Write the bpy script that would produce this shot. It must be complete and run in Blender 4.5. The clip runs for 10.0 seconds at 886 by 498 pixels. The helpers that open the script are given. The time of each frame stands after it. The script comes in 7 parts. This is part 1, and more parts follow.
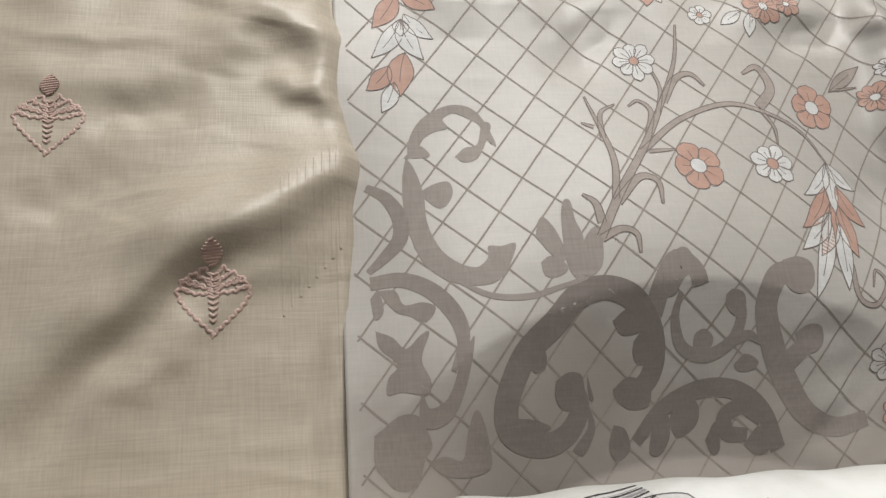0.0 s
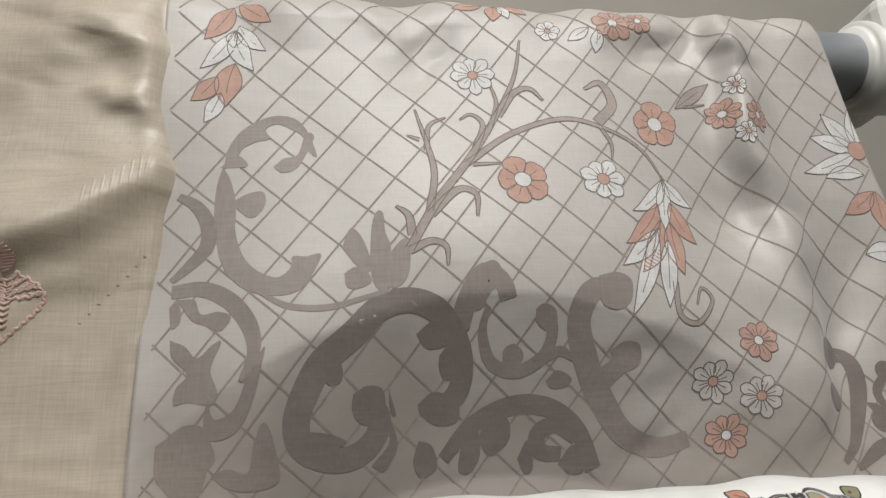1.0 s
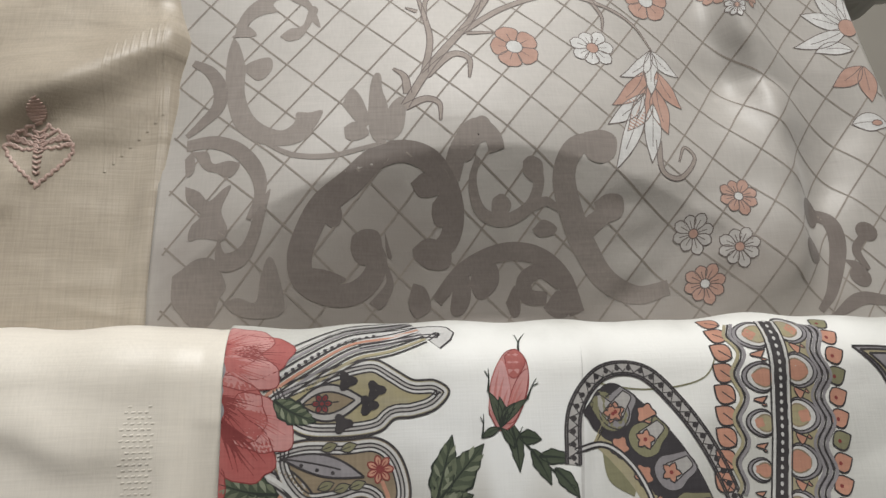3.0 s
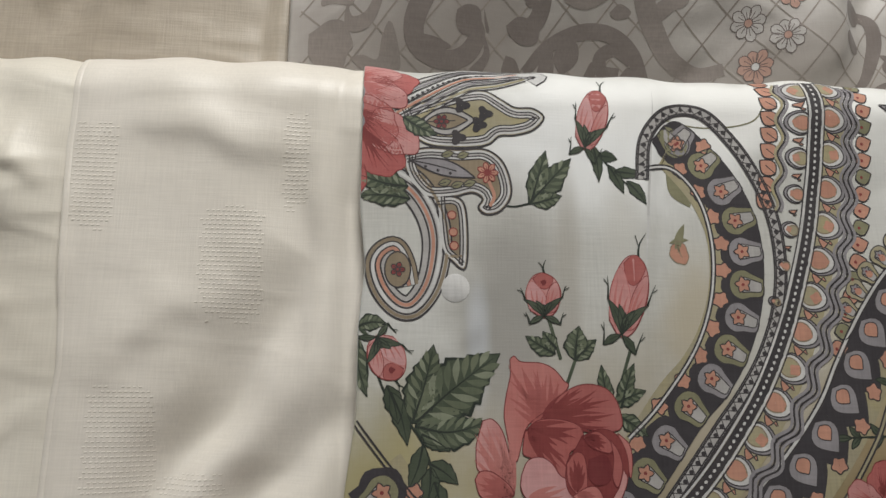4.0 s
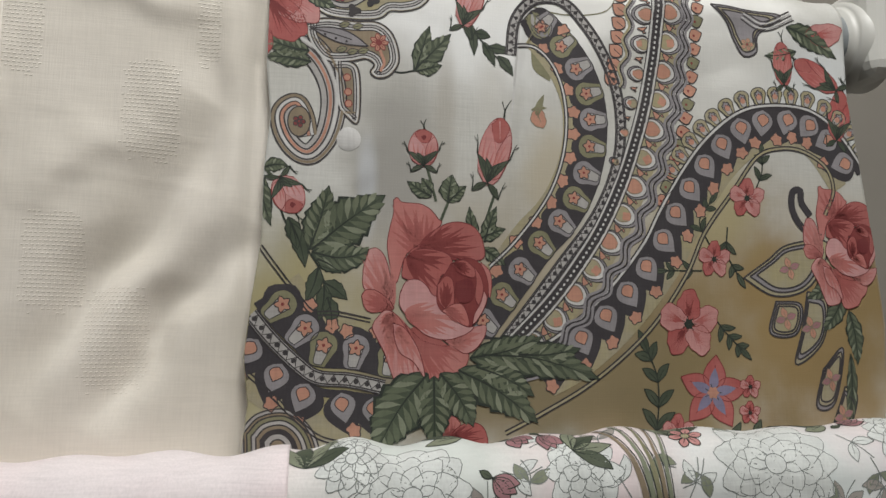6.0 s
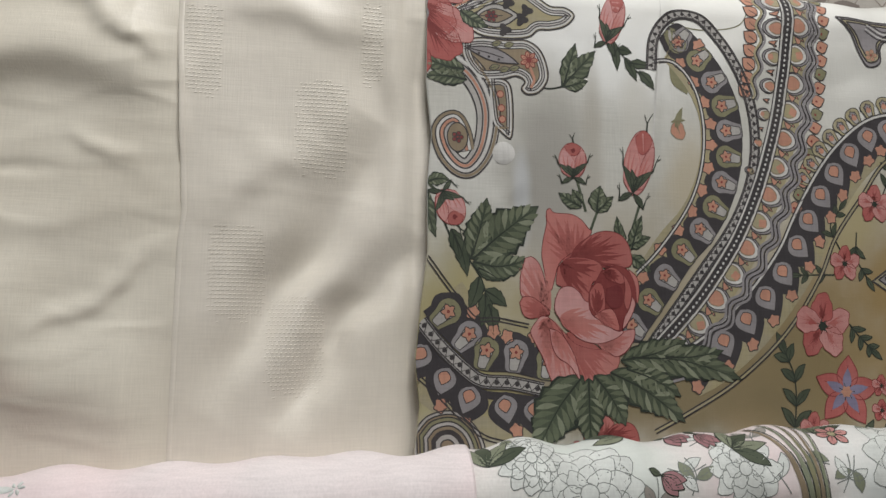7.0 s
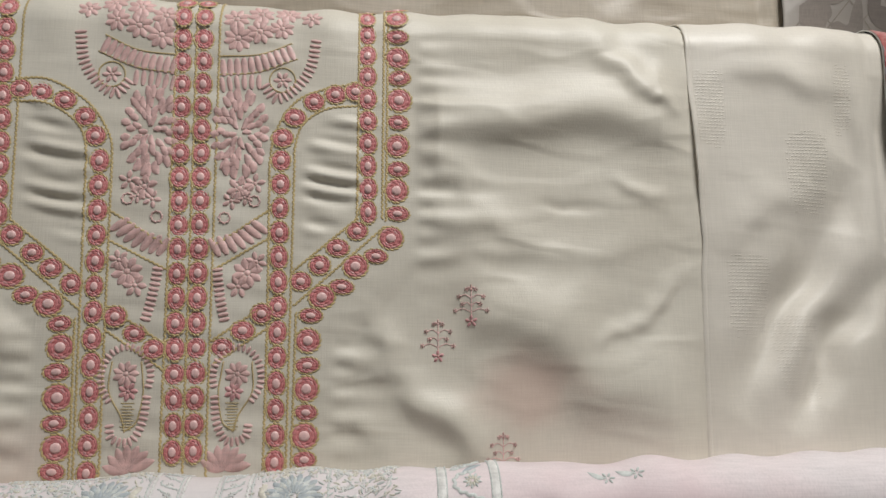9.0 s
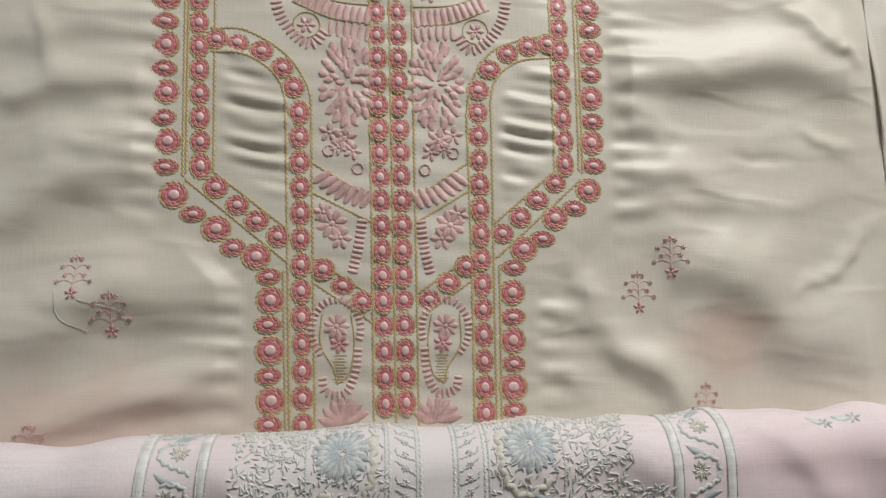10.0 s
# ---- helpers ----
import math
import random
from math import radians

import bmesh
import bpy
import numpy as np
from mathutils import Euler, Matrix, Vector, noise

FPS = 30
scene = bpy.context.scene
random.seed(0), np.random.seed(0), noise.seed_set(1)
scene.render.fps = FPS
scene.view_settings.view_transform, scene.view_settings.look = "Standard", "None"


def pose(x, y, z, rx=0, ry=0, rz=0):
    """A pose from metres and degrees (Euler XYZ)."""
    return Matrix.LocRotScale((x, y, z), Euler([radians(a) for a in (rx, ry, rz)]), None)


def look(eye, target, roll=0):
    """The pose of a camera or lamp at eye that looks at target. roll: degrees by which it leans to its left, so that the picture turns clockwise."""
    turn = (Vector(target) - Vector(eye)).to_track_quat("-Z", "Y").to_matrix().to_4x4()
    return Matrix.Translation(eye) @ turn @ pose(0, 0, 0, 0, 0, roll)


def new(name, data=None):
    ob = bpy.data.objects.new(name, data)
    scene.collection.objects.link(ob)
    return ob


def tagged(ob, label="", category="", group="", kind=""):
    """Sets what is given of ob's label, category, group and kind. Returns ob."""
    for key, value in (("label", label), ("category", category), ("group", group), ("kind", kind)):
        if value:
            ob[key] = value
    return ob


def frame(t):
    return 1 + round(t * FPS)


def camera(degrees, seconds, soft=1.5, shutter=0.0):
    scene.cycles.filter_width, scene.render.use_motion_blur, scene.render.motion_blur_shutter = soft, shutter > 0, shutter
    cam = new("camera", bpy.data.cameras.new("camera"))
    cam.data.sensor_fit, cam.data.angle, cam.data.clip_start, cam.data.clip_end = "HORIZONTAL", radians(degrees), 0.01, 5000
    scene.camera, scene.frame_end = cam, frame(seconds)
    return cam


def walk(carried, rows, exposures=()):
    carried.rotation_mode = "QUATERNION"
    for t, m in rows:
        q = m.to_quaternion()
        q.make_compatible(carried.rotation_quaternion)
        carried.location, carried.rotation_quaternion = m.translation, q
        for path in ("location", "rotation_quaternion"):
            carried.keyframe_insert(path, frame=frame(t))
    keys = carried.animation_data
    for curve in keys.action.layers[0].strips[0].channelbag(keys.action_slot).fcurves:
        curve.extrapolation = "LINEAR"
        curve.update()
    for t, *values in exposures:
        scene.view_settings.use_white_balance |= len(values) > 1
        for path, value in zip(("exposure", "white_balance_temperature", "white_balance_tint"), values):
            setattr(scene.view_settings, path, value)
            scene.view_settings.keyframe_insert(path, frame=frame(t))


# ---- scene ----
from mathutils.geometry import delaunay_2d_cdt

cam = camera(62.6, 10.0)
PATH = [
    (0, (0.562, -0.394, 1.023), (0.898, 1.496, 1.583), -4.2),
    (0.5, (0.64, -0.399, 1.014), (0.973, 1.482, 1.608), -3.7),
    (1, (0.691, -0.406, 1.008), (1.004, 1.467, 1.635), -3.2),
    (1.5, (0.716, -0.39, 0.999), (1.036, 1.478, 1.636), -3.3),
    (2, (0.719, -0.376, 0.982), (1.033, 1.502, 1.596), -3.1),
    (2.2, (0.717, -0.372, 0.98), (1.036, 1.511, 1.574), -3.1),
    (3.3, (0.712, -0.436, 0.878), (0.885, 1.482, 1.418), -1.6),
    (3.5, (0.69, -0.444, 0.849), (0.85, 1.491, 1.326), -0.9),
    (4, (0.654, -0.475, 0.772), (0.811, 1.482, 1.153), 0.3),
    (4.5, (0.663, -0.522, 0.744), (0.842, 1.451, 1.023), 0.9),
    (5, (0.708, -0.552, 0.732), (0.913, 1.426, 0.944), 1.1),
    (5.2, (0.735, -0.552, 0.722), (0.96, 1.425, 0.926), 1.2),
    (6.3, (0.64, -0.562, 0.69), (1.019, 1.389, 0.913), 0.5),
    (6.5, (0.62, -0.565, 0.694), (0.983, 1.392, 0.89), 0.5),
    (7, (0.554, -0.566, 0.702), (0.891, 1.396, 0.901), 0.2),
    (7.5, (0.492, -0.546, 0.704), (0.752, 1.429, 0.881), 0.3),
    (8, (0.447, -0.529, 0.705), (0.639, 1.448, 0.937), 0.5),
    (8.5, (0.291, -0.571, 0.702), (0.475, 1.403, 0.965), 0.3),
    (9, (0.165, -0.617, 0.685), (0.344, 1.354, 0.972), 0.2),
    (9.5, (0.099, -0.646, 0.666), (0.321, 1.326, 0.921), -0.1),
    (10, (-0.017, -0.593, 0.657), (0.21, 1.378, 0.906), -0.4),
]
walk(cam, [(t, look(eye, target, roll)) for t, eye, target, roll in PATH], [(0, -0.03), (2, -0.06), (4, -0.05), (4.8, 0.0), (6.5, 0.0), (7.2, -0.08), (8, -0.12), (8.5, -0.18), (9, -0.12), (9.5, -0.04), (10, 0.02)])

# ---- light: overhead key lamp and weak side fill, both added unseen, in a plain closed room ----
world = bpy.data.worlds.new("world")
scene.world = world
world.use_nodes = True
wn = world.node_tree
sky = wn.nodes.new("ShaderNodeTexSky")
sky.sky_type, sky.sun_disc = 'NISHITA', False
sky.sun_elevation, sky.sun_rotation = radians(45), radians(200)
wn.links.new(sky.outputs[0], wn.nodes["Background"].inputs[0])
wn.nodes["Background"].inputs[1].default_value = 0.08


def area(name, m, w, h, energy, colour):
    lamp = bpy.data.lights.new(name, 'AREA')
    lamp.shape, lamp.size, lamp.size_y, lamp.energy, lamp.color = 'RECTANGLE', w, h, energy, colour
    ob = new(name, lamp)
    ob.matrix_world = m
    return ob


area("overhead_key_lamp", look((0.85, -1.15, 2.47), (0.50, 0.0, 0.95)), 0.8, 0.40, 43.5, (1.0, 0.985, 0.955))
area("side_fill_lamp", look((-1.5, -1.0, 1.5), (0.4, 0.0, 0.9)), 0.6, 0.7, 3, (0.97, 0.98, 1.0))


# ---- materials ----
def nodes_of(name):
    mat = bpy.data.materials.new(name)
    mat.use_nodes = True
    nt = mat.node_tree
    return mat, nt, nt.nodes["Principled BSDF"]


def add(nt, kind, **values):
    node = nt.nodes.new(kind)
    for key, value in values.items():
        node.inputs[key].default_value = value
    return node


def fabric(name, col, col2=None, rough=0.6, weave=900, bump=0.25, sheen=0.25, mottle=9.0, slub=0.12, spec=0.3, crease=0.0):
    """Woven cloth: thread relief, slubs, a slow change of tone, and creases left by folding."""
    mat, nt, bsdf = nodes_of(name)
    col2 = col2 or tuple(c * 0.9 for c in col)
    tex = nt.nodes.new("ShaderNodeTexCoord")
    slow = add(nt, "ShaderNodeTexNoise", Scale=mottle, Detail=4.0)
    nt.links.new(tex.outputs["Object"], slow.inputs["Vector"])
    stretch = add(nt, "ShaderNodeMapping", Scale=(700, 700, 45))
    nt.links.new(tex.outputs["Object"], stretch.inputs["Vector"])
    across = add(nt, "ShaderNodeMapping", Scale=(45, 45, 700))
    nt.links.new(tex.outputs["Object"], across.inputs["Vector"])
    warp = add(nt, "ShaderNodeTexNoise", Scale=1.0, Detail=2.0)
    weft = add(nt, "ShaderNodeTexNoise", Scale=1.0, Detail=2.0)
    nt.links.new(stretch.outputs[0], warp.inputs["Vector"])
    nt.links.new(across.outputs[0], weft.inputs["Vector"])
    both = nt.nodes.new("ShaderNodeMath")
    both.operation = 'ADD'
    nt.links.new(warp.outputs[0], both.inputs[0])
    nt.links.new(weft.outputs[0], both.inputs[1])
    mix = nt.nodes.new("ShaderNodeMix")
    mix.data_type = 'RGBA'
    mix.inputs["A"].default_value, mix.inputs["B"].default_value = (*col, 1), (*col2, 1)
    ramp = nt.nodes.new("ShaderNodeMapRange")
    ramp.inputs["From Min"].default_value, ramp.inputs["From Max"].default_value = 0.35, 0.65
    nt.links.new(slow.outputs[0], ramp.inputs["Value"])
    nt.links.new(ramp.outputs[0], mix.inputs["Factor"])
    thread = nt.nodes.new("ShaderNodeMapRange")
    for key, value in (("From Min", 0.6), ("From Max", 1.4), ("To Min", 1.0 - slub), ("To Max", 1.0 + slub * 0.5)):
        thread.inputs[key].default_value = value
    nt.links.new(both.outputs[0], thread.inputs["Value"])
    tone = nt.nodes.new("ShaderNodeMix")
    tone.data_type, tone.blend_type = 'RGBA', 'MULTIPLY'
    tone.inputs["Factor"].default_value = 1.0
    nt.links.new(mix.outputs["Result"], tone.inputs["A"])
    nt.links.new(thread.outputs[0], tone.inputs["B"])
    nt.links.new(tone.outputs["Result"], bsdf.inputs["Base Color"])
    relief = add(nt, "ShaderNodeBump", Strength=bump, Distance=0.0004)
    nt.links.new(both.outputs[0], relief.inputs["Height"])
    soft = add(nt, "ShaderNodeTexNoise", Scale=15.0, Detail=2.5)
    nt.links.new(tex.outputs["Object"], soft.inputs["Vector"])
    crumple = add(nt, "ShaderNodeBump", Strength=0.28, Distance=0.006)
    nt.links.new(soft.outputs[0], crumple.inputs["Height"])
    nt.links.new(crumple.outputs[0], relief.inputs["Normal"])
    if crease:
        lay = add(nt, "ShaderNodeMapping", Rotation=(0, 0.35, 0), Scale=(5.0, 5.0, 15.0))
        nt.links.new(tex.outputs["Object"], lay.inputs["Vector"])
        pull = add(nt, "ShaderNodeTexNoise", Scale=1.0, Detail=2.0)
        nt.links.new(lay.outputs[0], pull.inputs["Vector"])
        level = nt.nodes.new("ShaderNodeMath")
        level.operation = 'SUBTRACT'
        level.inputs[1].default_value = 0.52
        nt.links.new(pull.outputs[0], level.inputs[0])
        away = nt.nodes.new("ShaderNodeMath")
        away.operation = 'ABSOLUTE'
        nt.links.new(level.outputs[0], away.inputs[0])
        sharp = nt.nodes.new("ShaderNodeMapRange")
        sharp.interpolation_type = 'SMOOTHSTEP'
        sharp.inputs["From Min"].default_value, sharp.inputs["From Max"].default_value = 0.0, 0.07
        nt.links.new(away.outputs[0], sharp.inputs["Value"])
        line = add(nt, "ShaderNodeBump", Strength=crease, Distance=0.0035)
        line.invert = True
        nt.links.new(sharp.outputs[0], line.inputs["Height"])
        nt.links.new(line.outputs[0], crumple.inputs["Normal"])
    nt.links.new(relief.outputs[0], bsdf.inputs["Normal"])
    bsdf.inputs["Roughness"].default_value = rough
    bsdf.inputs["Sheen Weight"].default_value = sheen
    bsdf.inputs["Sheen Roughness"].default_value = 0.4
    bsdf.inputs["Specular IOR Level"].default_value = spec
    return mat


def wash(mat, spots):
    """Soft colour over a cloth, both dye and painted-in light: spots of (x, z, radius x, radius z, colour, strength).
    """
    nt = mat.node_tree
    bsdf = nt.nodes["Principled BSDF"]
    last = bsdf.inputs["Base Color"].links[0].from_socket
    tex = nt.nodes.new("ShaderNodeTexCoord")
    wob = add(nt, "ShaderNodeTexNoise", Scale=16.0, Detail=5.0)
    nt.links.new(tex.outputs["Object"], wob.inputs["Vector"])
    for x, z, rx, rz, col, amount in spots:
        put = add(nt, "ShaderNodeMapping", Location=(-x / rx, 0, -z / rz), Scale=(1 / rx, 0, 1 / rz))
        nt.links.new(tex.outputs["Object"], put.inputs["Vector"])
        dist = nt.nodes.new("ShaderNodeVectorMath")
        dist.operation = 'LENGTH'
        nt.links.new(put.outputs[0], dist.inputs[0])
        plus = nt.nodes.new("ShaderNodeMath")
        plus.operation = 'MULTIPLY_ADD'
        plus.inputs[1].default_value, plus.inputs[2].default_value = 1.1, -0.55
        nt.links.new(wob.outputs[0], plus.inputs[0])
        total = nt.nodes.new("ShaderNodeMath")
        total.operation = 'ADD'
        nt.links.new(dist.outputs["Value"], total.inputs[0])
        nt.links.new(plus.outputs[0], total.inputs[1])
        fade = nt.nodes.new("ShaderNodeMapRange")
        fade.interpolation_type = 'SMOOTHSTEP'
        for key, value in (("From Min", 0.25), ("From Max", 1.1), ("To Min", amount), ("To Max", 0.0)):
            fade.inputs[key].default_value = value
        nt.links.new(total.outputs[0], fade.inputs["Value"])
        mix = nt.nodes.new("ShaderNodeMix")
        mix.data_type = 'RGBA'
        mix.inputs["B"].default_value = (*col, 1)
        nt.links.new(fade.outputs[0], mix.inputs["Factor"])
        nt.links.new(last, mix.inputs["A"])
        last = mix.outputs["Result"]
    nt.links.new(last, bsdf.inputs["Base Color"])


def ink(name, col, col2=None, mottle=60.0):
    return fabric(name, col, col2 or tuple(c * 0.86 for c in col), rough=0.65, bump=0.2, sheen=0.12, mottle=mottle, slub=0.14, spec=0.2)


def thread(name, col, rough=0.45):
    return fabric(name, col, tuple(c * 0.82 for c in col), rough=rough, bump=0.2, sheen=0.2, mottle=150.0, slub=0.16, spec=0.4)


def plain(name, col, rough=0.5, scale=30.0, bump=0.05, metal=0.0):
    mat, nt, bsdf = nodes_of(name)
    tex = nt.nodes.new("ShaderNodeTexCoord")
    a = add(nt, "ShaderNodeTexNoise", Scale=scale, Detail=6.0)
    nt.links.new(tex.outputs["Object"], a.inputs["Vector"])
    mix = nt.nodes.new("ShaderNodeMix")
    mix.data_type = 'RGBA'
    mix.inputs["A"].default_value, mix.inputs["B"].default_value = (*col, 1), (*[c * 0.82 for c in col], 1)
    nt.links.new(a.outputs[0], mix.inputs["Factor"])
    nt.links.new(mix.outputs["Result"], bsdf.inputs["Base Color"])
    b = add(nt, "ShaderNodeBump", Strength=bump, Distance=0.002)
    fine = add(nt, "ShaderNodeTexNoise", Scale=scale * 12, Detail=3.0)
    nt.links.new(tex.outputs["Object"], fine.inputs["Vector"])
    nt.links.new(fine.outputs[0], b.inputs["Height"])
    nt.links.new(b.outputs[0], bsdf.inputs["Normal"])
    bsdf.inputs["Roughness"].default_value, bsdf.inputs["Metallic"].default_value = rough, metal
    return mat


M_WALL = plain("painted_plaster", (0.30, 0.28, 0.245), 0.8, 6, 0.15)
M_FLOOR = plain("floor_tile", (0.26, 0.245, 0.225), 0.35, 5)
M_RAIL = plain("grey_tube", (0.33, 0.36, 0.38), 0.35, 20)
M_BRACKET = plain("white_plastic", (0.66, 0.66, 0.62), 0.45, 14)
M_BEIGE = fabric("beige_silk", (0.44, 0.385, 0.31), (0.395, 0.34, 0.27), rough=0.47, sheen=0.3, spec=0.5, slub=0.14, bump=0.3, crease=0.2)
M_LATTICE = fabric("grey_satin", (0.445, 0.42, 0.39), (0.40, 0.378, 0.35), rough=0.50, sheen=0.2, spec=0.45, slub=0.07, bump=0.14, crease=0.05)
M_CREAM = fabric("cream_silk", (0.735, 0.695, 0.605), (0.675, 0.63, 0.54), rough=0.47, sheen=0.35, spec=0.45, slub=0.06, bump=0.24, crease=0.17)
M_JAC = fabric("cream_cotton", (0.77, 0.725, 0.65), (0.715, 0.67, 0.59), rough=0.44, sheen=0.3, spec=0.45, slub=0.06, bump=0.18, crease=0.06)
M_CHIFFON = fabric("printed_chiffon", (0.56, 0.56, 0.53), (0.50, 0.495, 0.455), rough=0.55, sheen=0.2, slub=0.10)
M_PINK = fabric("pale_pink_lawn", (0.84, 0.72, 0.735), (0.82, 0.755, 0.765), rough=0.6, sheen=0.25)
M_MINT = fabric("pale_printed_voile", (0.75, 0.76, 0.73), (0.76, 0.67, 0.67), rough=0.6, sheen=0.2)
TAUPE = ink("taupe_ink", (0.205, 0.178, 0.162), (0.178, 0.153, 0.138), 25)
TAUPE_WASH = ink("taupe_wash", (0.36, 0.335, 0.305), (0.325, 0.30, 0.275), 20)
TAUPE_LINE = ink("taupe_line", (0.285, 0.25, 0.22))
TAUPE_MID = ink("mid_taupe_ink", (0.262, 0.230, 0.208), (0.225, 0.197, 0.178), 20)
TAUPE_SOFT = ink("soft_taupe_ink", (0.295, 0.262, 0.238), (0.262, 0.232, 0.21), 20)
STEM = ink("stem_ink", (0.34, 0.295, 0.265))
SKETCH = ink("sketch_line", (0.17, 0.14, 0.13))
PEACH = ink("peach_ink", (0.45, 0.295, 0.24), (0.40, 0.25, 0.20))
PETAL_PALE = ink("pale_petal_ink", (0.47, 0.45, 0.425))
WHITE_INK = ink("white_ink", (0.60, 0.595, 0.58))
BLACK = ink("charcoal_ink", (0.048, 0.044, 0.047), (0.062, 0.056, 0.058))
DARK = ink("slate_ink", (0.058, 0.053, 0.058))
PALE = ink("pale_grey_ink", (0.43, 0.415, 0.40))
LILAC = ink("lilac_ink", (0.285, 0.270, 0.282))
SALMON = ink("salmon_ink", (0.512, 0.268, 0.192))
YELLOW = ink("ochre_ink", (0.360, 0.319, 0.188), (0.338, 0.307, 0.217))
OLIVE = ink("olive_ink", (0.240, 0.232, 0.143))
GREEN = ink("leaf_green_ink", (0.060, 0.076, 0.052), (0.085, 0.102, 0.07), 60)
GREEN_M = ink("mid_green_ink", (0.150, 0.168, 0.112), (0.115, 0.135, 0.09), 60)
GREEN_D = ink("deep_green_ink", (0.038, 0.046, 0.038))
GREEN_L = ink("pale_green_ink", (0.240, 0.264, 0.188))
ROSE = ink("rose_ink", (0.375, 0.095, 0.088), (0.42, 0.145, 0.135), 35)
ROSE_D = ink("deep_rose_ink", (0.200, 0.044, 0.044), (0.256, 0.064, 0.060), 35)
ROSE_L = ink("blush_ink", (0.54, 0.285, 0.27), (0.46, 0.20, 0.19), 40)
ROSE_M = ink("coral_ink", (0.45, 0.155, 0.14), (0.48, 0.20, 0.18), 35)
ROSE_C = ink("brick_rose_ink", (0.36, 0.105, 0.095), (0.39, 0.135, 0.125), 35)
ROSE_P = ink("pale_blush_ink", (0.55, 0.325, 0.32), (0.52, 0.27, 0.265), 40)
ROSE_K = ink("dark_rose_ink", (0.16, 0.032, 0.035), (0.20, 0.05, 0.05), 35)
VIOLET = ink("violet_ink", (0.232, 0.216, 0.320))
BROWN = ink("brown_ink", (0.270, 0.217, 0.150))
MAUVE = ink("mauve_ink", (0.36, 0.19, 0.205))
T_PINK = thread("pink_thread", (0.72, 0.27, 0.275))
T_ROSE = thread("rose_thread", (0.78, 0.42, 0.42), 0.35)
T_PALE = thread("pale_pink_thread", (0.84, 0.56, 0.53))
T_GOLD = thread("gold_thread", (0.64, 0.50, 0.25), 0.35)
T_BROWN = thread("dusty_pink_thread", (0.52, 0.37, 0.32))
T_WHITE = thread("white_thread", (0.86, 0.855, 0.83))
T_CREAM = thread("cream_thread", (0.78, 0.745, 0.65))
T_GREY = thread("grey_green_thread", (0.72, 0.75, 0.73))
T_BLUE = thread("grey_blue_thread", (0.52, 0.57, 0.60))
T_ROSEBUD = thread("pale_rosebud_thread", (0.88, 0.60, 0.57))


# ---- building helpers ----
def mesh_ob(name, verts, faces, mats, parent=None, label="", smooth=True, index=None):
    me = bpy.data.meshes.new(name)
    me.from_pydata([tuple(v) for v in verts], [], faces)
    for m in (mats if isinstance(mats, (list, tuple)) else [mats]):
        me.materials.append(m)
    if index is not None:
        me.polygons.foreach_set("material_index", np.asarray(index, dtype=np.int32))
    if smooth:
        me.polygons.foreach_set("use_smooth", np.ones(len(me.polygons), dtype=bool))
    me.update()
    ob = new(name, me)
    if parent is not None:
        ob.parent = parent
    if label:
        tagged(ob, label)
    return ob


def part(name, bm, material, parent=None, label="", smooth=False):
    me = bpy.data.meshes.new(name)
    bm.to_mesh(me)
    bm.free()
    me.materials.append(material)
    if smooth:
        me.polygons.foreach_set("use_smooth", np.ones(len(me.polygons), dtype=bool))
    ob = new(name, me)
    ob.parent = parent
    if label:
        tagged(ob, label)
    return ob


def box(x0, x1, y0, y1, z0, z1, bevel=0.0):
    bm = bmesh.new()
    bmesh.ops.create_cube(bm, size=1.0, matrix=Matrix.LocRotScale(((x0 + x1) / 2, (y0 + y1) / 2, (z0 + z1) / 2), None, (x1 - x0, y1 - y0, z1 - z0)))
    if bevel:
        bmesh.ops.bevel(bm, geom=bm.edges[:], offset=bevel, segments=3, affect='EDGES', profile=0.5)
    return bm


def tube(x0, x1, y, z, r, n=32):
    bm = bmesh.new()
    turn = Matrix.Translation(((x0 + x1) / 2, y, z)) @ Matrix.Rotation(radians(90), 4, 'Y')
    bmesh.ops.create_cone(bm, cap_ends=True, segments=n, radius1=r, radius2=r, depth=x1 - x0, matrix=turn)
    return bm


def spline(pts, step=0.002):
    """A smooth curve through the points, at even steps."""
    p = np.array(pts, dtype=float)
    if len(p) == 2:
        n = max(2, int(np.linalg.norm(p[1] - p[0]) / step) + 1)
        return p[0] + (p[1] - p[0]) * np.linspace(0, 1, n)[:, None]
    q = np.vstack([2 * p[0] - p[1], p, 2 * p[-1] - p[-2]])
    out = []
    for i in range(len(p) - 1):
        a, b, c, d = q[i:i + 4]
        t = np.linspace(0, 1, 24, endpoint=False)[:, None]
        out.append(0.5 * (2 * b + (c - a) * t + (2 * a - 5 * b + 4 * c - d) * t ** 2 + (3 * b - a - 3 * c + d) * t ** 3))
    out.append(p[-1:])
    f = np.vstack(out)
    s = np.r_[0, np.cumsum(np.linalg.norm(np.diff(f, axis=0), axis=1))]
    n = max(3, int(s[-1] / step) + 1)
    k = np.linspace(0, s[-1], n)
    return np.c_[np.interp(k, s, f[:, 0]), np.interp(k, s, f[:, 1])]


def normals2(p):
    d = np.gradient(p, axis=0)
    d /= np.linalg.norm(d, axis=1)[:, None] + 1e-12
    return np.c_[-d[:, 1], d[:, 0]]


def shifted(p, d):
    return p + normals2(p) * d


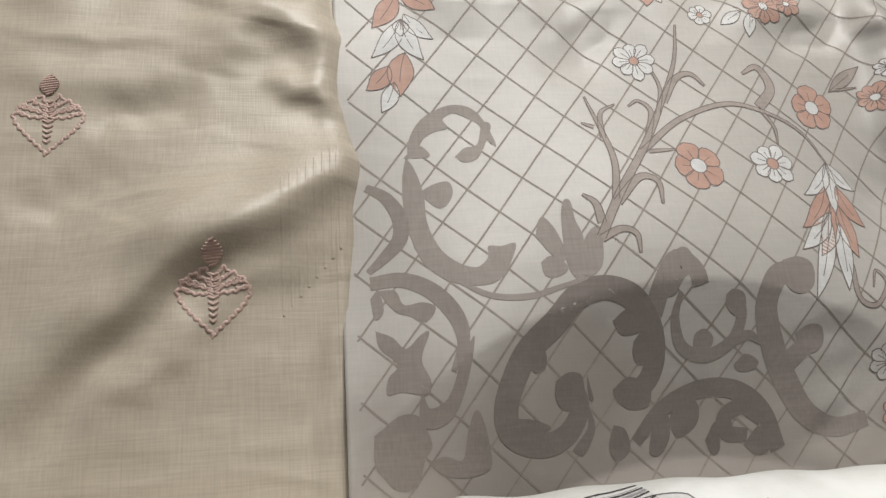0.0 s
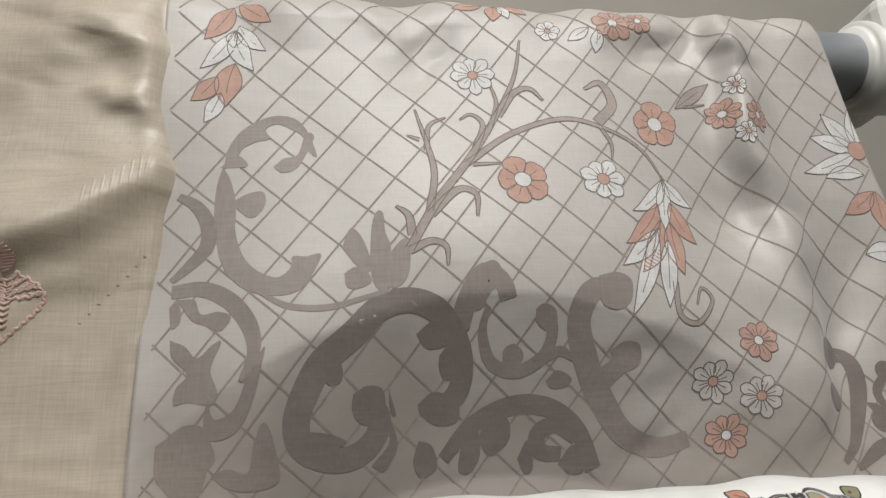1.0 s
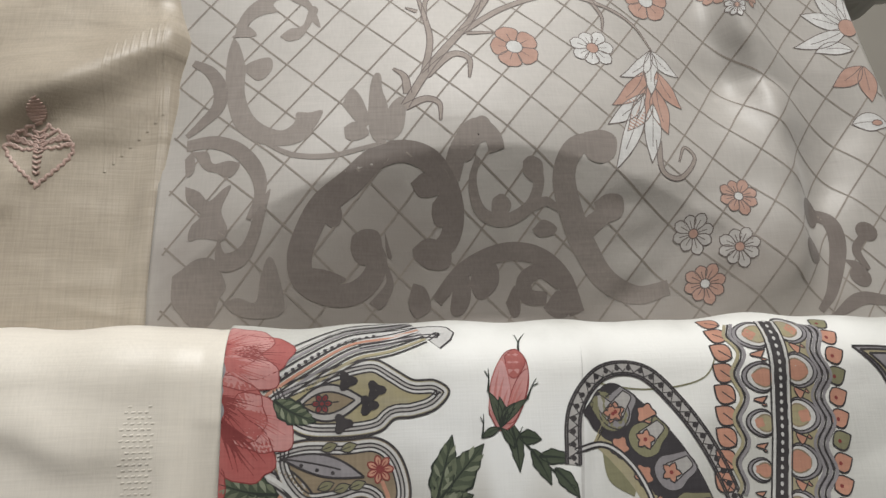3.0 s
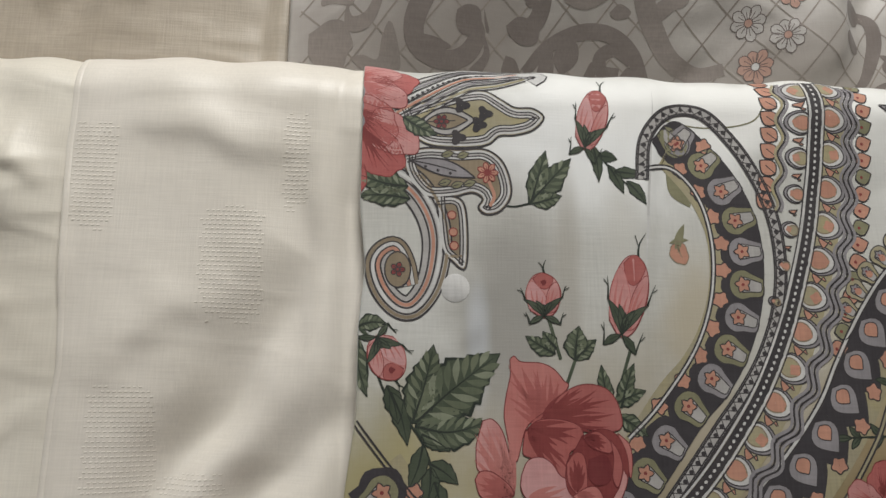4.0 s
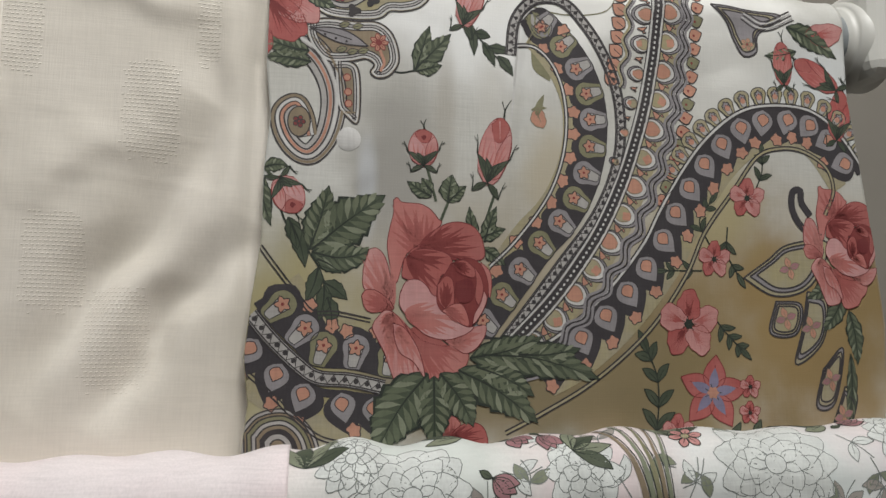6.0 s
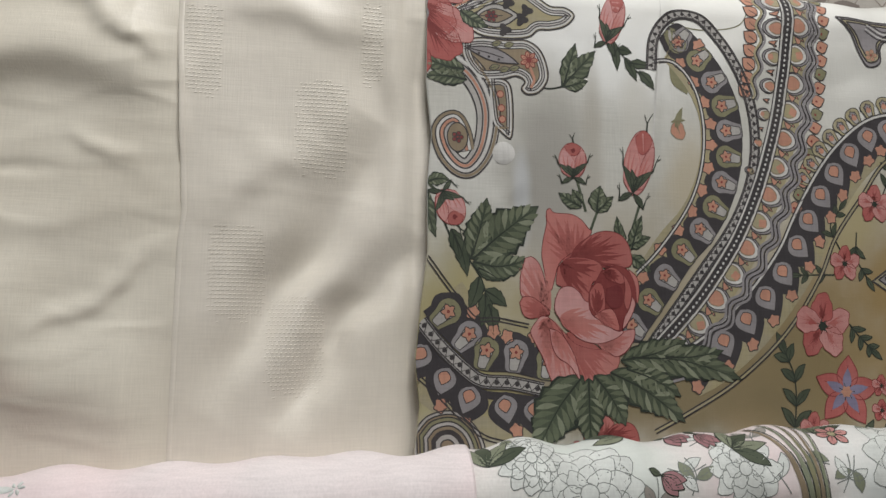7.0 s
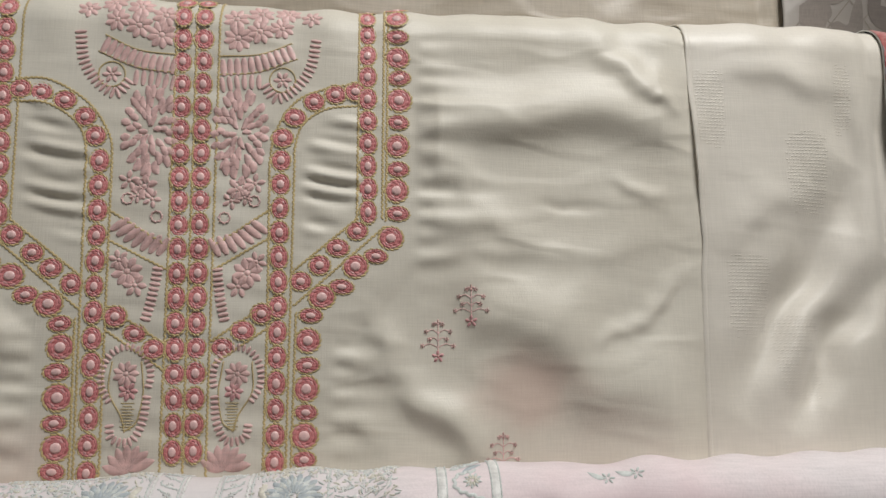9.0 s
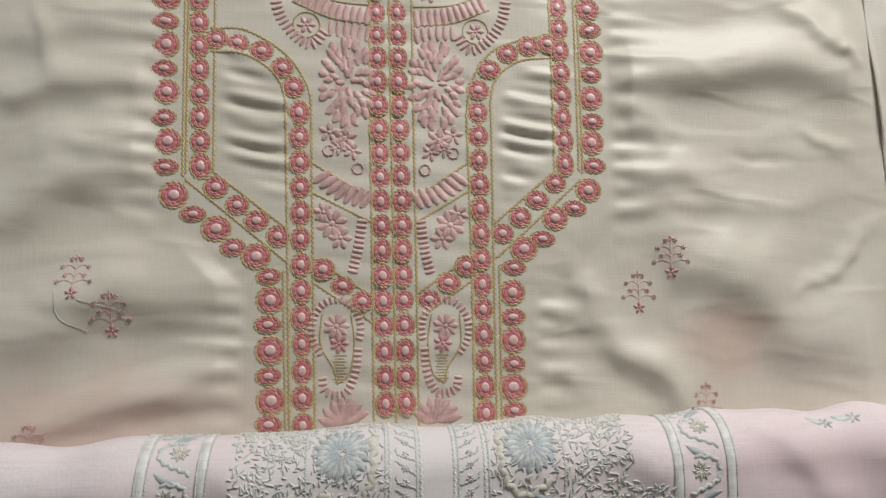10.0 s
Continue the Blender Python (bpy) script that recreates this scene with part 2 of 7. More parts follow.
def spots_along(p, gap, start=0.0):
    """Evenly spaced places on a curve, with the direction there."""
    s = np.r_[0, np.cumsum(np.linalg.norm(np.diff(p, axis=0), axis=1))]
    d = np.gradient(p, axis=0)
    for k in np.arange(start, s[-1] + 1e-9, gap):
        c = np.array([np.interp(k, s, p[:, 0]), np.interp(k, s, p[:, 1])])
        yield c, math.atan2(np.interp(k, s, d[:, 1]), np.interp(k, s, d[:, 0]))


def polar(c, r, a):
    return (c[0] + r * math.cos(a), c[1] + r * math.sin(a))


def ridge(u, v, a, b, w, amp):
    """A soft fold from a to b: it swells in the middle, dies away at its ends, wanders a little, and sags over its lower side."""
    (ax, az), (bx, bz) = sorted((tuple(a), tuple(b)))
    l = math.hypot(bx - ax, bz - az) + 1e-9
    t = ((u - ax) * (bx - ax) + (v - az) * (bz - az)) / (l * l)
    d = ((u - ax) * (bz - az) - (v - az) * (bx - ax)) / l
    d = d + 0.35 * w * np.sin(t * 5.0 + ax * 90) + 0.15 * w * np.sin(t * 13.0 + az * 70)
    k = np.clip(1 - ((t - 0.5) / 0.78) ** 2, 0, 1) ** 1.2
    ww = np.where(d > 0, 1.05 * w, 1.7 * w) * (0.8 + 0.3 * np.clip(t, 0, 1))
    return FOLD * amp * k * np.exp(-d * d / (ww * ww))


FOLD = 1.0


class Cloth:
    """A length of cloth hung over a rail. u runs along the rail, v is the height on the front, going on over the top and down behind."""

    def __init__(self, yc, ztop, r, edges, zbot, folds=(), wave=0.0015, seed=1, lean=0.0, extra=None, back=0.12, top=0.0015, slope=0.0, fine=0.5, deep=1.0, calm=None, trim=False):
        self.deep, self.calm, self.trim = deep, calm, trim
        self.slope, self.fine = slope, fine
        self.yc, self.r, self.zc, self.edges, self.zbot = yc, r, ztop - r, edges, zbot
        self.folds, self.wave, self.lean, self.extra, self.back, self.top = folds, wave, lean, extra, back, top
        rng = np.random.RandomState(seed)
        self.waves = [(rng.uniform(10, 45), rng.uniform(-25, 25), rng.uniform(0, 6.28), rng.uniform(0.4, 1)) for _ in range(7)]
        self.tops = [(rng.uniform(15, 110), rng.uniform(0, 6.28)) for _ in range(5)]

    def disp(self, u, v):
        d = np.zeros_like(u)
        for kx, kz, ph, am in self.waves:
            d += self.wave * am * np.sin(kx * u + kz * v + ph)
        for f in self.folds:
            d += self.deep * ridge(u, v, *f)
        if self.calm:
            d = d * self.calm(u, v)
        if self.extra:
            d += self.extra(u, v)
        return d

    def place(self, u, v, lift=0.0):
        u, v = np.asarray(u, float), np.asarray(v, float)
        over = np.maximum(v - self.zc, 0)
        a = np.clip(over / self.r, 0, math.pi)
        behind = np.maximum(over - math.pi * self.r, 0)
        fade = np.clip(1 - a / 2.2, 0, 1) * np.clip((self.zc + self.r - np.minimum(v, self.zc)) / 0.05, 0.25, 1)
        d = self.disp(u, np.minimum(v, self.zc + 0.03)) * fade
        near = np.clip((v - self.zc + 0.07) / 0.05, 0, 1)
        d = d * (1 - near) + np.maximum(d, -0.003) * near
        bump = sum(np.sin(k * u + p) for k, p in self.tops) * self.top * np.clip(1 - np.maximum(self.zc - v, 0) / 0.03, 0, 1) * (behind <= 0)
        rr = self.r + d + lift + bump
        y = self.yc - rr * np.cos(a) - self.lean * np.maximum(self.zc - v, 0)
        z = np.where(v <= self.zc, v, self.zc + rr * np.sin(a) - behind)
        return np.stack([u, y, z + self.slope * (u - 0.45)], -1)

    def sheet(self, name, mat, label, category, group="", step=0.0025):
        vt = self.zc + math.pi * self.r + self.back
        vs = np.r_[np.arange(self.zbot, self.fine, 0.012), np.arange(self.fine, self.zc, step), self.zc + np.linspace(0, math.pi * self.r, 44), np.linspace(self.zc + math.pi * self.r + 0.01, vt, 8)]
        w = max(self.edges(v)[1] - self.edges(v)[0] for v in vs)
        n = int(w / step) + 1
        t = np.linspace(0, 1, n)
        e = np.array([self.edges(v) for v in vs])
        u = e[:, :1] + (e[:, 1:] - e[:, :1]) * t[None]
        v = np.repeat(vs[:, None], n, 1)
        p = self.place(u, v).reshape(-1, 3)
        i = np.arange(len(vs) - 1)[:, None] * n + np.arange(n - 1)[None]
        i = i.ravel()
        f = np.c_[i, i + 1, i + n + 1, i + n]
        ob = mesh_ob(name, p.tolist(), f.tolist(), mat)
        thick = ob.modifiers.new("thickness", 'SOLIDIFY')
        thick.thickness, thick.offset = 0.0012, -1.0
        self.ob = ob
        tagged(ob, label, category, group)
        return ob


class Print:
    """Flat or raised shapes in cloth coordinates that lie on a cloth."""

    def __init__(self, cloth):
        self.cloth, self.v, self.f, self.m, self.n, self.mats, self.pieces = cloth, [], [], [], 0, [], []

    def _mat(self, mat):
        if mat not in self.mats:
            self.mats.append(mat)
        return self.mats.index(mat)

    def _grid(self, uvh, rows, cols, mat, closed=False):
        k = self._mat(mat)
        self.v.append(uvh)
        base = self.n
        self.n += len(uvh)
        for r in range(rows - 1):
            for c in range(cols if closed else cols - 1):
                d = (c + 1) % cols
                a = base + r * cols
                self.f.append((a + c, a + d, a + cols + d, a + cols + c))
                self.m.append(k)

    def strip(self, pts, width, mat, layer=1, cross=2, dome=0.0, ripple=0.0, raw=False, step=0.002):
        """A band along a curve. width: a number, or a function of 0..1 that gives it."""
        p = np.array(pts) if raw else spline(pts, step)
        t = np.linspace(0, 1, len(p))
        w = np.array([width(x) for x in t]) if callable(width) else np.full(len(p), width)
        nn = normals2(p)
        s = np.linspace(-1, 1, cross + 1)
        uv = p[:, None] + nn[:, None] * (s[None, :, None] * w[:, None, None] / 2)
        h = np.full(uv.shape[:2], 0.00020 + layer * 0.00002)
        if dome:
            h = h + dome * np.sqrt(np.maximum(0, 1 - s[None] ** 2)) * (1 + ripple * np.sin(np.arange(len(p)) * 2.1))[:, None]
        self._grid(np.c_[uv.reshape(-1, 2), h.ravel()], len(p), cross + 1, mat)

    def blob(self, c, rad, mat, layer=1, rot=0.0, asp=1.0, n=24, rings=2, dome=0.0, line=None, lw=0.0007):
        """A shape round a centre. rad: a number or a function of the angle; asp: its height over its width."""
        th = np.linspace(0, 2 * math.pi, n, endpoint=False)
        r = np.array([rad(a) for a in th]) if callable(rad) else np.full(n, rad)
        x, y = r * np.cos(th), r * np.sin(th) * asp
        e = np.c_[x * math.cos(rot) - y * math.sin(rot), x * math.sin(rot) + y * math.cos(rot)]
        rings = max(rings, int(r.max() / 0.003))
        n2 = rings + 1
        ks = np.linspace(0.02, 1, n2)
        uv = np.array(c)[None, None] + ks[:, None, None] * e[None]
        h = np.full(uv.shape[:2], 0.00020 + layer * 0.00002)
        if dome:
            h = h + dome * np.sqrt(np.maximum(0, 1 - ks ** 2))[:, None]
        self._grid(np.c_[uv.reshape(-1, 2), h.ravel()], rings + 1, n, mat, True)
        if line:
            q = np.array(c) + e
            self.strip(np.vstack([q, q[:2]]), lw, line, layer + 1, 1, raw=True)

    def leaf(self, a, b, w, fill, line=None, layer=1, bend=0.0, fat=1.0, teeth=0, vein=True, lw=0.0007, cross=2, dome=0.0, tip=1.0, stitch=True):
        a, b = np.array(a, float), np.array(b, float)
        d = b - a
        mid = (a + b) / 2 + np.array([-d[1], d[0]]) * bend
        sewn = dome and stitch
        t = np.linspace(0, 1, max(9, teeth * 4 + 1, int(np.linalg.norm(d) / (0.00045 if sewn else 0.0025))))
        p = (1 - t)[:, None] ** 2 * a + (2 * t * (1 - t))[:, None] * mid + (t ** 2)[:, None] * b
        prof = np.sin(math.pi * t ** fat) ** tip
        if teeth:
            prof = prof * (0.78 + 0.22 * (1 - (t * teeth) % 1.0))
        cross = max(cross, int(w / 0.004))
        tooth = np.where(np.arange(len(t)) % 2 == 0, 1.0, -1.0)
        if sewn:
            prof = prof * (1 + 0.10 * tooth)
        nn = normals2(p)
        half = (w / 2 * prof)[:, None]
        s = np.linspace(-1, 1, cross + 1)
        uv = p[:, None] + nn[:, None] * (s[None, :, None] * half[:, None])
        h = np.full(uv.shape[:2], 0.00020 + layer * 0.00002)
        if dome:
            h = h + dome * (np.sqrt(np.maximum(0, 1 - s ** 2))[None] * np.sqrt(np.maximum(prof, 0))[:, None]) * (1 + (0.40 * tooth if sewn else 0 * tooth))[:, None]
        self._grid(np.c_[uv.reshape(-1, 2), h.ravel()], len(p), cross + 1, fill)
        if line:
            for side in (1, -1):
                self.strip(p + nn * half * side, lw, line, layer + 1, 1, raw=True)
            if vein:
                k = max(3, int(len(p) * 0.75))
                self.strip(p[:k], lw * 0.8, line, layer + 1, 1, raw=True)

    def area(self, runs, mat, layer=1, line=None, lw=0.0007, grain=0.0045):
        """A filled closed outline. runs: one or more curves, end to end, that meet in corners."""
        if not isinstance(runs[0], list):
            runs = [list(runs) + [runs[0]]]
        e = np.vstack([spline(r, 0.0016)[:-1] for r in runs])
        lo, hi = e.min(0), e.max(0)
        xs, ys = np.meshgrid(np.arange(lo[0] + grain / 2, hi[0], grain), np.arange(lo[1] + grain / 2, hi[1], grain))
        g = np.c_[xs.ravel(), ys.ravel()]
        if len(g):
            far = np.min(np.linalg.norm(g[:, None] - e[None], axis=2), axis=1)
            g = g[far > 0.0012]
        n = len(e)
        pts = [Vector(q) for q in np.vstack([e, g])]
        out = delaunay_2d_cdt(pts, [(i, (i + 1) % n) for i in range(n)], [], 1, 1e-7)
        k, base = self._mat(mat), self.n
        q = np.array([tuple(v) for v in out[0]])
        self.v.append(np.c_[q, np.full(len(q), 0.00020 + layer * 0.00002)])
        self.n += len(q)
        for f in out[2]:
            self.f.append(tuple(base + i for i in f))
            self.m.append(k)
        if line:
            self.strip(np.vstack([e, e[:2]]), lw, line, layer + 1, 1, raw=True)

    def line(self, pts, w, mat, layer=2, raw=False):
        self.strip(pts, w, mat, layer, 1, raw=raw)

    def cord(self, pts, w, mat, dome=0.0007):
        """A chain of slanted stitches."""
        w = w * 1.45
        for i, (c, a) in enumerate(spots_along(spline(pts, 0.001), w * 0.62)):
            k = a + (0.55 if i % 2 else -0.55)
            self.dash(polar(c, -w * 0.62, k), polar(c, w * 0.62, k), w * 0.52, mat, dome)

    def dash(self, a, b, w, mat, dome=0.0006):
        """One raised stitch."""
        a, b = np.array(a), np.array(b)
        d = (b - a) / (np.linalg.norm(b - a) + 1e-9)
        n = np.array([-d[1], d[0]]) * w / 2
        p = [a, a + (b - a) * 0.25, a + (b - a) * 0.75, b]
        rows = [(p[0] - n * 0.3, 0.0001), (p[0], 0.0002), (p[0] + n * 0.3, 0.0001)]
        for q in p[1:3]:
            rows += [(q - n, 0.0001), (q, dome), (q + n, 0.0001)]
        rows += [(p[3] - n * 0.3, 0.0001), (p[3], 0.0002), (p[3] + n * 0.3, 0.0001)]
        self._grid(np.array([(q[0], q[1], h + 0.0002) for q, h in rows]), 4, 3, mat)

    def flower(self, c, r, n, fill, line, heart, layer=1, rot=0.0, asp=1.0, width=0.75, hr=0.25, lw=0.0007, fat=0.62):
        for i in range(n):
            a = rot + 2 * math.pi * i / n
            e = (c[0] + r * math.cos(a), c[1] + r * asp * math.sin(a))
            s = (c[0] + 0.12 * r * math.cos(a), c[1] + 0.12 * r * asp * math.sin(a))
            self.leaf(s, e, r * width * 2.2 * math.pi / n / 1.6, fill, line, layer, fat=1 / fat * 0.62 + 0.3, lw=lw, tip=0.7)
        self.blob(c, r * hr, heart, layer + 2, asp=asp, n=14, rings=1, line=line, lw=lw)

    def done(self, name, label="", kind="", under=None):
        a = np.vstack(self.v)
        for i in np.nonzero((a[:, 0] < 0.70) | (a[:, 0] > 1.05))[0] if self.cloth.trim else ():
            lo, hi = self.cloth.edges(a[i, 1])
            a[i, 0] = min(max(a[i, 0], lo + 0.0004), hi - 0.0004)
        p = self.cloth.place(a[:, 0], a[:, 1], a[:, 2])
        ob = mesh_ob(name, p.tolist(), self.f, self.mats, under or self.cloth.ob, label, index=self.m)
        if kind:
            tagged(ob, kind=kind)
        return ob


class Sprig(Print):
    """A print whose leaves and petals are pieces of their own."""

    def piece(self):
        self.pieces.append(Print(self.cloth))
        return self.pieces[-1]

    def done(self, name, label="", kind="", under=None):
        rest = list(self.pieces)
        first = Print.done(self, name, label) if self.v else rest.pop(0).done(name, label)
        for p in rest:
            p.done("leaf", under=first)
        return first


# ---- room ----
def wall(name, bm, mat=None):
    return tagged(part(name, bm, mat or M_WALL), "plain beige painted wall of the room" if "wall" in name else "plain room surface", name.split("_")[0], kind="structure")


wall("wall_north", box(-1.6, 3.1, 0.42, 0.52, 0, 2.6))
wall("wall_east", box(3.0, 3.1, -2.6, 0.42, 0, 2.6))
wall("wall_south", box(-1.6, 3.1, -2.7, -2.6, 0, 2.6))


def slabs(name, parts, label, category, mat):
    """One wall or ceiling made of slabs round an opening."""
    bm = bmesh.new()
    for x0, x1, y0, y1, z0, z1 in parts:
        bmesh.ops.create_cube(bm, size=1.0, matrix=Matrix.LocRotScale(((x0 + x1) / 2, (y0 + y1) / 2, (z0 + z1) / 2), None, (x1 - x0, y1 - y0, z1 - z0)))
    return tagged(part(name, bm, mat), label, category, kind="structure")


# out of view: openings and frames added to west wall and ceiling for the lamps
slabs("wall_west", [(-1.6, -1.5, -2.6, -1.36, 0, 2.6), (-1.6, -1.5, -0.64, 0.42, 0, 2.6), (-1.6, -1.5, -1.36, -0.64, 0, 1.08), (-1.6, -1.5, -1.36, -0.64, 1.92, 2.6)], "plain beige painted wall with an opening added for a lamp", "wall", M_WALL)
slabs("ceiling", [(-1.6, 0.40, -2.7, 0.52, 2.6, 2.7), (1.30, 3.1, -2.7, 0.52, 2.6, 2.7), (0.40, 1.30, -2.7, -1.42, 2.6, 2.7), (0.40, 1.30, -0.88, 0.52, 2.6, 2.7)], "plain unseen ceiling with an opening added for a lamp", "ceiling", M_WALL)
for name, parts in (("opening_frame_1", [(-1.59, -1.51, -1.36, -1.33, 1.08, 1.92), (-1.59, -1.51, -0.67, -0.64, 1.08, 1.92), (-1.59, -1.51, -1.33, -0.67, 1.08, 1.11), (-1.59, -1.51, -1.33, -0.67, 1.89, 1.92)]),
                    ("opening_frame_2", [(0.40, 0.43, -1.42, -0.88, 2.61, 2.69), (1.27, 1.30, -1.42, -0.88, 2.61, 2.69), (0.43, 1.27, -1.42, -1.39, 2.61, 2.69), (0.43, 1.27, -0.91, -0.88, 2.61, 2.69)])):
    slabs(name, parts, "unseen white frame added round a lamp opening", "window", M_BRACKET)
tagged(part("floor", box(-1.6, 3.1, -2.7, 0.52, -0.1, 0), M_FLOOR), "plain beige floor of the room", "floor", kind="structure")

# ---- the display rack: three fat rails between two uprights ----
RAILS = [(0.102, 1.348, 0.0), (0.034, 0.964, 0.0), (-0.030, 0.567, 0.026)]
rack = tagged(new("display_rack"), "grey tubular display rack with white plastic end brackets", "rack")
for y, z, s in RAILS:
    bm = tube(-0.62, 1.165, y, z, 0.030, 48)
    for v in bm.verts:
        v.co.z += s * (v.co.x - 0.45)
    part("rail", bm, M_RAIL, rack, "grey metal tube rail", smooth=True)
for x, d in ((-0.62, -1), (1.15, 1)):
    for y, z0, s in RAILS:
        z = z0 + s * (x - 0.45)
        # a flanged cup round the tube's end, and an arm back to the upright
        bm = tube(min(x, x + d * 0.05), max(x, x + d * 0.05), y, z, 0.041, 48)
        bmesh.ops.bevel(bm, geom=[e for e in bm.edges if e.calc_face_angle(0) > 1.0], offset=0.006, segments=3, affect='EDGES')
        cup = part("bracket", bm, M_BRACKET, rack, "rounded white plastic bracket", smooth=True)
        x2 = x + d * 0.012
        part("flange", box(min(x2, x2 + d * 0.03), max(x2, x2 + d * 0.03), y - 0.044, y + 0.052, z - 0.040, z + 0.052, 0.014), M_BRACKET, cup)
        part("bracket_arm", box(min(x2, x2 + d * 0.03) + 0.003, max(x2, x2 + d * 0.03) - 0.003, y + 0.03, 0.33, z - 0.030, z + 0.030, 0.006), M_BRACKET, cup)
    part("upright", box(x + d * 0.03 - 0.024, x + d * 0.03 + 0.024, 0.325, 0.365, 0.0, 1.44, 0.004), M_BRACKET, rack, "white square upright")
    part("foot", box(x + d * 0.03 - 0.028, x + d * 0.03 + 0.028, -0.15, 0.40, 0.0, 0.03, 0.006), M_BRACKET, rack)


# ---- top rail: beige cloth and lattice-print cloth ----
KNOT = (0.5874, 1.2562)
def turned_edge(u, v):
    """The right edge rolls back to the lattice cloth."""
    k = np.clip((v - 1.22) / 0.05, 0, 1)
    return -(0.008 + 0.020 * k) * np.clip((u - 0.576 + 0.018 * k) / (0.015 + 0.018 * k), 0, 1) ** 2


BEIGE = Cloth(0.102, 1.387, 0.041, lambda v: (-0.15, 0.5915 - 0.002 * math.sin(v * 30)), 0.72, seed=3, wave=0.0011, top=0.001, extra=turned_edge, fine=0.98, deep=1.25, folds=[
    ((0.5699, 1.2167), (0.4157, 1.1017), 0.017, 0.019),
    ((0.5627, 1.1720), (0.4839, 1.1109), 0.014, 0.005),
    ((0.5846, 1.2536), (0.5405, 1.2811), 0.009, 0.006),
    ((0.5785, 1.2857), (0.5380, 1.3429), 0.016, 0.008),
    ((0.5152, 1.3513), (0.5056, 1.2978), 0.02, 0.006),
    ((0.4966, 1.2082), (0.4174, 1.1281), 0.014, 0.006),
    ((0.4834, 1.1528), (0.4035, 1.0585), 0.016, -0.006),
    ((0.4715, 1.2804), (0.3730, 1.2796), 0.012, 0.003),
    ((0.4787, 1.2681), (0.4277, 1.2480), 0.010, -0.004),
    ((0.4294, 1.2095), (0.3859, 1.1885), 0.010, -0.003),
    ((0.4674, 1.3100), (0.3740, 1.3122), 0.006, 0.002),
    ((0.4807, 1.1043), (0.4296, 1.0626), 0.012, 0.004),
    ((0.5792, 1.2186), (0.5698, 1.0193), 0.006, 0.003),
    ((0.5596, 1.0926), (0.5552, 1.0206), 0.006, -0.0015)])
BEIGE.sheet("beige_cloth", M_BEIGE, "beige silk cloth with small stitched motifs hung over a rail", "cloth", "hung cloths")

def belly(u, v):
    """The cloth swells over the rail below and falls back under the swell."""
    s = 1.125 - 1.9 * (u - 0.80) ** 2 - v
    d = np.where(s < 0, np.exp(-(s / 0.13) ** 2), np.maximum(1 - s / 0.085, -0.3))
    return 0.032 * d * np.exp(-((u - 0.80) / 0.21) ** 4)


LATTICE = Cloth(0.102, 1.385, 0.037, lambda v: (0.576, 1.098 + 0.028 * np.clip((1.36 - v) / 0.18, 0, 3)), 0.70, seed=8, wave=0.0014, top=0.0012, fine=0.98, extra=belly, deep=1.2, trim=True, folds=[
    ((1.0049, 1.3332), (1.0243, 1.1497), 0.015, 0.017),
    ((1.0243, 1.1585), (1.0112, 1.0396), 0.020, 0.014),
    ((1.0114, 1.2133), (0.9848, 1.1703), 0.02, -0.004),
    ((1.0009, 1.3653), (1.0079, 1.3228), 0.010, 0.010),
    ((0.9315, 1.3192), (0.9903, 1.3485), 0.012, -0.006),
    ((0.9069, 1.3442), (0.9672, 1.3581), 0.010, 0.004),
    ((0.7974, 1.3489), (0.7424, 1.2959), 0.015, -0.004),
    ((0.7616, 1.3370), (0.7113, 1.3553), 0.012, 0.004),
    ((1.0746, 1.1724), (1.0509, 1.0539), 0.02, -0.008),
    ((0.9103, 1.0871), (0.9328, 1.0222), 0.03, -0.006)])
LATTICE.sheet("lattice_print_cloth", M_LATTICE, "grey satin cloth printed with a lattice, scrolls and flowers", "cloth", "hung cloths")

# a wash darkens the ground towards the lower border: printed tint plus painted shade
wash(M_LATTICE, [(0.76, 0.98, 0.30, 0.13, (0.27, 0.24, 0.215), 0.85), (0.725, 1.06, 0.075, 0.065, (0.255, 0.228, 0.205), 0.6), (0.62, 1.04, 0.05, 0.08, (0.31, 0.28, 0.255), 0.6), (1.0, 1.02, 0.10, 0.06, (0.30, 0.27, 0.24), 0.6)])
# lattice of fine crossed lines
pr = Print(LATTICE)
O = np.array((0.6606, 1.1963))
E1 = (np.array((0.7542, 1.1921)) - np.array((0.6582, 1.2801))) / 5
E2 = (np.array((0.7166, 1.2685)) - np.array((0.6606, 1.1963))) / 3
for a, b in ((E1, E2), (E2, E1)):
    for i in range(-22, 26):
        k = np.linspace(-26, 26, 900)
        p = O + i * a + k[:, None] * b
        ok = (p[:, 1] > 0.93) & (p[:, 1] < 1.40)
        lim = np.array([LATTICE.edges(v) for v in p[:, 1]])
        ok &= (p[:, 0] > lim[:, 0] + 0.008) & (p[:, 0] < lim[:, 1] - 0.002)
        if ok.sum() > 8:
            q = p[ok]
            wob = normals2(q) * (0.0005 * np.sin(np.arange(len(q)) * 0.05 + i))[:, None]
            pr.line((q + wob)[::2], 0.00125, TAUPE_LINE, 1, raw=True)
pr.done("lattice_print", "fine taupe crossed lines", "stuff")


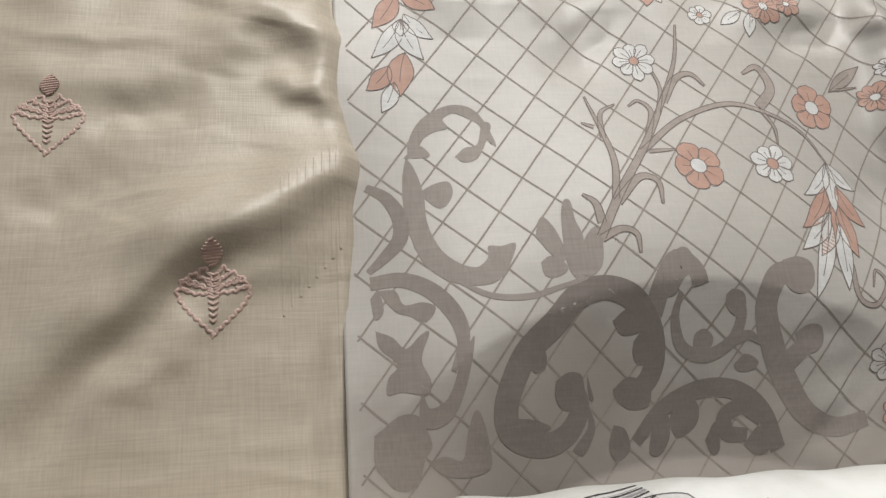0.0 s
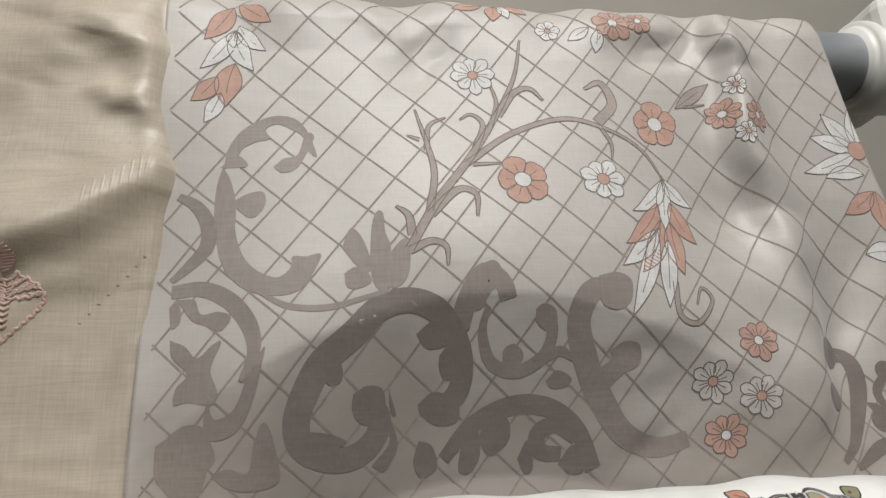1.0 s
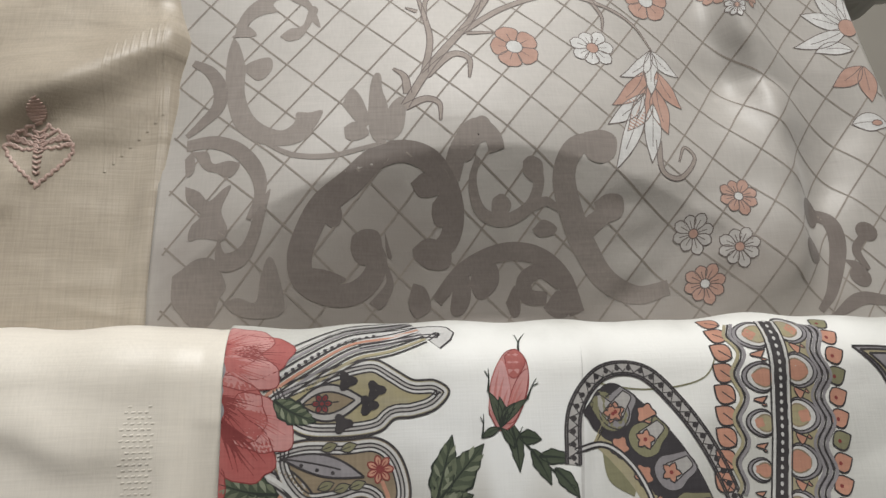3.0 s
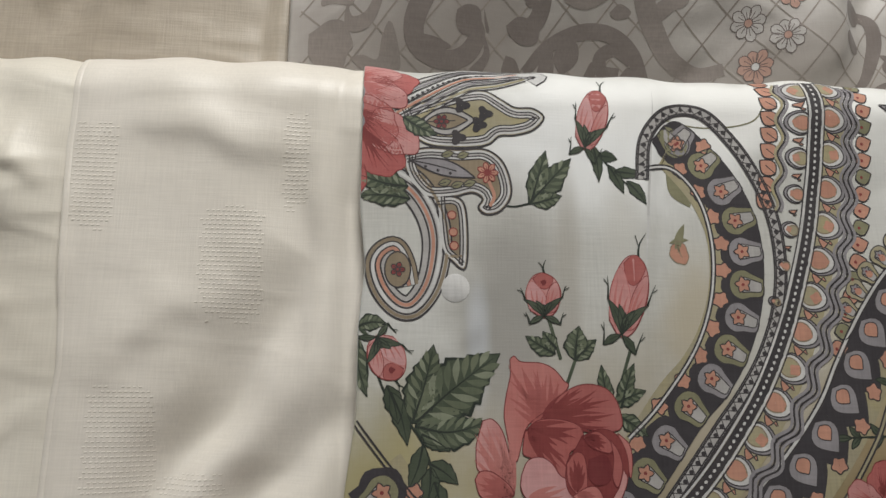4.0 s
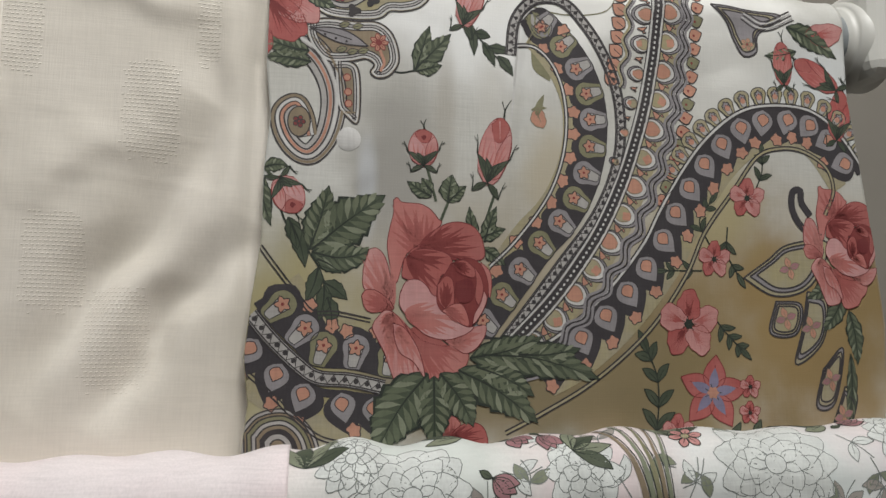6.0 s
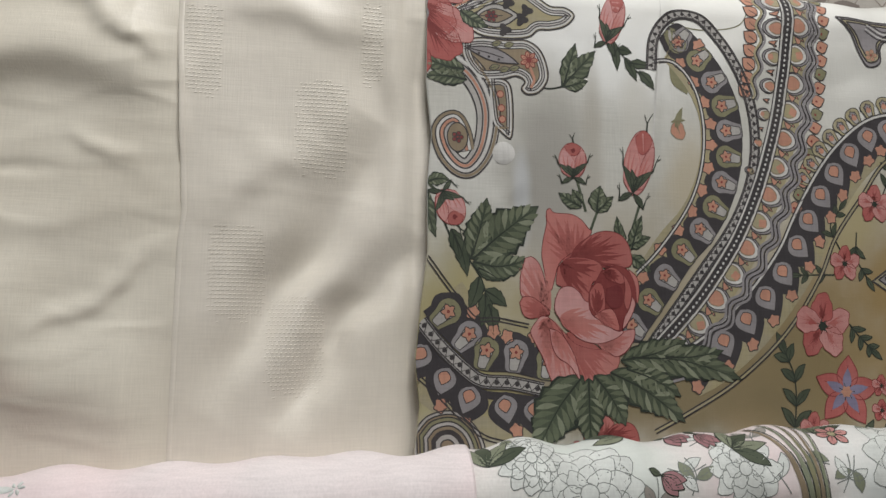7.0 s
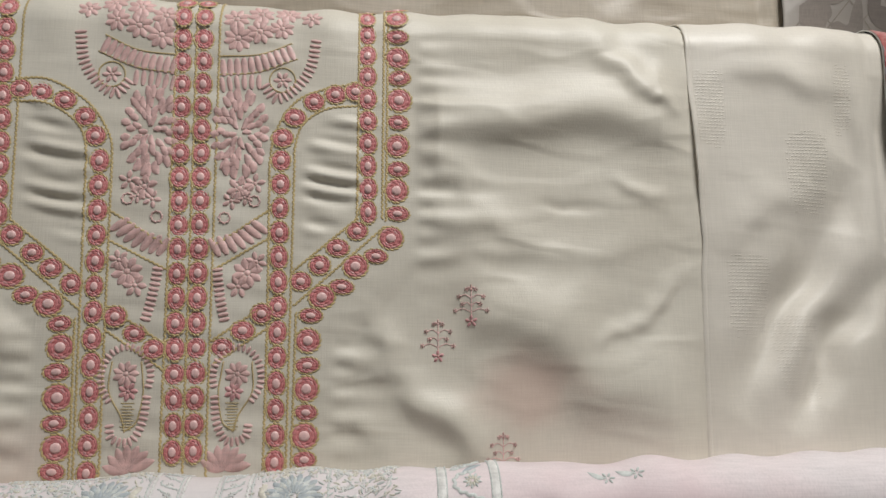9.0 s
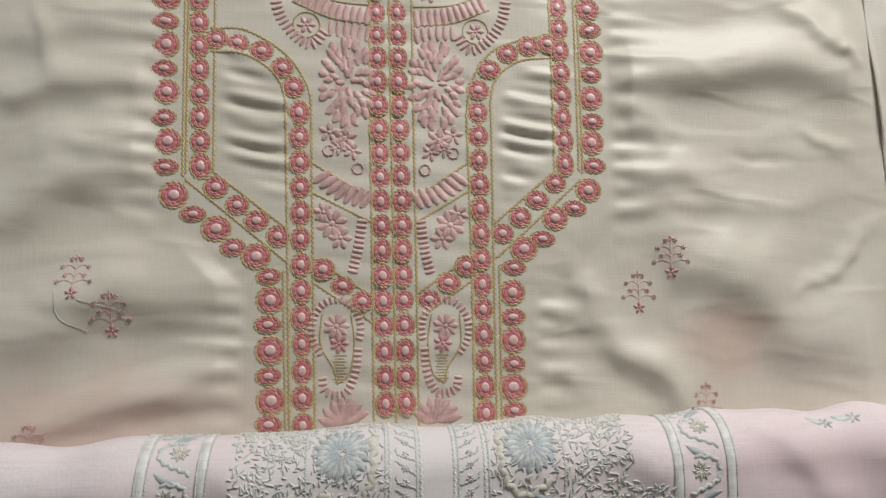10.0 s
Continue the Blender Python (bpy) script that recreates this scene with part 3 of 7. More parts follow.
def scroll(pr, pts, w, mat=None, layer=3, ends=(0.25, 0.25), ball=0.0):
    """A damask scroll that swells in the middle; ball: a round knob at its end."""
    f = lambda t: w * (ends[0] + (1 - ends[0]) * math.sin(min(1, t / 0.5) * math.pi / 2) if t < 0.5 else ends[1] + (1 - ends[1]) * math.sin(min(1, (1 - t) / 0.5) * math.pi / 2))
    pr.strip(pts, f, mat or TAUPE, layer, 4)
    if ball:
        pr.blob(pts[-1], ball, mat or TAUPE, layer, n=20)


def damask(name, *rows, balls=(), leaves=(), areas=(), mat=None):
    """A damask motif: its scrolls, and the knobs, lobes and leaves that grow on them."""
    first = None
    mat = mat or TAUPE
    for pts, w, ends in rows:
        pr = Print(LATTICE)
        scroll(pr, pts, w, mat, ends=ends)
        ob = pr.done("scroll" if first else name, "" if first else "taupe printed scroll", under=first)
        first = first or ob
    for c, r in balls:
        pr = Print(LATTICE)
        pr.blob(c, lambda a: r * (1 + 0.10 * math.cos(2 * a + r * 900)), mat, 3, n=20)
        pr.done("knob", under=first)
    for edge in areas:
        pr = Print(LATTICE)
        pr.area(edge, mat, 3)
        ob = pr.done("lobe" if first else name, "" if first else "taupe printed scroll", under=first)
        first = first or ob
    for a, b, w in leaves:
        pr = Print(LATTICE)
        pr.leaf(a, b, w, mat, None, 3, bend=0.12)
        pr.done("leaf", under=first)
    return first


damask("scroll_motif",
       ([(0.7300, 1.1291), (0.7127, 1.1239), (0.6933, 1.1186), (0.6741, 1.1185), (0.6593, 1.1235), (0.6367, 1.1402)], 0.0042, (0.6, 0.5)),
       areas=[[(0.6213, 1.2222), (0.6180, 1.2056), (0.6178, 1.1832), (0.6210, 1.1631), (0.6278, 1.1449), (0.6407, 1.1323), (0.6558, 1.1274), (0.6704, 1.1285), (0.6798, 1.1376), (0.6871, 1.1541), (0.6775, 1.1532), (0.6691, 1.1535), (0.6679, 1.1457), (0.6600, 1.1395), (0.6481, 1.1442), (0.6381, 1.1555), (0.6321, 1.1740), (0.6315, 1.1946), (0.6265, 1.2136)],
              [(0.6218, 1.2201), (0.6248, 1.2371), (0.6335, 1.2512), (0.6475, 1.2604), (0.6602, 1.2628), (0.6714, 1.2583), (0.6792, 1.2458), (0.6841, 1.2285), (0.6766, 1.2359), (0.6740, 1.2459), (0.6665, 1.2514), (0.6568, 1.2560), (0.6490, 1.2514), (0.6519, 1.2442), (0.6424, 1.2415), (0.6345, 1.2363), (0.6291, 1.2268)],
              [(0.6549, 1.2216), (0.6605, 1.2171), (0.6693, 1.2191), (0.6751, 1.2278), (0.6821, 1.2449), (0.6762, 1.2477), (0.6710, 1.2311), (0.6617, 1.2281)],
              [(0.6280, 1.1948), (0.6369, 1.2006), (0.6483, 1.2027), (0.6507, 1.1936), (0.6454, 1.1846), (0.6400, 1.1833), (0.6348, 1.1877)],
              [(0.6196, 1.2218), (0.6306, 1.2311), (0.6382, 1.2232), (0.6302, 1.2216)]], mat=TAUPE_SOFT)
damask("palmette_motif",
       areas=[[(0.7177, 1.1520), (0.7195, 1.1738), (0.7230, 1.1840), (0.7271, 1.1825), (0.7280, 1.1693), (0.7313, 1.1573), (0.7301, 1.1404), (0.7276, 1.1291), (0.7227, 1.1292), (0.7187, 1.1369)],
              [(0.7001, 1.1585), (0.7057, 1.1724), (0.7126, 1.1660), (0.7181, 1.1501), (0.7180, 1.1418), (0.7103, 1.1442)],
              [(0.7014, 1.1406), (0.7077, 1.1447), (0.7144, 1.1426), (0.7184, 1.1351), (0.7101, 1.1301), (0.7028, 1.1316)],
              [(0.7276, 1.1306), (0.7302, 1.1516), (0.7399, 1.1636), (0.7435, 1.1549), (0.7415, 1.1382), (0.7343, 1.1304)]], mat=TAUPE_SOFT)
damask("ring_scroll_motif",
       ([(0.7562, 1.0536), (0.7717, 1.0652), (0.7756, 1.0826), (0.7702, 1.1015), (0.7576, 1.1165), (0.7408, 1.1222), (0.7226, 1.1172), (0.7063, 1.1013), (0.6873, 1.0845), (0.6768, 1.0659), (0.6722, 1.0506), (0.6752, 1.0370), (0.6887, 1.0295), (0.7045, 1.0293), (0.7174, 1.0377), (0.7231, 1.0510), (0.7175, 1.0629)], 0.0165, (0.8, 0.8)),
       ([(0.7079, 1.1095), (0.7025, 1.1005), (0.6967, 1.0879)], 0.008, (0.6, 0.8)),
       areas=[[(0.7062, 1.0664), (0.7143, 1.0713), (0.7241, 1.0699), (0.7264, 1.0589), (0.7224, 1.0504), (0.7110, 1.0490), (0.7055, 1.0570)],
              [(0.6867, 1.0860), (0.6951, 1.0887), (0.6999, 1.0818), (0.6983, 1.0733), (0.6904, 1.0725)],
              [(0.7470, 1.0600), (0.7562, 1.0670), (0.7665, 1.0653), (0.7738, 1.0587), (0.7722, 1.0488), (0.7597, 1.0471), (0.7493, 1.0536)],
              [(0.7608, 1.0891), (0.7679, 1.0956), (0.7756, 1.0857), (0.7736, 1.0776), (0.7647, 1.0742), (0.7606, 1.0813)],
              [(0.7459, 1.1017), (0.7559, 1.1085), (0.7668, 1.1015), (0.7649, 1.0947), (0.7526, 1.0932)],
              [(0.7284, 1.0700), (0.7304, 1.0637), (0.7331, 1.0542), (0.7304, 1.0542), (0.7287, 1.0621)],
              [(0.6786, 1.0452), (0.6903, 1.0439), (0.7023, 1.0390), (0.6934, 1.0347), (0.6825, 1.0360)],
              [(0.7174, 1.0242), (0.7290, 1.0383), (0.7257, 1.0510), (0.7307, 1.0479), (0.7340, 1.0351), (0.7256, 1.0209)],
              [(0.7476, 1.0382), (0.7562, 1.0349), (0.7597, 1.0218), (0.7493, 1.0156), (0.7442, 1.0254)]], mat=TAUPE)
damask("side_cluster_motif",
       ([(0.5937, 1.2018), (0.6060, 1.1938), (0.6142, 1.1795), (0.6140, 1.1638), (0.6030, 1.1511), (0.5929, 1.1424)], 0.0105, (0.5, 0.4)),
       ([(0.5937, 1.1349), (0.6134, 1.1352), (0.6312, 1.1258), (0.6442, 1.1084), (0.6470, 1.0911), (0.6400, 1.0747)], 0.011, (0.8, 0.3)),
       areas=[[(0.5954, 1.1037), (0.6055, 1.0985), (0.6130, 1.0908), (0.6221, 1.0984), (0.6276, 1.0996), (0.6219, 1.0833), (0.6265, 1.0699), (0.6237, 1.0620), (0.6091, 1.0646), (0.6008, 1.0636), (0.6016, 1.0736), (0.6077, 1.0813), (0.5975, 1.0924)],
              [(0.6441, 1.0864), (0.6418, 1.0722), (0.6356, 1.0588), (0.6251, 1.0541), (0.6209, 1.0639), (0.6189, 1.0489), (0.6253, 1.0420), (0.6387, 1.0476), (0.6477, 1.0660), (0.6540, 1.0940), (0.6501, 1.0909)],
              [(0.5917, 1.0405), (0.5967, 1.0439), (0.6070, 1.0509), (0.6176, 1.0505), (0.6226, 1.0427), (0.6258, 1.0322), (0.6214, 1.0249), (0.6159, 1.0098), (0.6040, 1.0088), (0.5965, 1.0168), (0.5917, 1.0243)],
              [(0.6235, 1.0227), (0.6329, 1.0260), (0.6442, 1.0235), (0.6477, 1.0390), (0.6522, 1.0509), (0.6567, 1.0478), (0.6615, 1.0297), (0.6614, 1.0171), (0.6477, 1.0130), (0.6330, 1.0150)],
              [(0.5978, 1.1297), (0.6089, 1.1284), (0.6137, 1.1187), (0.6252, 1.1192), (0.6326, 1.1148), (0.6264, 1.1063), (0.6176, 1.1108), (0.6080, 1.1151)],
              [(0.5932, 1.1247), (0.5985, 1.1296), (0.6011, 1.1159), (0.5956, 1.1108)]], mat=TAUPE_MID)
damask("hook_scroll_motif",
       ([(0.7736, 1.1045), (0.7784, 1.1214), (0.7902, 1.1381), (0.8009, 1.1322), (0.8047, 1.1210)], 0.0135, (0.9, 0.8)),
       ([(0.7914, 1.1172), (0.7883, 1.1011), (0.7945, 1.0833), (0.8112, 1.0777), (0.8284, 1.0868), (0.8340, 1.1033), (0.8279, 1.1123)], 0.0085, (0.4, 0.8)),
       ([(0.8243, 1.0817), (0.8382, 1.0891), (0.8483, 1.0838)], 0.0065, (0.3, 0.5)),
       areas=[[(0.8226, 1.1146), (0.8278, 1.1180), (0.8356, 1.1145), (0.8365, 1.1049), (0.8298, 1.1015), (0.8230, 1.1073)],
              [(0.8014, 1.0834), (0.8023, 1.0913), (0.8091, 1.0943), (0.8151, 1.0878), (0.8111, 1.0809)],
              [(0.8298, 1.0713), (0.8374, 1.0775), (0.8470, 1.0724), (0.8436, 1.0673), (0.8341, 1.0666)],
              [(0.7777, 1.1230), (0.7905, 1.1440), (0.7992, 1.1447), (0.8019, 1.1322), (0.7930, 1.1252), (0.7880, 1.1166), (0.7813, 1.1152)]], mat=TAUPE_MID)
damask("tall_scroll_motif",
       ([(0.8805, 1.1308), (0.8608, 1.1255), (0.8515, 1.1064), (0.8580, 1.0787), (0.8679, 1.0570), (0.8825, 1.0366), (0.9052, 1.0274), (0.9276, 1.0318)], 0.017, (0.8, 0.6)),
       ([(0.8826, 1.0817), (0.8715, 1.0735), (0.8625, 1.0638)], 0.013, (0.9, 0.9)),
       areas=[[(0.8679, 1.1368), (0.8817, 1.1394), (0.8911, 1.1340), (0.8891, 1.1205), (0.8802, 1.1139), (0.8691, 1.1162), (0.8647, 1.1271)],
              [(0.8732, 1.0884), (0.8823, 1.0938), (0.8929, 1.0926), (0.8950, 1.0833), (0.8891, 1.0765), (0.8769, 1.0760)]], mat=TAUPE_MID)
damask("arch_scroll_motif",
       ([(0.7639, 1.0266), (0.7823, 1.0466), (0.8082, 1.0573), (0.8325, 1.0549), (0.8510, 1.0404), (0.8618, 1.0157)], 0.012, (0.7, 0.9)),
       ([(0.8497, 1.0339), (0.8369, 1.0443), (0.8251, 1.0389), (0.8274, 1.0283), (0.8406, 1.0263)], 0.011, (0.5, 0.8)),
       areas=[[(0.7909, 1.0502), (0.8048, 1.0503), (0.8068, 1.0365), (0.7946, 1.0272), (0.7876, 1.0373)],
              [(0.7754, 1.0344), (0.7858, 1.0432), (0.7877, 1.0274), (0.7807, 1.0172), (0.7737, 1.0197)],
              [(0.8121, 1.0247), (0.8189, 1.0359), (0.8226, 1.0193), (0.8174, 1.0146)],
              [(0.8383, 1.0202), (0.8486, 1.0313), (0.8558, 1.0160), (0.8470, 1.0131)]], mat=TAUPE)
damask("far_scroll_motif",
       ([(1.0384, 1.0859), (1.0584, 1.0820), (1.0610, 1.0585), (1.0468, 1.0285), (1.0320, 1.0109)], 0.0125, (0.7, 0.4)),
       ([(1.0880, 1.0737), (1.0746, 1.0582), (1.0815, 1.0426)], 0.007, (0.6, 0.4)),
       ([(1.0420, 1.0069), (1.0684, 1.0205), (1.0905, 1.0197)], 0.010, (0.4, 0.8)),
       balls=[((1.0417, 1.0859), 0.0105), ((1.0324, 1.0541), 0.009), ((1.0852, 1.0717), 0.008), ((1.0732, 1.0372), 0.008)],
       leaves=[((1.0634, 1.0507), (1.0816, 1.0350), 0.008)])

# the drawn flowering stem
pr = Print(LATTICE)
L = 5
for pts, w in (([(0.7432, 1.1559), (0.7622, 1.1886), (0.7867, 1.2227), (0.8070, 1.2549), (0.8296, 1.2989), (0.8382, 1.3354)], 0.0058),
               ([(0.7857, 1.2203), (0.8222, 1.2491), (0.8648, 1.2636), (0.9014, 1.2533), (0.9223, 1.2378), (0.9335, 1.2160)], 0.0046),
               ([(0.7576, 1.1830), (0.7628, 1.2108), (0.7605, 1.2342), (0.7531, 1.2685)], 0.0048),
               ([(0.7593, 1.2318), (0.7623, 1.2535), (0.7752, 1.2622)], 0.0040), ([(0.7549, 1.2413), (0.7461, 1.2451)], 0.003),
               ([(0.7932, 1.2324), (0.8020, 1.2562), (0.7942, 1.2658), (0.7852, 1.2605)], 0.0046),
               ([(0.8068, 1.2534), (0.8144, 1.2778), (0.8091, 1.3003)], 0.0034), ([(0.8140, 1.2652), (0.8283, 1.2861), (0.8412, 1.2904), (0.8504, 1.2798)], 0.0062),
               ([(0.8899, 1.2614), (0.9044, 1.2787), (0.8977, 1.2974), (0.8837, 1.2913)], 0.0085), ([(0.8913, 1.2575), (0.8973, 1.2430), (0.8953, 1.2281)], 0.0030),
               ([(0.7582, 1.1800), (0.7773, 1.1987), (0.7898, 1.1953), (0.7890, 1.1779)], 0.0062), ([(0.7453, 1.1658), (0.7434, 1.1802), (0.7356, 1.1875)], 0.0058),
               ([(0.7431, 1.1547), (0.7571, 1.1608), (0.7666, 1.1568), (0.7672, 1.1437)], 0.0052), ([(0.7902, 1.2204), (0.8113, 1.2224)], 0.003),
               ([(0.9241, 1.1339), (0.9233, 1.1105), (0.9366, 1.1052), (0.9501, 1.1206), (0.9436, 1.1298), (0.9372, 1.1175)], 0.0040),
               ([(0.9644, 1.2807), (0.9833, 1.2834)], 0.0022)):
    c = spline(pts)
    prof = lambda t, w=w: w * (1 - 0.75 * t ** 2.2)
    pr.strip(c, prof, STEM, L, 2, raw=True)
    ws = np.array([prof(t) for t in np.linspace(0, 1, len(c))])
    for side in (0.5, -0.5):
        pr.line(c + normals2(c) * (ws * side)[:, None], 0.00065, SKETCH, L + 1, raw=True)
pr.leaf((0.9572, 1.2787), (0.9890, 1.3016), 0.011, STEM, SKETCH, L)
pr.done("stem_print", "outlined taupe stem with curled leaves")


def bloom(name, parts, label):
    """A printed flower; each petal is a piece of it."""
    first = None
    for q in [p for item in parts for p in (item if isinstance(item, list) else [item])]:
        pr = Print(LATTICE)
        q(pr)
        ob = pr.done("petal" if first else name, "" if first else label, under=first)
        first = first or ob


def daisy(c, r, n, fill, heart, rot=0.2, asp=1.0, hr=0.24):
    out = []
    for i in range(n):
        a = rot + 2 * math.pi * i / n
        k = 1 + 0.08 * math.sin(i * 2.3)
        s, e = (c[0] + 0.12 * r * math.cos(a), c[1] + 0.12 * r * asp * math.sin(a)), (c[0] + k * r * math.cos(a), c[1] + k * r * asp * math.sin(a))
        out.append(lambda pr, s=s, e=e, i=i: pr.leaf(s, e, r * 4.6 / n, fill, SKETCH, 6 + i % 2, 0.06 * math.sin(i), fat=1.55, tip=0.6))
    out.append(lambda pr: pr.blob(c, r * hr, heart, 10, asp=asp, n=14, rings=1, line=SKETCH))
    return out


def sepal(base, tip, w, fill, bend=0.0):
    return lambda pr: pr.leaf(base, tip, w, fill, SKETCH, 6, bend, fat=0.9)


bloom("peach_blossom", [daisy((0.8246, 1.2087), 0.0195, 5, PEACH, WHITE_INK, 0.6, hr=0.32)], "peach printed blossom")
bloom("peach_blossom", [daisy((0.9372, 1.2633), 0.0190, 5, PEACH, WHITE_INK, 0.3, hr=0.32)], "peach printed blossom")
bloom("white_blossom", [daisy((0.8850, 1.2118), 0.0170, 7, WHITE_INK, PEACH, 0.1, hr=0.28)], "white printed blossom")
bloom("white_blossom", [daisy((0.7991, 1.3023), 0.0170, 8, WHITE_INK, PEACH, 0.1, hr=0.22)], "white printed blossom")
for c, f, h in (((0.9792, 1.0928), PEACH, WHITE_INK), ((0.9451, 1.0672), PETAL_PALE, PEACH), ((0.9751, 1.0560), PETAL_PALE, PEACH), ((0.9517, 1.0325), PEACH, WHITE_INK)):
    bloom("daisy_motif", [daisy(c, 0.0140, 8, f, h, 0.25, hr=0.23)], "small printed daisy")
for c, f in (((0.9927, 1.2721), PEACH), ((1.0180, 1.2684), PEACH), ((1.0044, 1.2945), WHITE_INK), ((1.0046, 1.2523), WHITE_INK)):
    bloom("daisy_motif", [daisy(c, 0.0115 if f is PEACH else 0.008, 8, f, WHITE_INK if f is PEACH else PEACH, 0.3, 1.15)], "small printed daisy")
BELL = (0.9335, 1.2160)
bloom("bell_flower", [sepal((0.9186, 1.1738), (0.8883, 1.1091), 0.013, WHITE_INK, 0.06), sepal((0.9252, 1.1655), (0.9162, 1.1152), 0.013, WHITE_INK), sepal((0.9208, 1.1740), (0.8868, 1.1446), 0.013, WHITE_INK, 0.1),
                      sepal((0.9237, 1.1948), (0.8923, 1.1609), 0.014, PEACH, 0.2), sepal((0.9234, 1.1810), (0.9009, 1.1398), 0.015, PEACH, 0.15), sepal((0.9349, 1.1959), (0.9489, 1.1632), 0.014, PEACH, -0.2), sepal((0.9308, 1.1794), (0.9328, 1.1389), 0.015, PEACH, -0.1),
                      sepal(BELL, (0.9027, 1.1870), 0.012, WHITE_INK, 0.25), sepal(BELL, (0.9532, 1.1935), 0.012, WHITE_INK, -0.25), sepal(BELL, (0.9254, 1.1717), 0.012, WHITE_INK)], "white and peach drooping printed flower")
TOP = (0.6250, 1.3362)
bloom("leaf_spray", [sepal((0.6171, 1.2812), (0.6070, 1.2572), 0.012, WHITE_INK, 0.1), sepal((0.6141, 1.2946), (0.5972, 1.2747), 0.014, PEACH, 0.15), sepal((0.6261, 1.3060), (0.6210, 1.2700), 0.019, PEACH, -0.1),
                     sepal(TOP, (0.6019, 1.3013), 0.014, WHITE_INK, 0.15), sepal(TOP, (0.6393, 1.3001), 0.015, WHITE_INK, -0.2), sepal((0.6274, 1.3409), (0.6473, 1.3178), 0.012, WHITE_INK, -0.2), sepal(TOP, (0.6238, 1.3198), 0.012, WHITE_INK),
                     sepal((0.6225, 1.3599), (0.6033, 1.3264), 0.016, PEACH, 0.1), sepal((0.6270, 1.3649), (0.6502, 1.3425), 0.016, PEACH, -0.1)], "white and peach printed leaves")
FAN = (1.1100, 1.2476)
bloom("fan_flower", [sepal(FAN, (1.0578, 1.2272), 0.013, WHITE_INK, 0.1), sepal(FAN, (1.0696, 1.2586), 0.015, WHITE_INK), sepal(FAN, (1.0839, 1.2798), 0.015, WHITE_INK), sepal(FAN, (1.1095, 1.2848), 0.013, WHITE_INK), sepal((1.1094, 1.2259), (1.0755, 1.2229), 0.012, WHITE_INK, -0.2),
                     sepal((1.1130, 1.2118), (1.0847, 1.1930), 0.015, PEACH, 0.1), sepal((1.1144, 1.2118), (1.1138, 1.1787), 0.016, PEACH), lambda pr: pr.blob((1.1091, 1.2476), 0.008, PEACH, 8, line=SKETCH)], "white and peach printed fan flower")
bloom("drop_leaf", [sepal((1.0952, 1.1608), (1.1225, 1.1572), 0.016, WHITE_INK, 0.2), lambda pr: pr.blob((1.1137, 1.1608), 0.004, PEACH, 9, asp=0.6, line=SKETCH)], "white printed drop-shaped leaf")
TOPF = (0.9153, 1.3526)
bloom("top_blossom", [daisy(TOPF, 0.016, 7, PEACH, WHITE_INK, 0.2), daisy((0.9376, 1.3565), 0.011, 7, PEACH, WHITE_INK, 0.2), sepal((0.9025, 1.3466), (0.8984, 1.3253), 0.010, WHITE_INK), sepal((0.8957, 1.3489), (0.8777, 1.3373), 0.010, WHITE_INK)], "peach and white printed blossoms")
bloom("white_blossom", [daisy((0.8628, 1.3471), 0.0105, 6, WHITE_INK, PEACH)], "small white printed blossom")
bloom("leaf_spray", [sepal((0.8220, 1.3740), (0.8192, 1.3527), 0.014, PEACH), sepal((0.8130, 1.3751), (0.7875, 1.3642), 0.012, PEACH), sepal((0.8314, 1.3762), (0.8476, 1.3632), 0.012, PEACH), sepal((0.8266, 1.3743), (0.8317, 1.3560), 0.010, WHITE_INK)], "white and peach printed leaves")


# stitched motifs and woven stripes on the beige cloth
def stitched(c, h):
    """A small bulb of chain stitches: a crown, two tiers of petals and a pointed foot."""
    pr = Print(BEIGE)
    at = lambda x, y: (c[0] + x * h, c[1] + y * h)
    for i in range(9):
        w = 0.11 * math.sin(math.pi * (i + 0.8) / 10)
        y = 0.5 - 0.028 * i
        pr.strip([at(-w, y - 0.015), at(w, y + 0.01)], h * 0.035, T_BROWN, 1, 4, dome=0.0009)
    for s in (-1, 1):
        for k, (x, y, ln) in enumerate(((0.10, 0.20, 0.17), (0.20, 0.14, 0.14), (0.28, 0.08, 0.10))):
            pr.cord([at(s * 0.03, y - 0.06), at(s * x, y + 0.05), at(s * (x + 0.07), y - 0.03), at(s * (x - 0.03), y - 0.07)], h * 0.045, T_BROWN, 0.0010)
        pr.cord([at(s * 0.04, -0.03), at(s * 0.2, -0.02), at(s * 0.37, 0.03), at(s * 0.35, -0.10), at(s * 0.22, -0.26), at(s * 0.04, -0.44), at(0, -0.5)], h * 0.05, T_BROWN, 0.0011)
        pr.cord([at(s * 0.05, 0.02), at(s * 0.18, 0.06), at(s * 0.33, 0.10)], h * 0.045, T_BROWN, 0.001)
        for i in range(9):
            y = 0.2 - i * 0.065
            pr.strip([at(0, y - 0.03), at(s * 0.085 * (1 - i / 14), y)], h * 0.035, T_BROWN, 1, 4, dome=0.0008)
    pr.done("stitched_motif", "dusty pink raised chain stitching")


stitched((0.3938, 1.2528), 0.054)
stitched((0.4981, 1.1333), 0.056)
stitched((0.205, 1.26), 0.054)
stitched((0.30, 1.10), 0.054)
pr = Print(BEIGE)
for k in range(9):
    pr.strip([(0.5764, 1.2391), (0.5708, 1.1529)] if k == 0 else [(KNOT[0] - 0.006 - k * 0.0052, 1.235 - 0.004 * k), (KNOT[0] - 0.006 - k * 0.0052, 1.165 - 0.006 * k)], 0.0020, M_BEIGE, 0, 2, dome=0.0004)
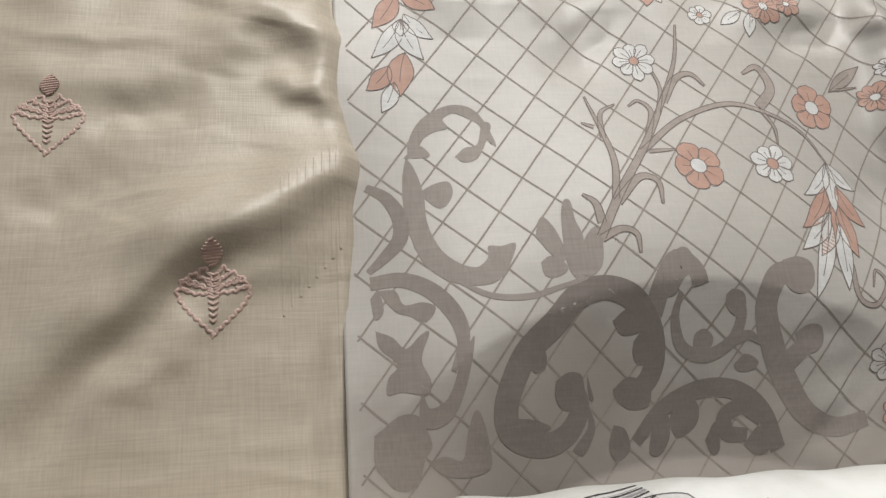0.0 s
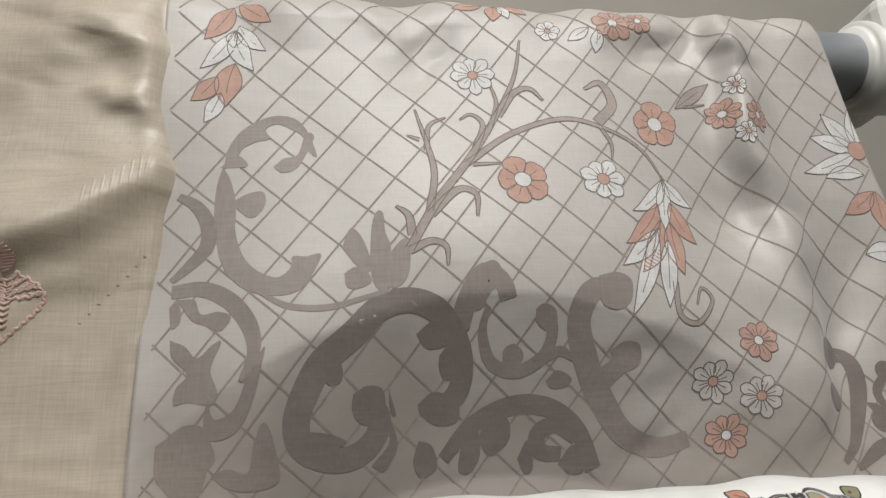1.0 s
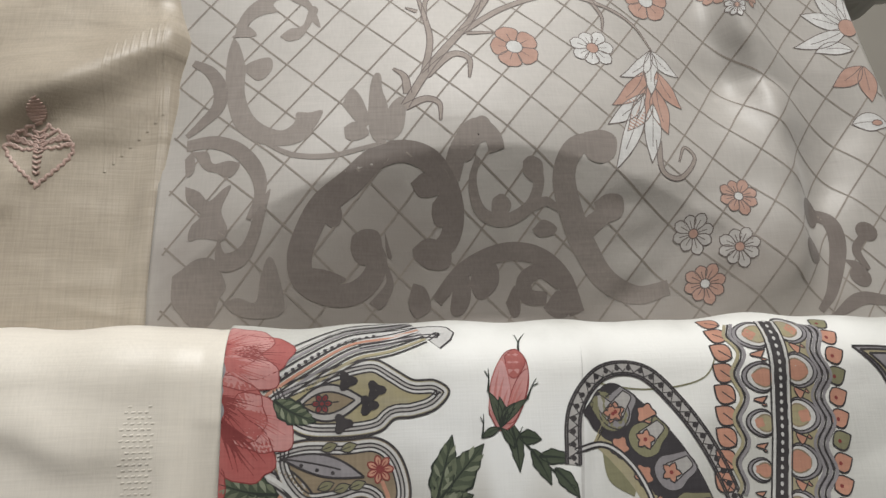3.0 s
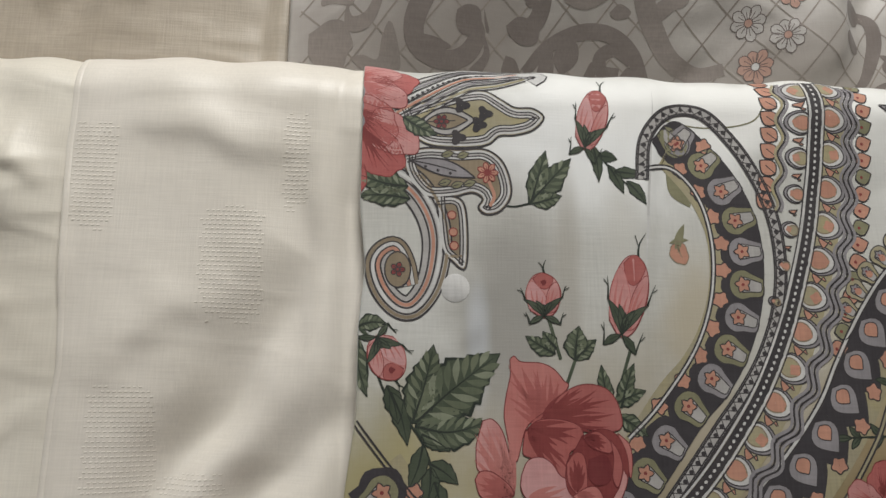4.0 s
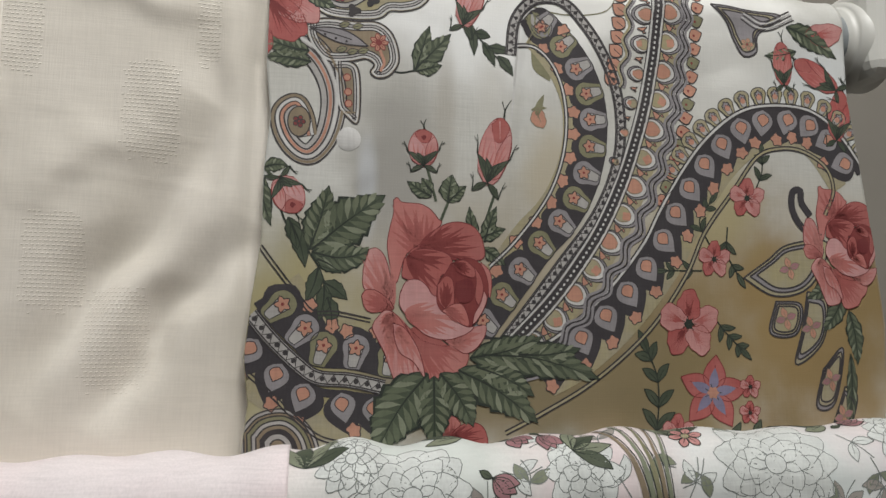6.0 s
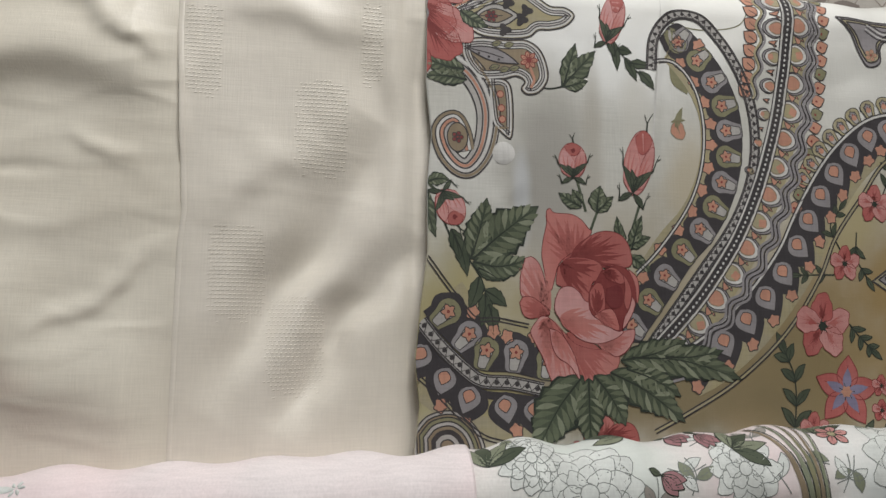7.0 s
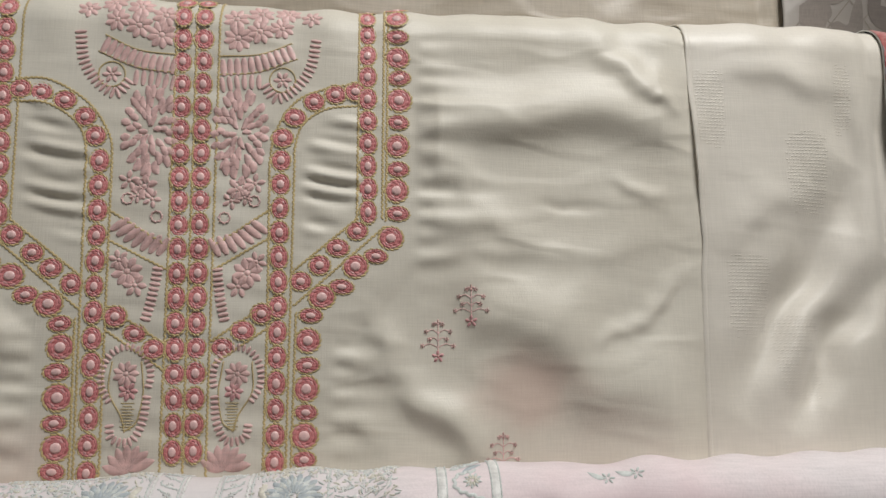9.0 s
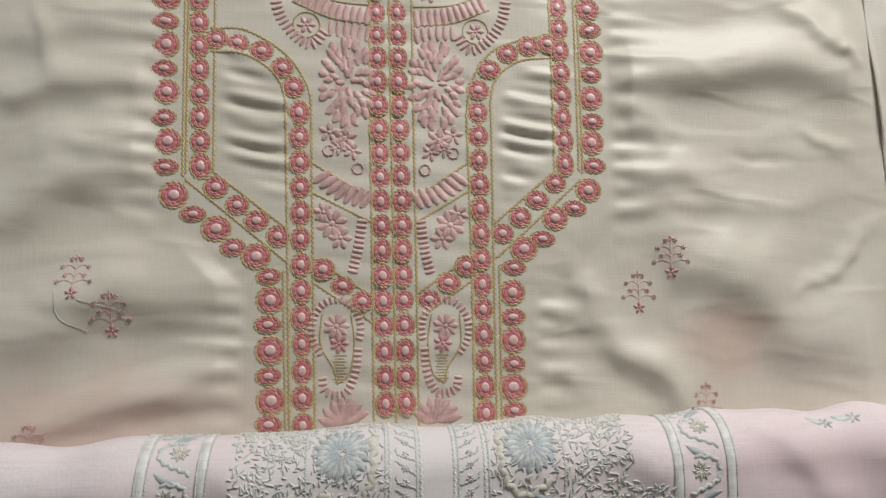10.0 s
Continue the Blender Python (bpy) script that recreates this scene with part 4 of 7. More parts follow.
for k in range(3):
    pr.strip([(0.585 - 0.0055 * k, 1.18), (0.585 - 0.0055 * k, 0.80)], 0.0022, M_BEIGE, 0, 2, dome=0.0006)
pr.done("woven_stripes", "fine satin stripes", "stuff")


# ---- middle rail: embroidered kurta, plain folded cloth, floral chiffon ----
def ruching(u, v):
    """Puckers between the stitched columns and pulls out from their outer edge."""
    soft = lambda x, a, b, w: 1 / (1 + np.exp(-(x - a) / w)) * 1 / (1 + np.exp((x - b) / w))
    inside = soft(u, 0.104, 0.147, 0.003) + soft(u, -0.126, -0.078, 0.003)
    inside = inside * soft(v - 0.9 * (np.abs(u - 0.010) - 0.09), 0.772, 0.86, 0.005)
    wave = np.sin(v * 2 * math.pi / 0.0215 + 1.6 * np.sin(u * 55) + 1.9 * np.sin(v * 61)) + 0.5 * np.sin(v * 2 * math.pi / 0.0125 + 70 * u)
    out = np.abs(u - 0.010) - 0.192
    side = np.exp(-np.maximum(out, 0) / 0.022) * (1 / (1 + np.exp(-out / 0.003))) * soft(v, 0.76, 0.95, 0.02)
    low = np.abs(u - 0.010) - 0.123
    side2 = np.exp(-np.maximum(low, 0) / 0.02) * (1 / (1 + np.exp(-low / 0.003))) * soft(v, 0.58, 0.70, 0.01)
    mid = soft(u, -0.06, 0.085, 0.01) * 0.22
    pulls = np.sin(v * 2 * math.pi / 0.0195 + 5 * u + 1.2 * np.sin(v * 47))
    return 0.0019 * wave * inside + 0.0019 * pulls * (side + side2) + 0.0020 * np.sin(v * 260 + u * 40) * mid * soft(v, 0.55, 1, 0.02)


def stitched_ground(u, v):
    """Folds die out under the stitching and under the cloth that overlaps the edge."""
    half = np.where(v > 0.77, 0.190, 0.122 + 0.068 * np.clip((v - 0.70) / 0.07, 0, 1))
    return np.clip((np.abs(u - 0.010) - half + 0.006) / 0.022, 0.10, 1) * (1 - 0.92 * np.clip((u - 0.415) / 0.03, 0, 1))


KURTA = Cloth(0.034, 1.001, 0.035, lambda v: (-0.52, 0.455), 0.30, fine=0.55, seed=5, wave=0.0012, top=0.0009, extra=ruching, calm=stitched_ground, folds=[
    ((0.1937, 0.8859), (0.4362, 0.8969), 0.02, 0.0135),
    ((0.1920, 0.8551), (0.2417, 0.8344), 0.012, 0.005),
    ((0.2444, 0.7416), (0.3194, 0.6943), 0.024, 0.0095),
    ((0.3077, 0.7020), (0.4262, 0.6323), 0.028, 0.0115),
    ((0.1952, 0.7963), (0.2909, 0.7931), 0.011, 0.006),
    ((0.2120, 0.7677), (0.3153, 0.7777), 0.008, 0.003),
    ((0.3576, 0.6973), (0.4001, 0.7168), 0.006, 0.003),
    ((0.3961, 0.7167), (0.4392, 0.7572), 0.006, 0.0032),
    ((0.3639, 0.9510), (0.4273, 0.9208), 0.012, 0.007),
    ((0.4022, 0.9200), (0.4361, 0.9013), 0.006, 0.004),
    ((0.3091, 0.8150), (0.3571, 0.8112), 0.004, -0.0016),
    ((0.3762, 0.8361), (0.4173, 0.8212), 0.005, 0.0022),
    ((0.3081, 0.7674), (0.4142, 0.7842), 0.01, 0.002),
    ((0.1999, 0.6445), (0.2570, 0.6052), 0.014, 0.006),
    ((0.1203, 0.6835), (0.1725, 0.6692), 0.007, 0.004),
    ((0.1738, 0.7000), (0.1951, 0.6480), 0.01, 0.004),
    ((0.1907, 0.6527), (0.2470, 0.6150), 0.01, 0.005),
    ((0.1500, 0.7143), (0.1832, 0.6952), 0.01, 0.003),
    ((0.1239, 0.6393), (0.1698, 0.6160), 0.008, 0.003),
    ((-0.2961, 0.8566), (-0.1881, 0.8640), 0.013, 0.008),
    ((-0.2933, 0.7581), (-0.1858, 0.8044), 0.019, 0.011),
    ((-0.2869, 0.6605), (-0.1049, 0.7076), 0.024, 0.013),
    ((-0.2594, 0.5887), (-0.1033, 0.6470), 0.012, 0.0085),
    ((-0.1831, 0.6145), (-0.1025, 0.6198), 0.01, 0.004),
    ((-0.2526, 0.6862), (-0.1959, 0.7039), 0.012, 0.004),
    ((-0.2787, 0.9265), (-0.2583, 0.8706), 0.006, 0.0025),
    ((-0.3033, 0.9021), (-0.1958, 0.9166), 0.016, 0.005),
    ((-0.2553, 0.8130), (-0.1832, 0.8290), 0.012, 0.004)])
KURTA.sheet("embroidered_kurta", M_CREAM, "cream silk kurta front with pink and gold embroidered neckline", "kurta", "hung cloths")

def rolled_edge(u, v):
    """The right edge bends back behind the scarf, the left one lies on the kurta."""
    return -0.010 * np.clip((u - 0.604) / 0.024, 0, 1) ** 2 - 0.0022 * np.clip(1 - (u - 0.447) / 0.014, 0, 1) ** 2


PLAIN = Cloth(0.034, 1.0038, 0.0378, lambda v: (np.interp(v, (0.603, 0.679, 0.760, 0.785, 0.875, 0.927), (0.4482, 0.4486, 0.4501, 0.4523, 0.4480, 0.4449)), 0.646 - 0.005 * np.clip((v - 0.90) / 0.03, 0, 1)), 0.34, deep=1.4, fine=0.55, seed=11, wave=0.0011, top=0.0005, extra=rolled_edge, folds=[
    ((0.5806, 0.8173), (0.5001, 0.6716), 0.015, -0.013),
    ((0.6091, 0.7470), (0.5447, 0.6463), 0.014, -0.011),
    ((0.5750, 0.7066), (0.5264, 0.6296), 0.010, -0.003),
    ((0.5984, 0.9482), (0.5946, 0.7932), 0.014, -0.005),
    ((0.4950, 0.9427), (0.5976, 0.9331), 0.012, 0.003),
    ((0.4766, 0.7901), (0.5391, 0.8337), 0.014, 0.003),
    ((0.4464, 0.9062), (0.4398, 0.7891), 0.008, 0.003)])
PLAIN.sheet("folded_cream_cloth", M_JAC, "folded cream cotton cloth with woven dotted patches", "cloth", "hung cloths")

CHIFFON = Cloth(0.034, 1.0032, 0.0372, lambda v: (np.interp(v, (0.604, 0.638, 0.671, 0.714, 0.757, 0.810, 0.851, 0.892), (0.6288, 0.6325, 0.6283, 0.6323, 0.6376, 0.6373, 0.6408, 0.6364)), 1.139 + 0.027 * np.clip((0.90 - v) / 0.2, 0, 1)), 0.34, fine=0.55, seed=14, wave=0.0010, top=0.0008, trim=True, folds=[
    ((0.8409, 0.9774), (0.8277, 0.8435), 0.006, 0.003),
    ((0.7056, 0.8411), (0.7039, 0.7759), 0.012, 0.003),
    ((1.0053, 0.9757), (0.9971, 0.8892), 0.03, -0.004),
    ((0.6460, 0.8313), (0.6326, 0.6429), 0.02, 0.004)])
CHIFFON.sheet("floral_chiffon_scarf", M_CHIFFON, "sheer chiffon scarf printed with roses and paisley borders", "scarf", "hung cloths")

# first two spots paint light onto the roll's top; others dye and show-through
wash(M_CHIFFON, [(0.80, 0.945, 0.13, 0.07, (0.80, 0.81, 0.80), 0.95), (0.93, 0.975, 0.24, 0.045, (0.80, 0.80, 0.77), 0.95), (1.03, 0.90, 0.05, 0.07, (0.62, 0.62, 0.59), 0.7), (1.12, 0.90, 0.07, 0.07, (0.64, 0.67, 0.68), 0.8),
                 (0.90, 0.70, 0.40, 0.13, (0.36, 0.31, 0.22), 0.85), (1.09, 0.69, 0.20, 0.15, (0.29, 0.205, 0.09), 0.97), (0.93, 0.65, 0.14, 0.10, (0.235, 0.185, 0.095), 0.9), (0.79, 0.645, 0.16, 0.05, (0.22, 0.18, 0.105), 0.95),
                 (0.66, 0.67, 0.07, 0.14, (0.36, 0.32, 0.16), 0.9), (0.735, 0.83, 0.045, 0.10, (0.33, 0.32, 0.295), 0.9), (0.715, 0.80, 0.010, 0.05, (0.52, 0.54, 0.56), 0.8), (0.775, 0.84, 0.012, 0.10, (0.40, 0.38, 0.34), 0.8),
                 (0.815, 0.86, 0.018, 0.08, (0.54, 0.53, 0.49), 0.7), (0.865, 0.82, 0.035, 0.06, (0.44, 0.39, 0.29), 0.8), (1.00, 0.80, 0.06, 0.06, (0.40, 0.35, 0.20), 0.8), (1.115, 0.79, 0.05, 0.05, (0.50, 0.48, 0.42), 0.7)])
# pink bounce from the cloth below, painted into the cream silk
wash(M_CREAM, [(0.29, 0.655, 0.06, 0.04, (0.68, 0.47, 0.40), 0.5), (-0.2, 0.60, 0.14, 0.05, (0.68, 0.48, 0.42), 0.5)])


# rose, buds and leaves
def rose_leaf(pr, a, b, w, bend=0.0, layer=4, pale=True, teeth=5):
    """A toothed leaf: a dark blade, paler strokes between its veins."""
    if isinstance(pr, Sprig):
        pr = pr.piece()
    pr.leaf(a, b, w * 1.05, GREEN_D, None, layer, bend, fat=0.8, teeth=teeth)
    pr.leaf(a, b, w * 0.93, GREEN, GREEN_D, layer + 1, bend, fat=0.8, teeth=teeth, lw=0.0006)
    a, b = np.array(a), np.array(b)
    d = b - a
    nn = np.array([-d[1], d[0]]) / (np.linalg.norm(d) + 1e-9)
    mid = lambda t: (1 - t) ** 2 * a + 2 * t * (1 - t) * ((a + b) / 2 + np.array([-d[1], d[0]]) * bend) + t * t * b
    pr.strip([mid(0.0), mid(0.45), mid(0.92)], lambda t: 0.0014 * (1 - t) + 0.0003, GREEN_D, layer + 4, 1)
    if pale:
        n = 4 + int(w / 0.008)
        for k in range(n):
            t = 0.06 + 0.80 * k / n
            for s in (-1, 1):
                q = mid(min(0.97, t + 0.17)) + nn * s * w * 0.40 * math.sin(math.pi * min(0.95, t + 0.10) ** 0.8)
                pr.leaf(mid(t) + nn * s * 0.0006, q, w * 0.10 + 0.0006, GREEN_M if (k + s) % 3 else GREEN_L, None, layer + 3, 0.12 * s, fat=1.2)


def spray(pr, pts, n, size, layer=4, mat=None):
    """A stem with leaflets on both sides."""
    c = spline(pts)
    leaflet = lambda: pr.piece() if isinstance(pr, Sprig) else pr
    pr.line(c, 0.0013, GREEN_D, layer, raw=True)
    for i in range(n):
        k = int((i + 0.6) / n * (len(c) - 2))
        d = c[k + 1] - c[k]
        a = math.atan2(d[1], d[0])
        for s in (-1, 1):
            e = polar(c[k], size * (1 - 0.35 * i / n), a + s * 0.75)
            leaflet().leaf(c[k], e, size * 0.34, mat or GREEN, GREEN_D, layer, s * -0.15, lw=0.0008)
    leaflet().leaf(c[-3], polar(c[-1], size * 0.8, math.atan2(*(c[-1] - c[-3])[::-1])), size * 0.34, mat or GREEN, GREEN_D, layer, lw=0.0008)


def petal(pr, c, r, rot, asp, fill, layer, line=None, veins=5, wob=0.07, seed=0.0):
    if isinstance(pr, Sprig):
        pr = pr.piece()
    pr.blob(c, lambda a: r * (1 + wob * math.sin(3 * a + seed) + 0.5 * wob * math.sin(7 * a + 2 * seed)), fill, layer, rot, asp, n=36, rings=4, line=line or ROSE_D, lw=0.0006)
    if veins:
        base = polar(c, -r * 0.50, rot)
        pr.blob(base, lambda a: r * 0.40 * (1 + 0.25 * math.sin(5 * a + seed)), ROSE if fill is ROSE_L else ROSE_D if fill is ROSE else fill, layer, rot, asp * 0.85, n=26, rings=3)
    for i in range(veins * 2):
        a = (i - (veins * 2 - 1) / 2) * 0.19
        s = polar(c, -r * 0.75, rot)
        e = (c[0] + 0.80 * r * (math.cos(a) * math.cos(rot) - asp * math.sin(a) * math.sin(rot)), c[1] + 0.80 * r * (math.cos(a) * math.sin(rot) + asp * math.sin(a) * math.cos(rot)))
        m = ((s[0] * 0.35 + e[0] * 0.65) + 0.06 * r * math.sin(i), (s[1] * 0.35 + e[1] * 0.65))
        cut = 0.55 + 0.45 * abs(math.sin(i * 2.3 + seed))
        e = (s[0] + (e[0] - s[0]) * cut, s[1] + (e[1] - s[1]) * cut)
        m = (s[0] + (m[0] - s[0]) * cut, s[1] + (m[1] - s[1]) * cut)
        pr.strip([s, m, e], lambda t: r * (0.012 + 0.085 * math.sin(math.pi * min(1, 0.15 + 0.85 * t)) * (1 - t)), ROSE if fill is ROSE_L else line or ROSE_D, layer + 1, 1)


def big_rose(name, label, k, to):
    """A cabbage rose of single petals, each a piece with streaks that run out from its base."""
    first = None
    for i, (edge, fill, base, tips) in enumerate((
            ([(0.7358, 0.7921), (0.7387, 0.7942), (0.7428, 0.7906), (0.7564, 0.7896), (0.7646, 0.7856), (0.7708, 0.7784), (0.7733, 0.7744), (0.7606, 0.7611), (0.7504, 0.7537), (0.7447, 0.7464), (0.7392, 0.7279), (0.7351, 0.7374), (0.7325, 0.7494), (0.7316, 0.7582), (0.7332, 0.7696), (0.7359, 0.7818)], ROSE_M, (0.7586, 0.7498), [(0.7379, 0.7909), (0.7461, 0.7882), (0.7564, 0.7863), (0.7646, 0.7824), (0.7700, 0.7763), (0.7364, 0.7696)]),
            ([(0.7179, 0.7532), (0.7240, 0.7541), (0.7301, 0.7473), (0.7343, 0.7334), (0.7368, 0.7176), (0.7369, 0.7074), (0.7284, 0.7136), (0.7203, 0.7206), (0.7142, 0.7237), (0.7136, 0.7371), (0.7155, 0.7451)], ROSE_L, (0.7369, 0.7090), [(0.7159, 0.7471), (0.7148, 0.7391), (0.7141, 0.7312), (0.7179, 0.7511), (0.7240, 0.7525), (0.7293, 0.7461)]),
            ([(0.7127, 0.7174), (0.7162, 0.7221), (0.7243, 0.7214), (0.7344, 0.7137), (0.7369, 0.7074), (0.7304, 0.7066), (0.7216, 0.7049), (0.7156, 0.7080)], ROSE_M, (0.7369, 0.7074), [(0.7143, 0.7174), (0.7155, 0.7127), (0.7184, 0.7088), (0.7183, 0.7206)]),
            ([(0.7545, 0.7534), (0.7606, 0.7603), (0.7688, 0.7698), (0.7791, 0.7753), (0.7895, 0.7763), (0.7999, 0.7724), (0.8062, 0.7628), (0.8079, 0.7498), (0.7999, 0.7464), (0.7895, 0.7471), (0.7812, 0.7494), (0.7709, 0.7532), (0.7606, 0.7551)], ROSE_C, (0.7565, 0.7538), [(0.7832, 0.7721), (0.7936, 0.7699), (0.8016, 0.7627), (0.8049, 0.7538), (0.7957, 0.7496), (0.7750, 0.7703), (0.7874, 0.7503)]),
            ([(0.7447, 0.7464), (0.7545, 0.7538), (0.7709, 0.7536), (0.7812, 0.7486), (0.7816, 0.7381), (0.7733, 0.7332), (0.7709, 0.7172), (0.7648, 0.7199), (0.7566, 0.7270), (0.7472, 0.7308), (0.7432, 0.7336)], ROSE_C, (0.7464, 0.7488), [(0.7709, 0.7200), (0.7648, 0.7227), (0.7770, 0.7400), (0.7791, 0.7461), (0.7586, 0.7290)]),
            ([(0.8049, 0.7457), (0.8125, 0.7385), (0.8142, 0.7273), (0.8125, 0.7176), (0.8100, 0.7324), (0.8066, 0.7405)], ROSE_M, None, []),
            ([(0.7229, 0.6987), (0.7304, 0.7066), (0.7385, 0.7043), (0.7466, 0.6943), (0.7531, 0.6827), (0.7571, 0.6673), (0.7584, 0.6550), (0.7508, 0.6509), (0.7412, 0.6509), (0.7352, 0.6627), (0.7311, 0.6741), (0.7250, 0.6856), (0.7214, 0.6933)], ROSE_L, (0.7365, 0.7051), [(0.7257, 0.6960), (0.7274, 0.6883), (0.7315, 0.6787), (0.7355, 0.6691), (0.7388, 0.6596), (0.7436, 0.6528), (0.7508, 0.6528), (0.7555, 0.6596), (0.7460, 0.6558)]),
            ([(0.7458, 0.6974), (0.7587, 0.6850), (0.7750, 0.6804), (0.7894, 0.6811), (0.7960, 0.6748), (0.7947, 0.6663), (0.7877, 0.6586), (0.7831, 0.6510), (0.7709, 0.6469), (0.7632, 0.6485), (0.7596, 0.6573), (0.7587, 0.6703), (0.7531, 0.6827)], ROSE_M, (0.7506, 0.6935), [(0.7648, 0.6519), (0.7709, 0.6488), (0.7782, 0.6510), (0.7840, 0.6563), (0.7893, 0.6632), (0.7931, 0.6702), (0.7894, 0.6780), (0.7750, 0.6495), (0.7608, 0.6634)]),
            ([(0.7369, 0.6973), (0.7458, 0.6935), (0.7547, 0.6811), (0.7595, 0.6692), (0.7616, 0.6565), (0.7531, 0.6680), (0.7435, 0.6742), (0.7386, 0.6841)], ROSE_L, (0.7418, 0.6950), [(0.7459, 0.6769), (0.7523, 0.6711), (0.7579, 0.6642), (0.7410, 0.6826)]),
            ([(0.7770, 0.6839), (0.7894, 0.6897), (0.7998, 0.6941), (0.8094, 0.6965), (0.8090, 0.6882), (0.8023, 0.6787), (0.7935, 0.6745), (0.7853, 0.6788)], ROSE_L, (0.7791, 0.6843), [(0.8061, 0.6937), (0.8073, 0.6886), (0.8023, 0.6819), (0.7956, 0.6780), (0.7894, 0.6796)]),
            ([(0.7420, 0.7201), (0.7464, 0.7288), (0.7546, 0.7309), (0.7619, 0.7267), (0.7668, 0.7196), (0.7742, 0.7157), (0.7775, 0.7062), (0.7832, 0.7019), (0.7894, 0.6976), (0.7944, 0.6952), (0.8002, 0.6949), (0.7936, 0.6893), (0.7791, 0.6850), (0.7648, 0.6874), (0.7547, 0.6943), (0.7465, 0.7036), (0.7417, 0.7114)], ROSE_P, (0.7457, 0.7052), [(0.7936, 0.6937), (0.7853, 0.6905), (0.7770, 0.6886), (0.7689, 0.6897), (0.7607, 0.6936), (0.7709, 0.7101), (0.7648, 0.7002)]),
            ([(0.7812, 0.7437), (0.7936, 0.7483), (0.8041, 0.7445), (0.8104, 0.7325), (0.8108, 0.7184), (0.8045, 0.7056), (0.7982, 0.6957), (0.7936, 0.6960), (0.7832, 0.7035), (0.7750, 0.7062), (0.7705, 0.7141), (0.7713, 0.7280), (0.7766, 0.7356)], ROSE_D, None, []),
            ([(0.7709, 0.7268), (0.7766, 0.7336), (0.7820, 0.7321), (0.7841, 0.7221), (0.7832, 0.7098), (0.7775, 0.7082), (0.7717, 0.7153)], ROSE_C, (0.7775, 0.7094), [(0.7742, 0.7260), (0.7771, 0.7300), (0.7804, 0.7285)]),
            ([(0.7742, 0.7070), (0.7832, 0.7122), (0.7903, 0.7123), (0.7949, 0.7043), (0.7961, 0.6956), (0.7890, 0.6976), (0.7812, 0.7027)], ROSE_M, (0.7771, 0.7078), [(0.7865, 0.7083), (0.7915, 0.7031), (0.7932, 0.6976)]),
            ([(0.7820, 0.7433), (0.7915, 0.7467), (0.8007, 0.7392), (0.7999, 0.7335), (0.7936, 0.7343), (0.7866, 0.7374)], ROSE_C, (0.7832, 0.7429), [(0.7936, 0.7431), (0.7974, 0.7383), (0.7957, 0.7351)]),
            ([(0.7999, 0.7416), (0.8049, 0.7344), (0.8074, 0.7244), (0.8041, 0.7123), (0.8007, 0.7183), (0.8016, 0.7303)], ROSE_C, None, []),
            ([(0.7853, 0.7293), (0.7957, 0.7319), (0.7999, 0.7247), (0.7982, 0.7159), (0.7899, 0.7138), (0.7849, 0.7198)], ROSE_K, None, []),
            ([(0.8079, 0.7232), (0.8104, 0.7168), (0.8061, 0.7056), (0.7994, 0.6968), (0.8007, 0.7056), (0.8049, 0.7128)], ROSE_L, None, []),
    )):
        pr = Print(CHIFFON)
        put = lambda q: (to[0] + k * (q[0] - 0.784), to[1] + k * (q[1] - 0.727))
        pr.area([put(q) for q in edge], fill, 8 + 3 * i, ROSE_K, 0.0006)
        dark = {ROSE_P: ROSE_M, ROSE_L: ROSE_M, ROSE_M: ROSE_C, ROSE_C: ROSE_D}.get(fill, ROSE_D)
        for n, q in enumerate(tips):
            a, b = np.array(put(base)), np.array(put(q))
            for m, (bend, cut) in enumerate(((0.10, 0.78), (-0.06, 1.0), (0.04, 0.55), (-0.10, 0.9), (0.0, 0.68))):
                e = a + (b - a) * cut + np.array([b[1] - a[1], a[0] - b[0]]) * 0.085 * (m - 2)
                s0 = a + (b - a) * (0.10 * (m % 3))
                pr.leaf(s0, e, 0.0030 * k * (1.3 - 0.2 * (m % 2)), dark, None, 9 + 3 * i, bend * (1 if n % 2 else -1), fat=0.6, tip=0.9)
        ob = pr.done("petal" if first else name, "" if first else label, under=first)
        first = first or ob
    return first


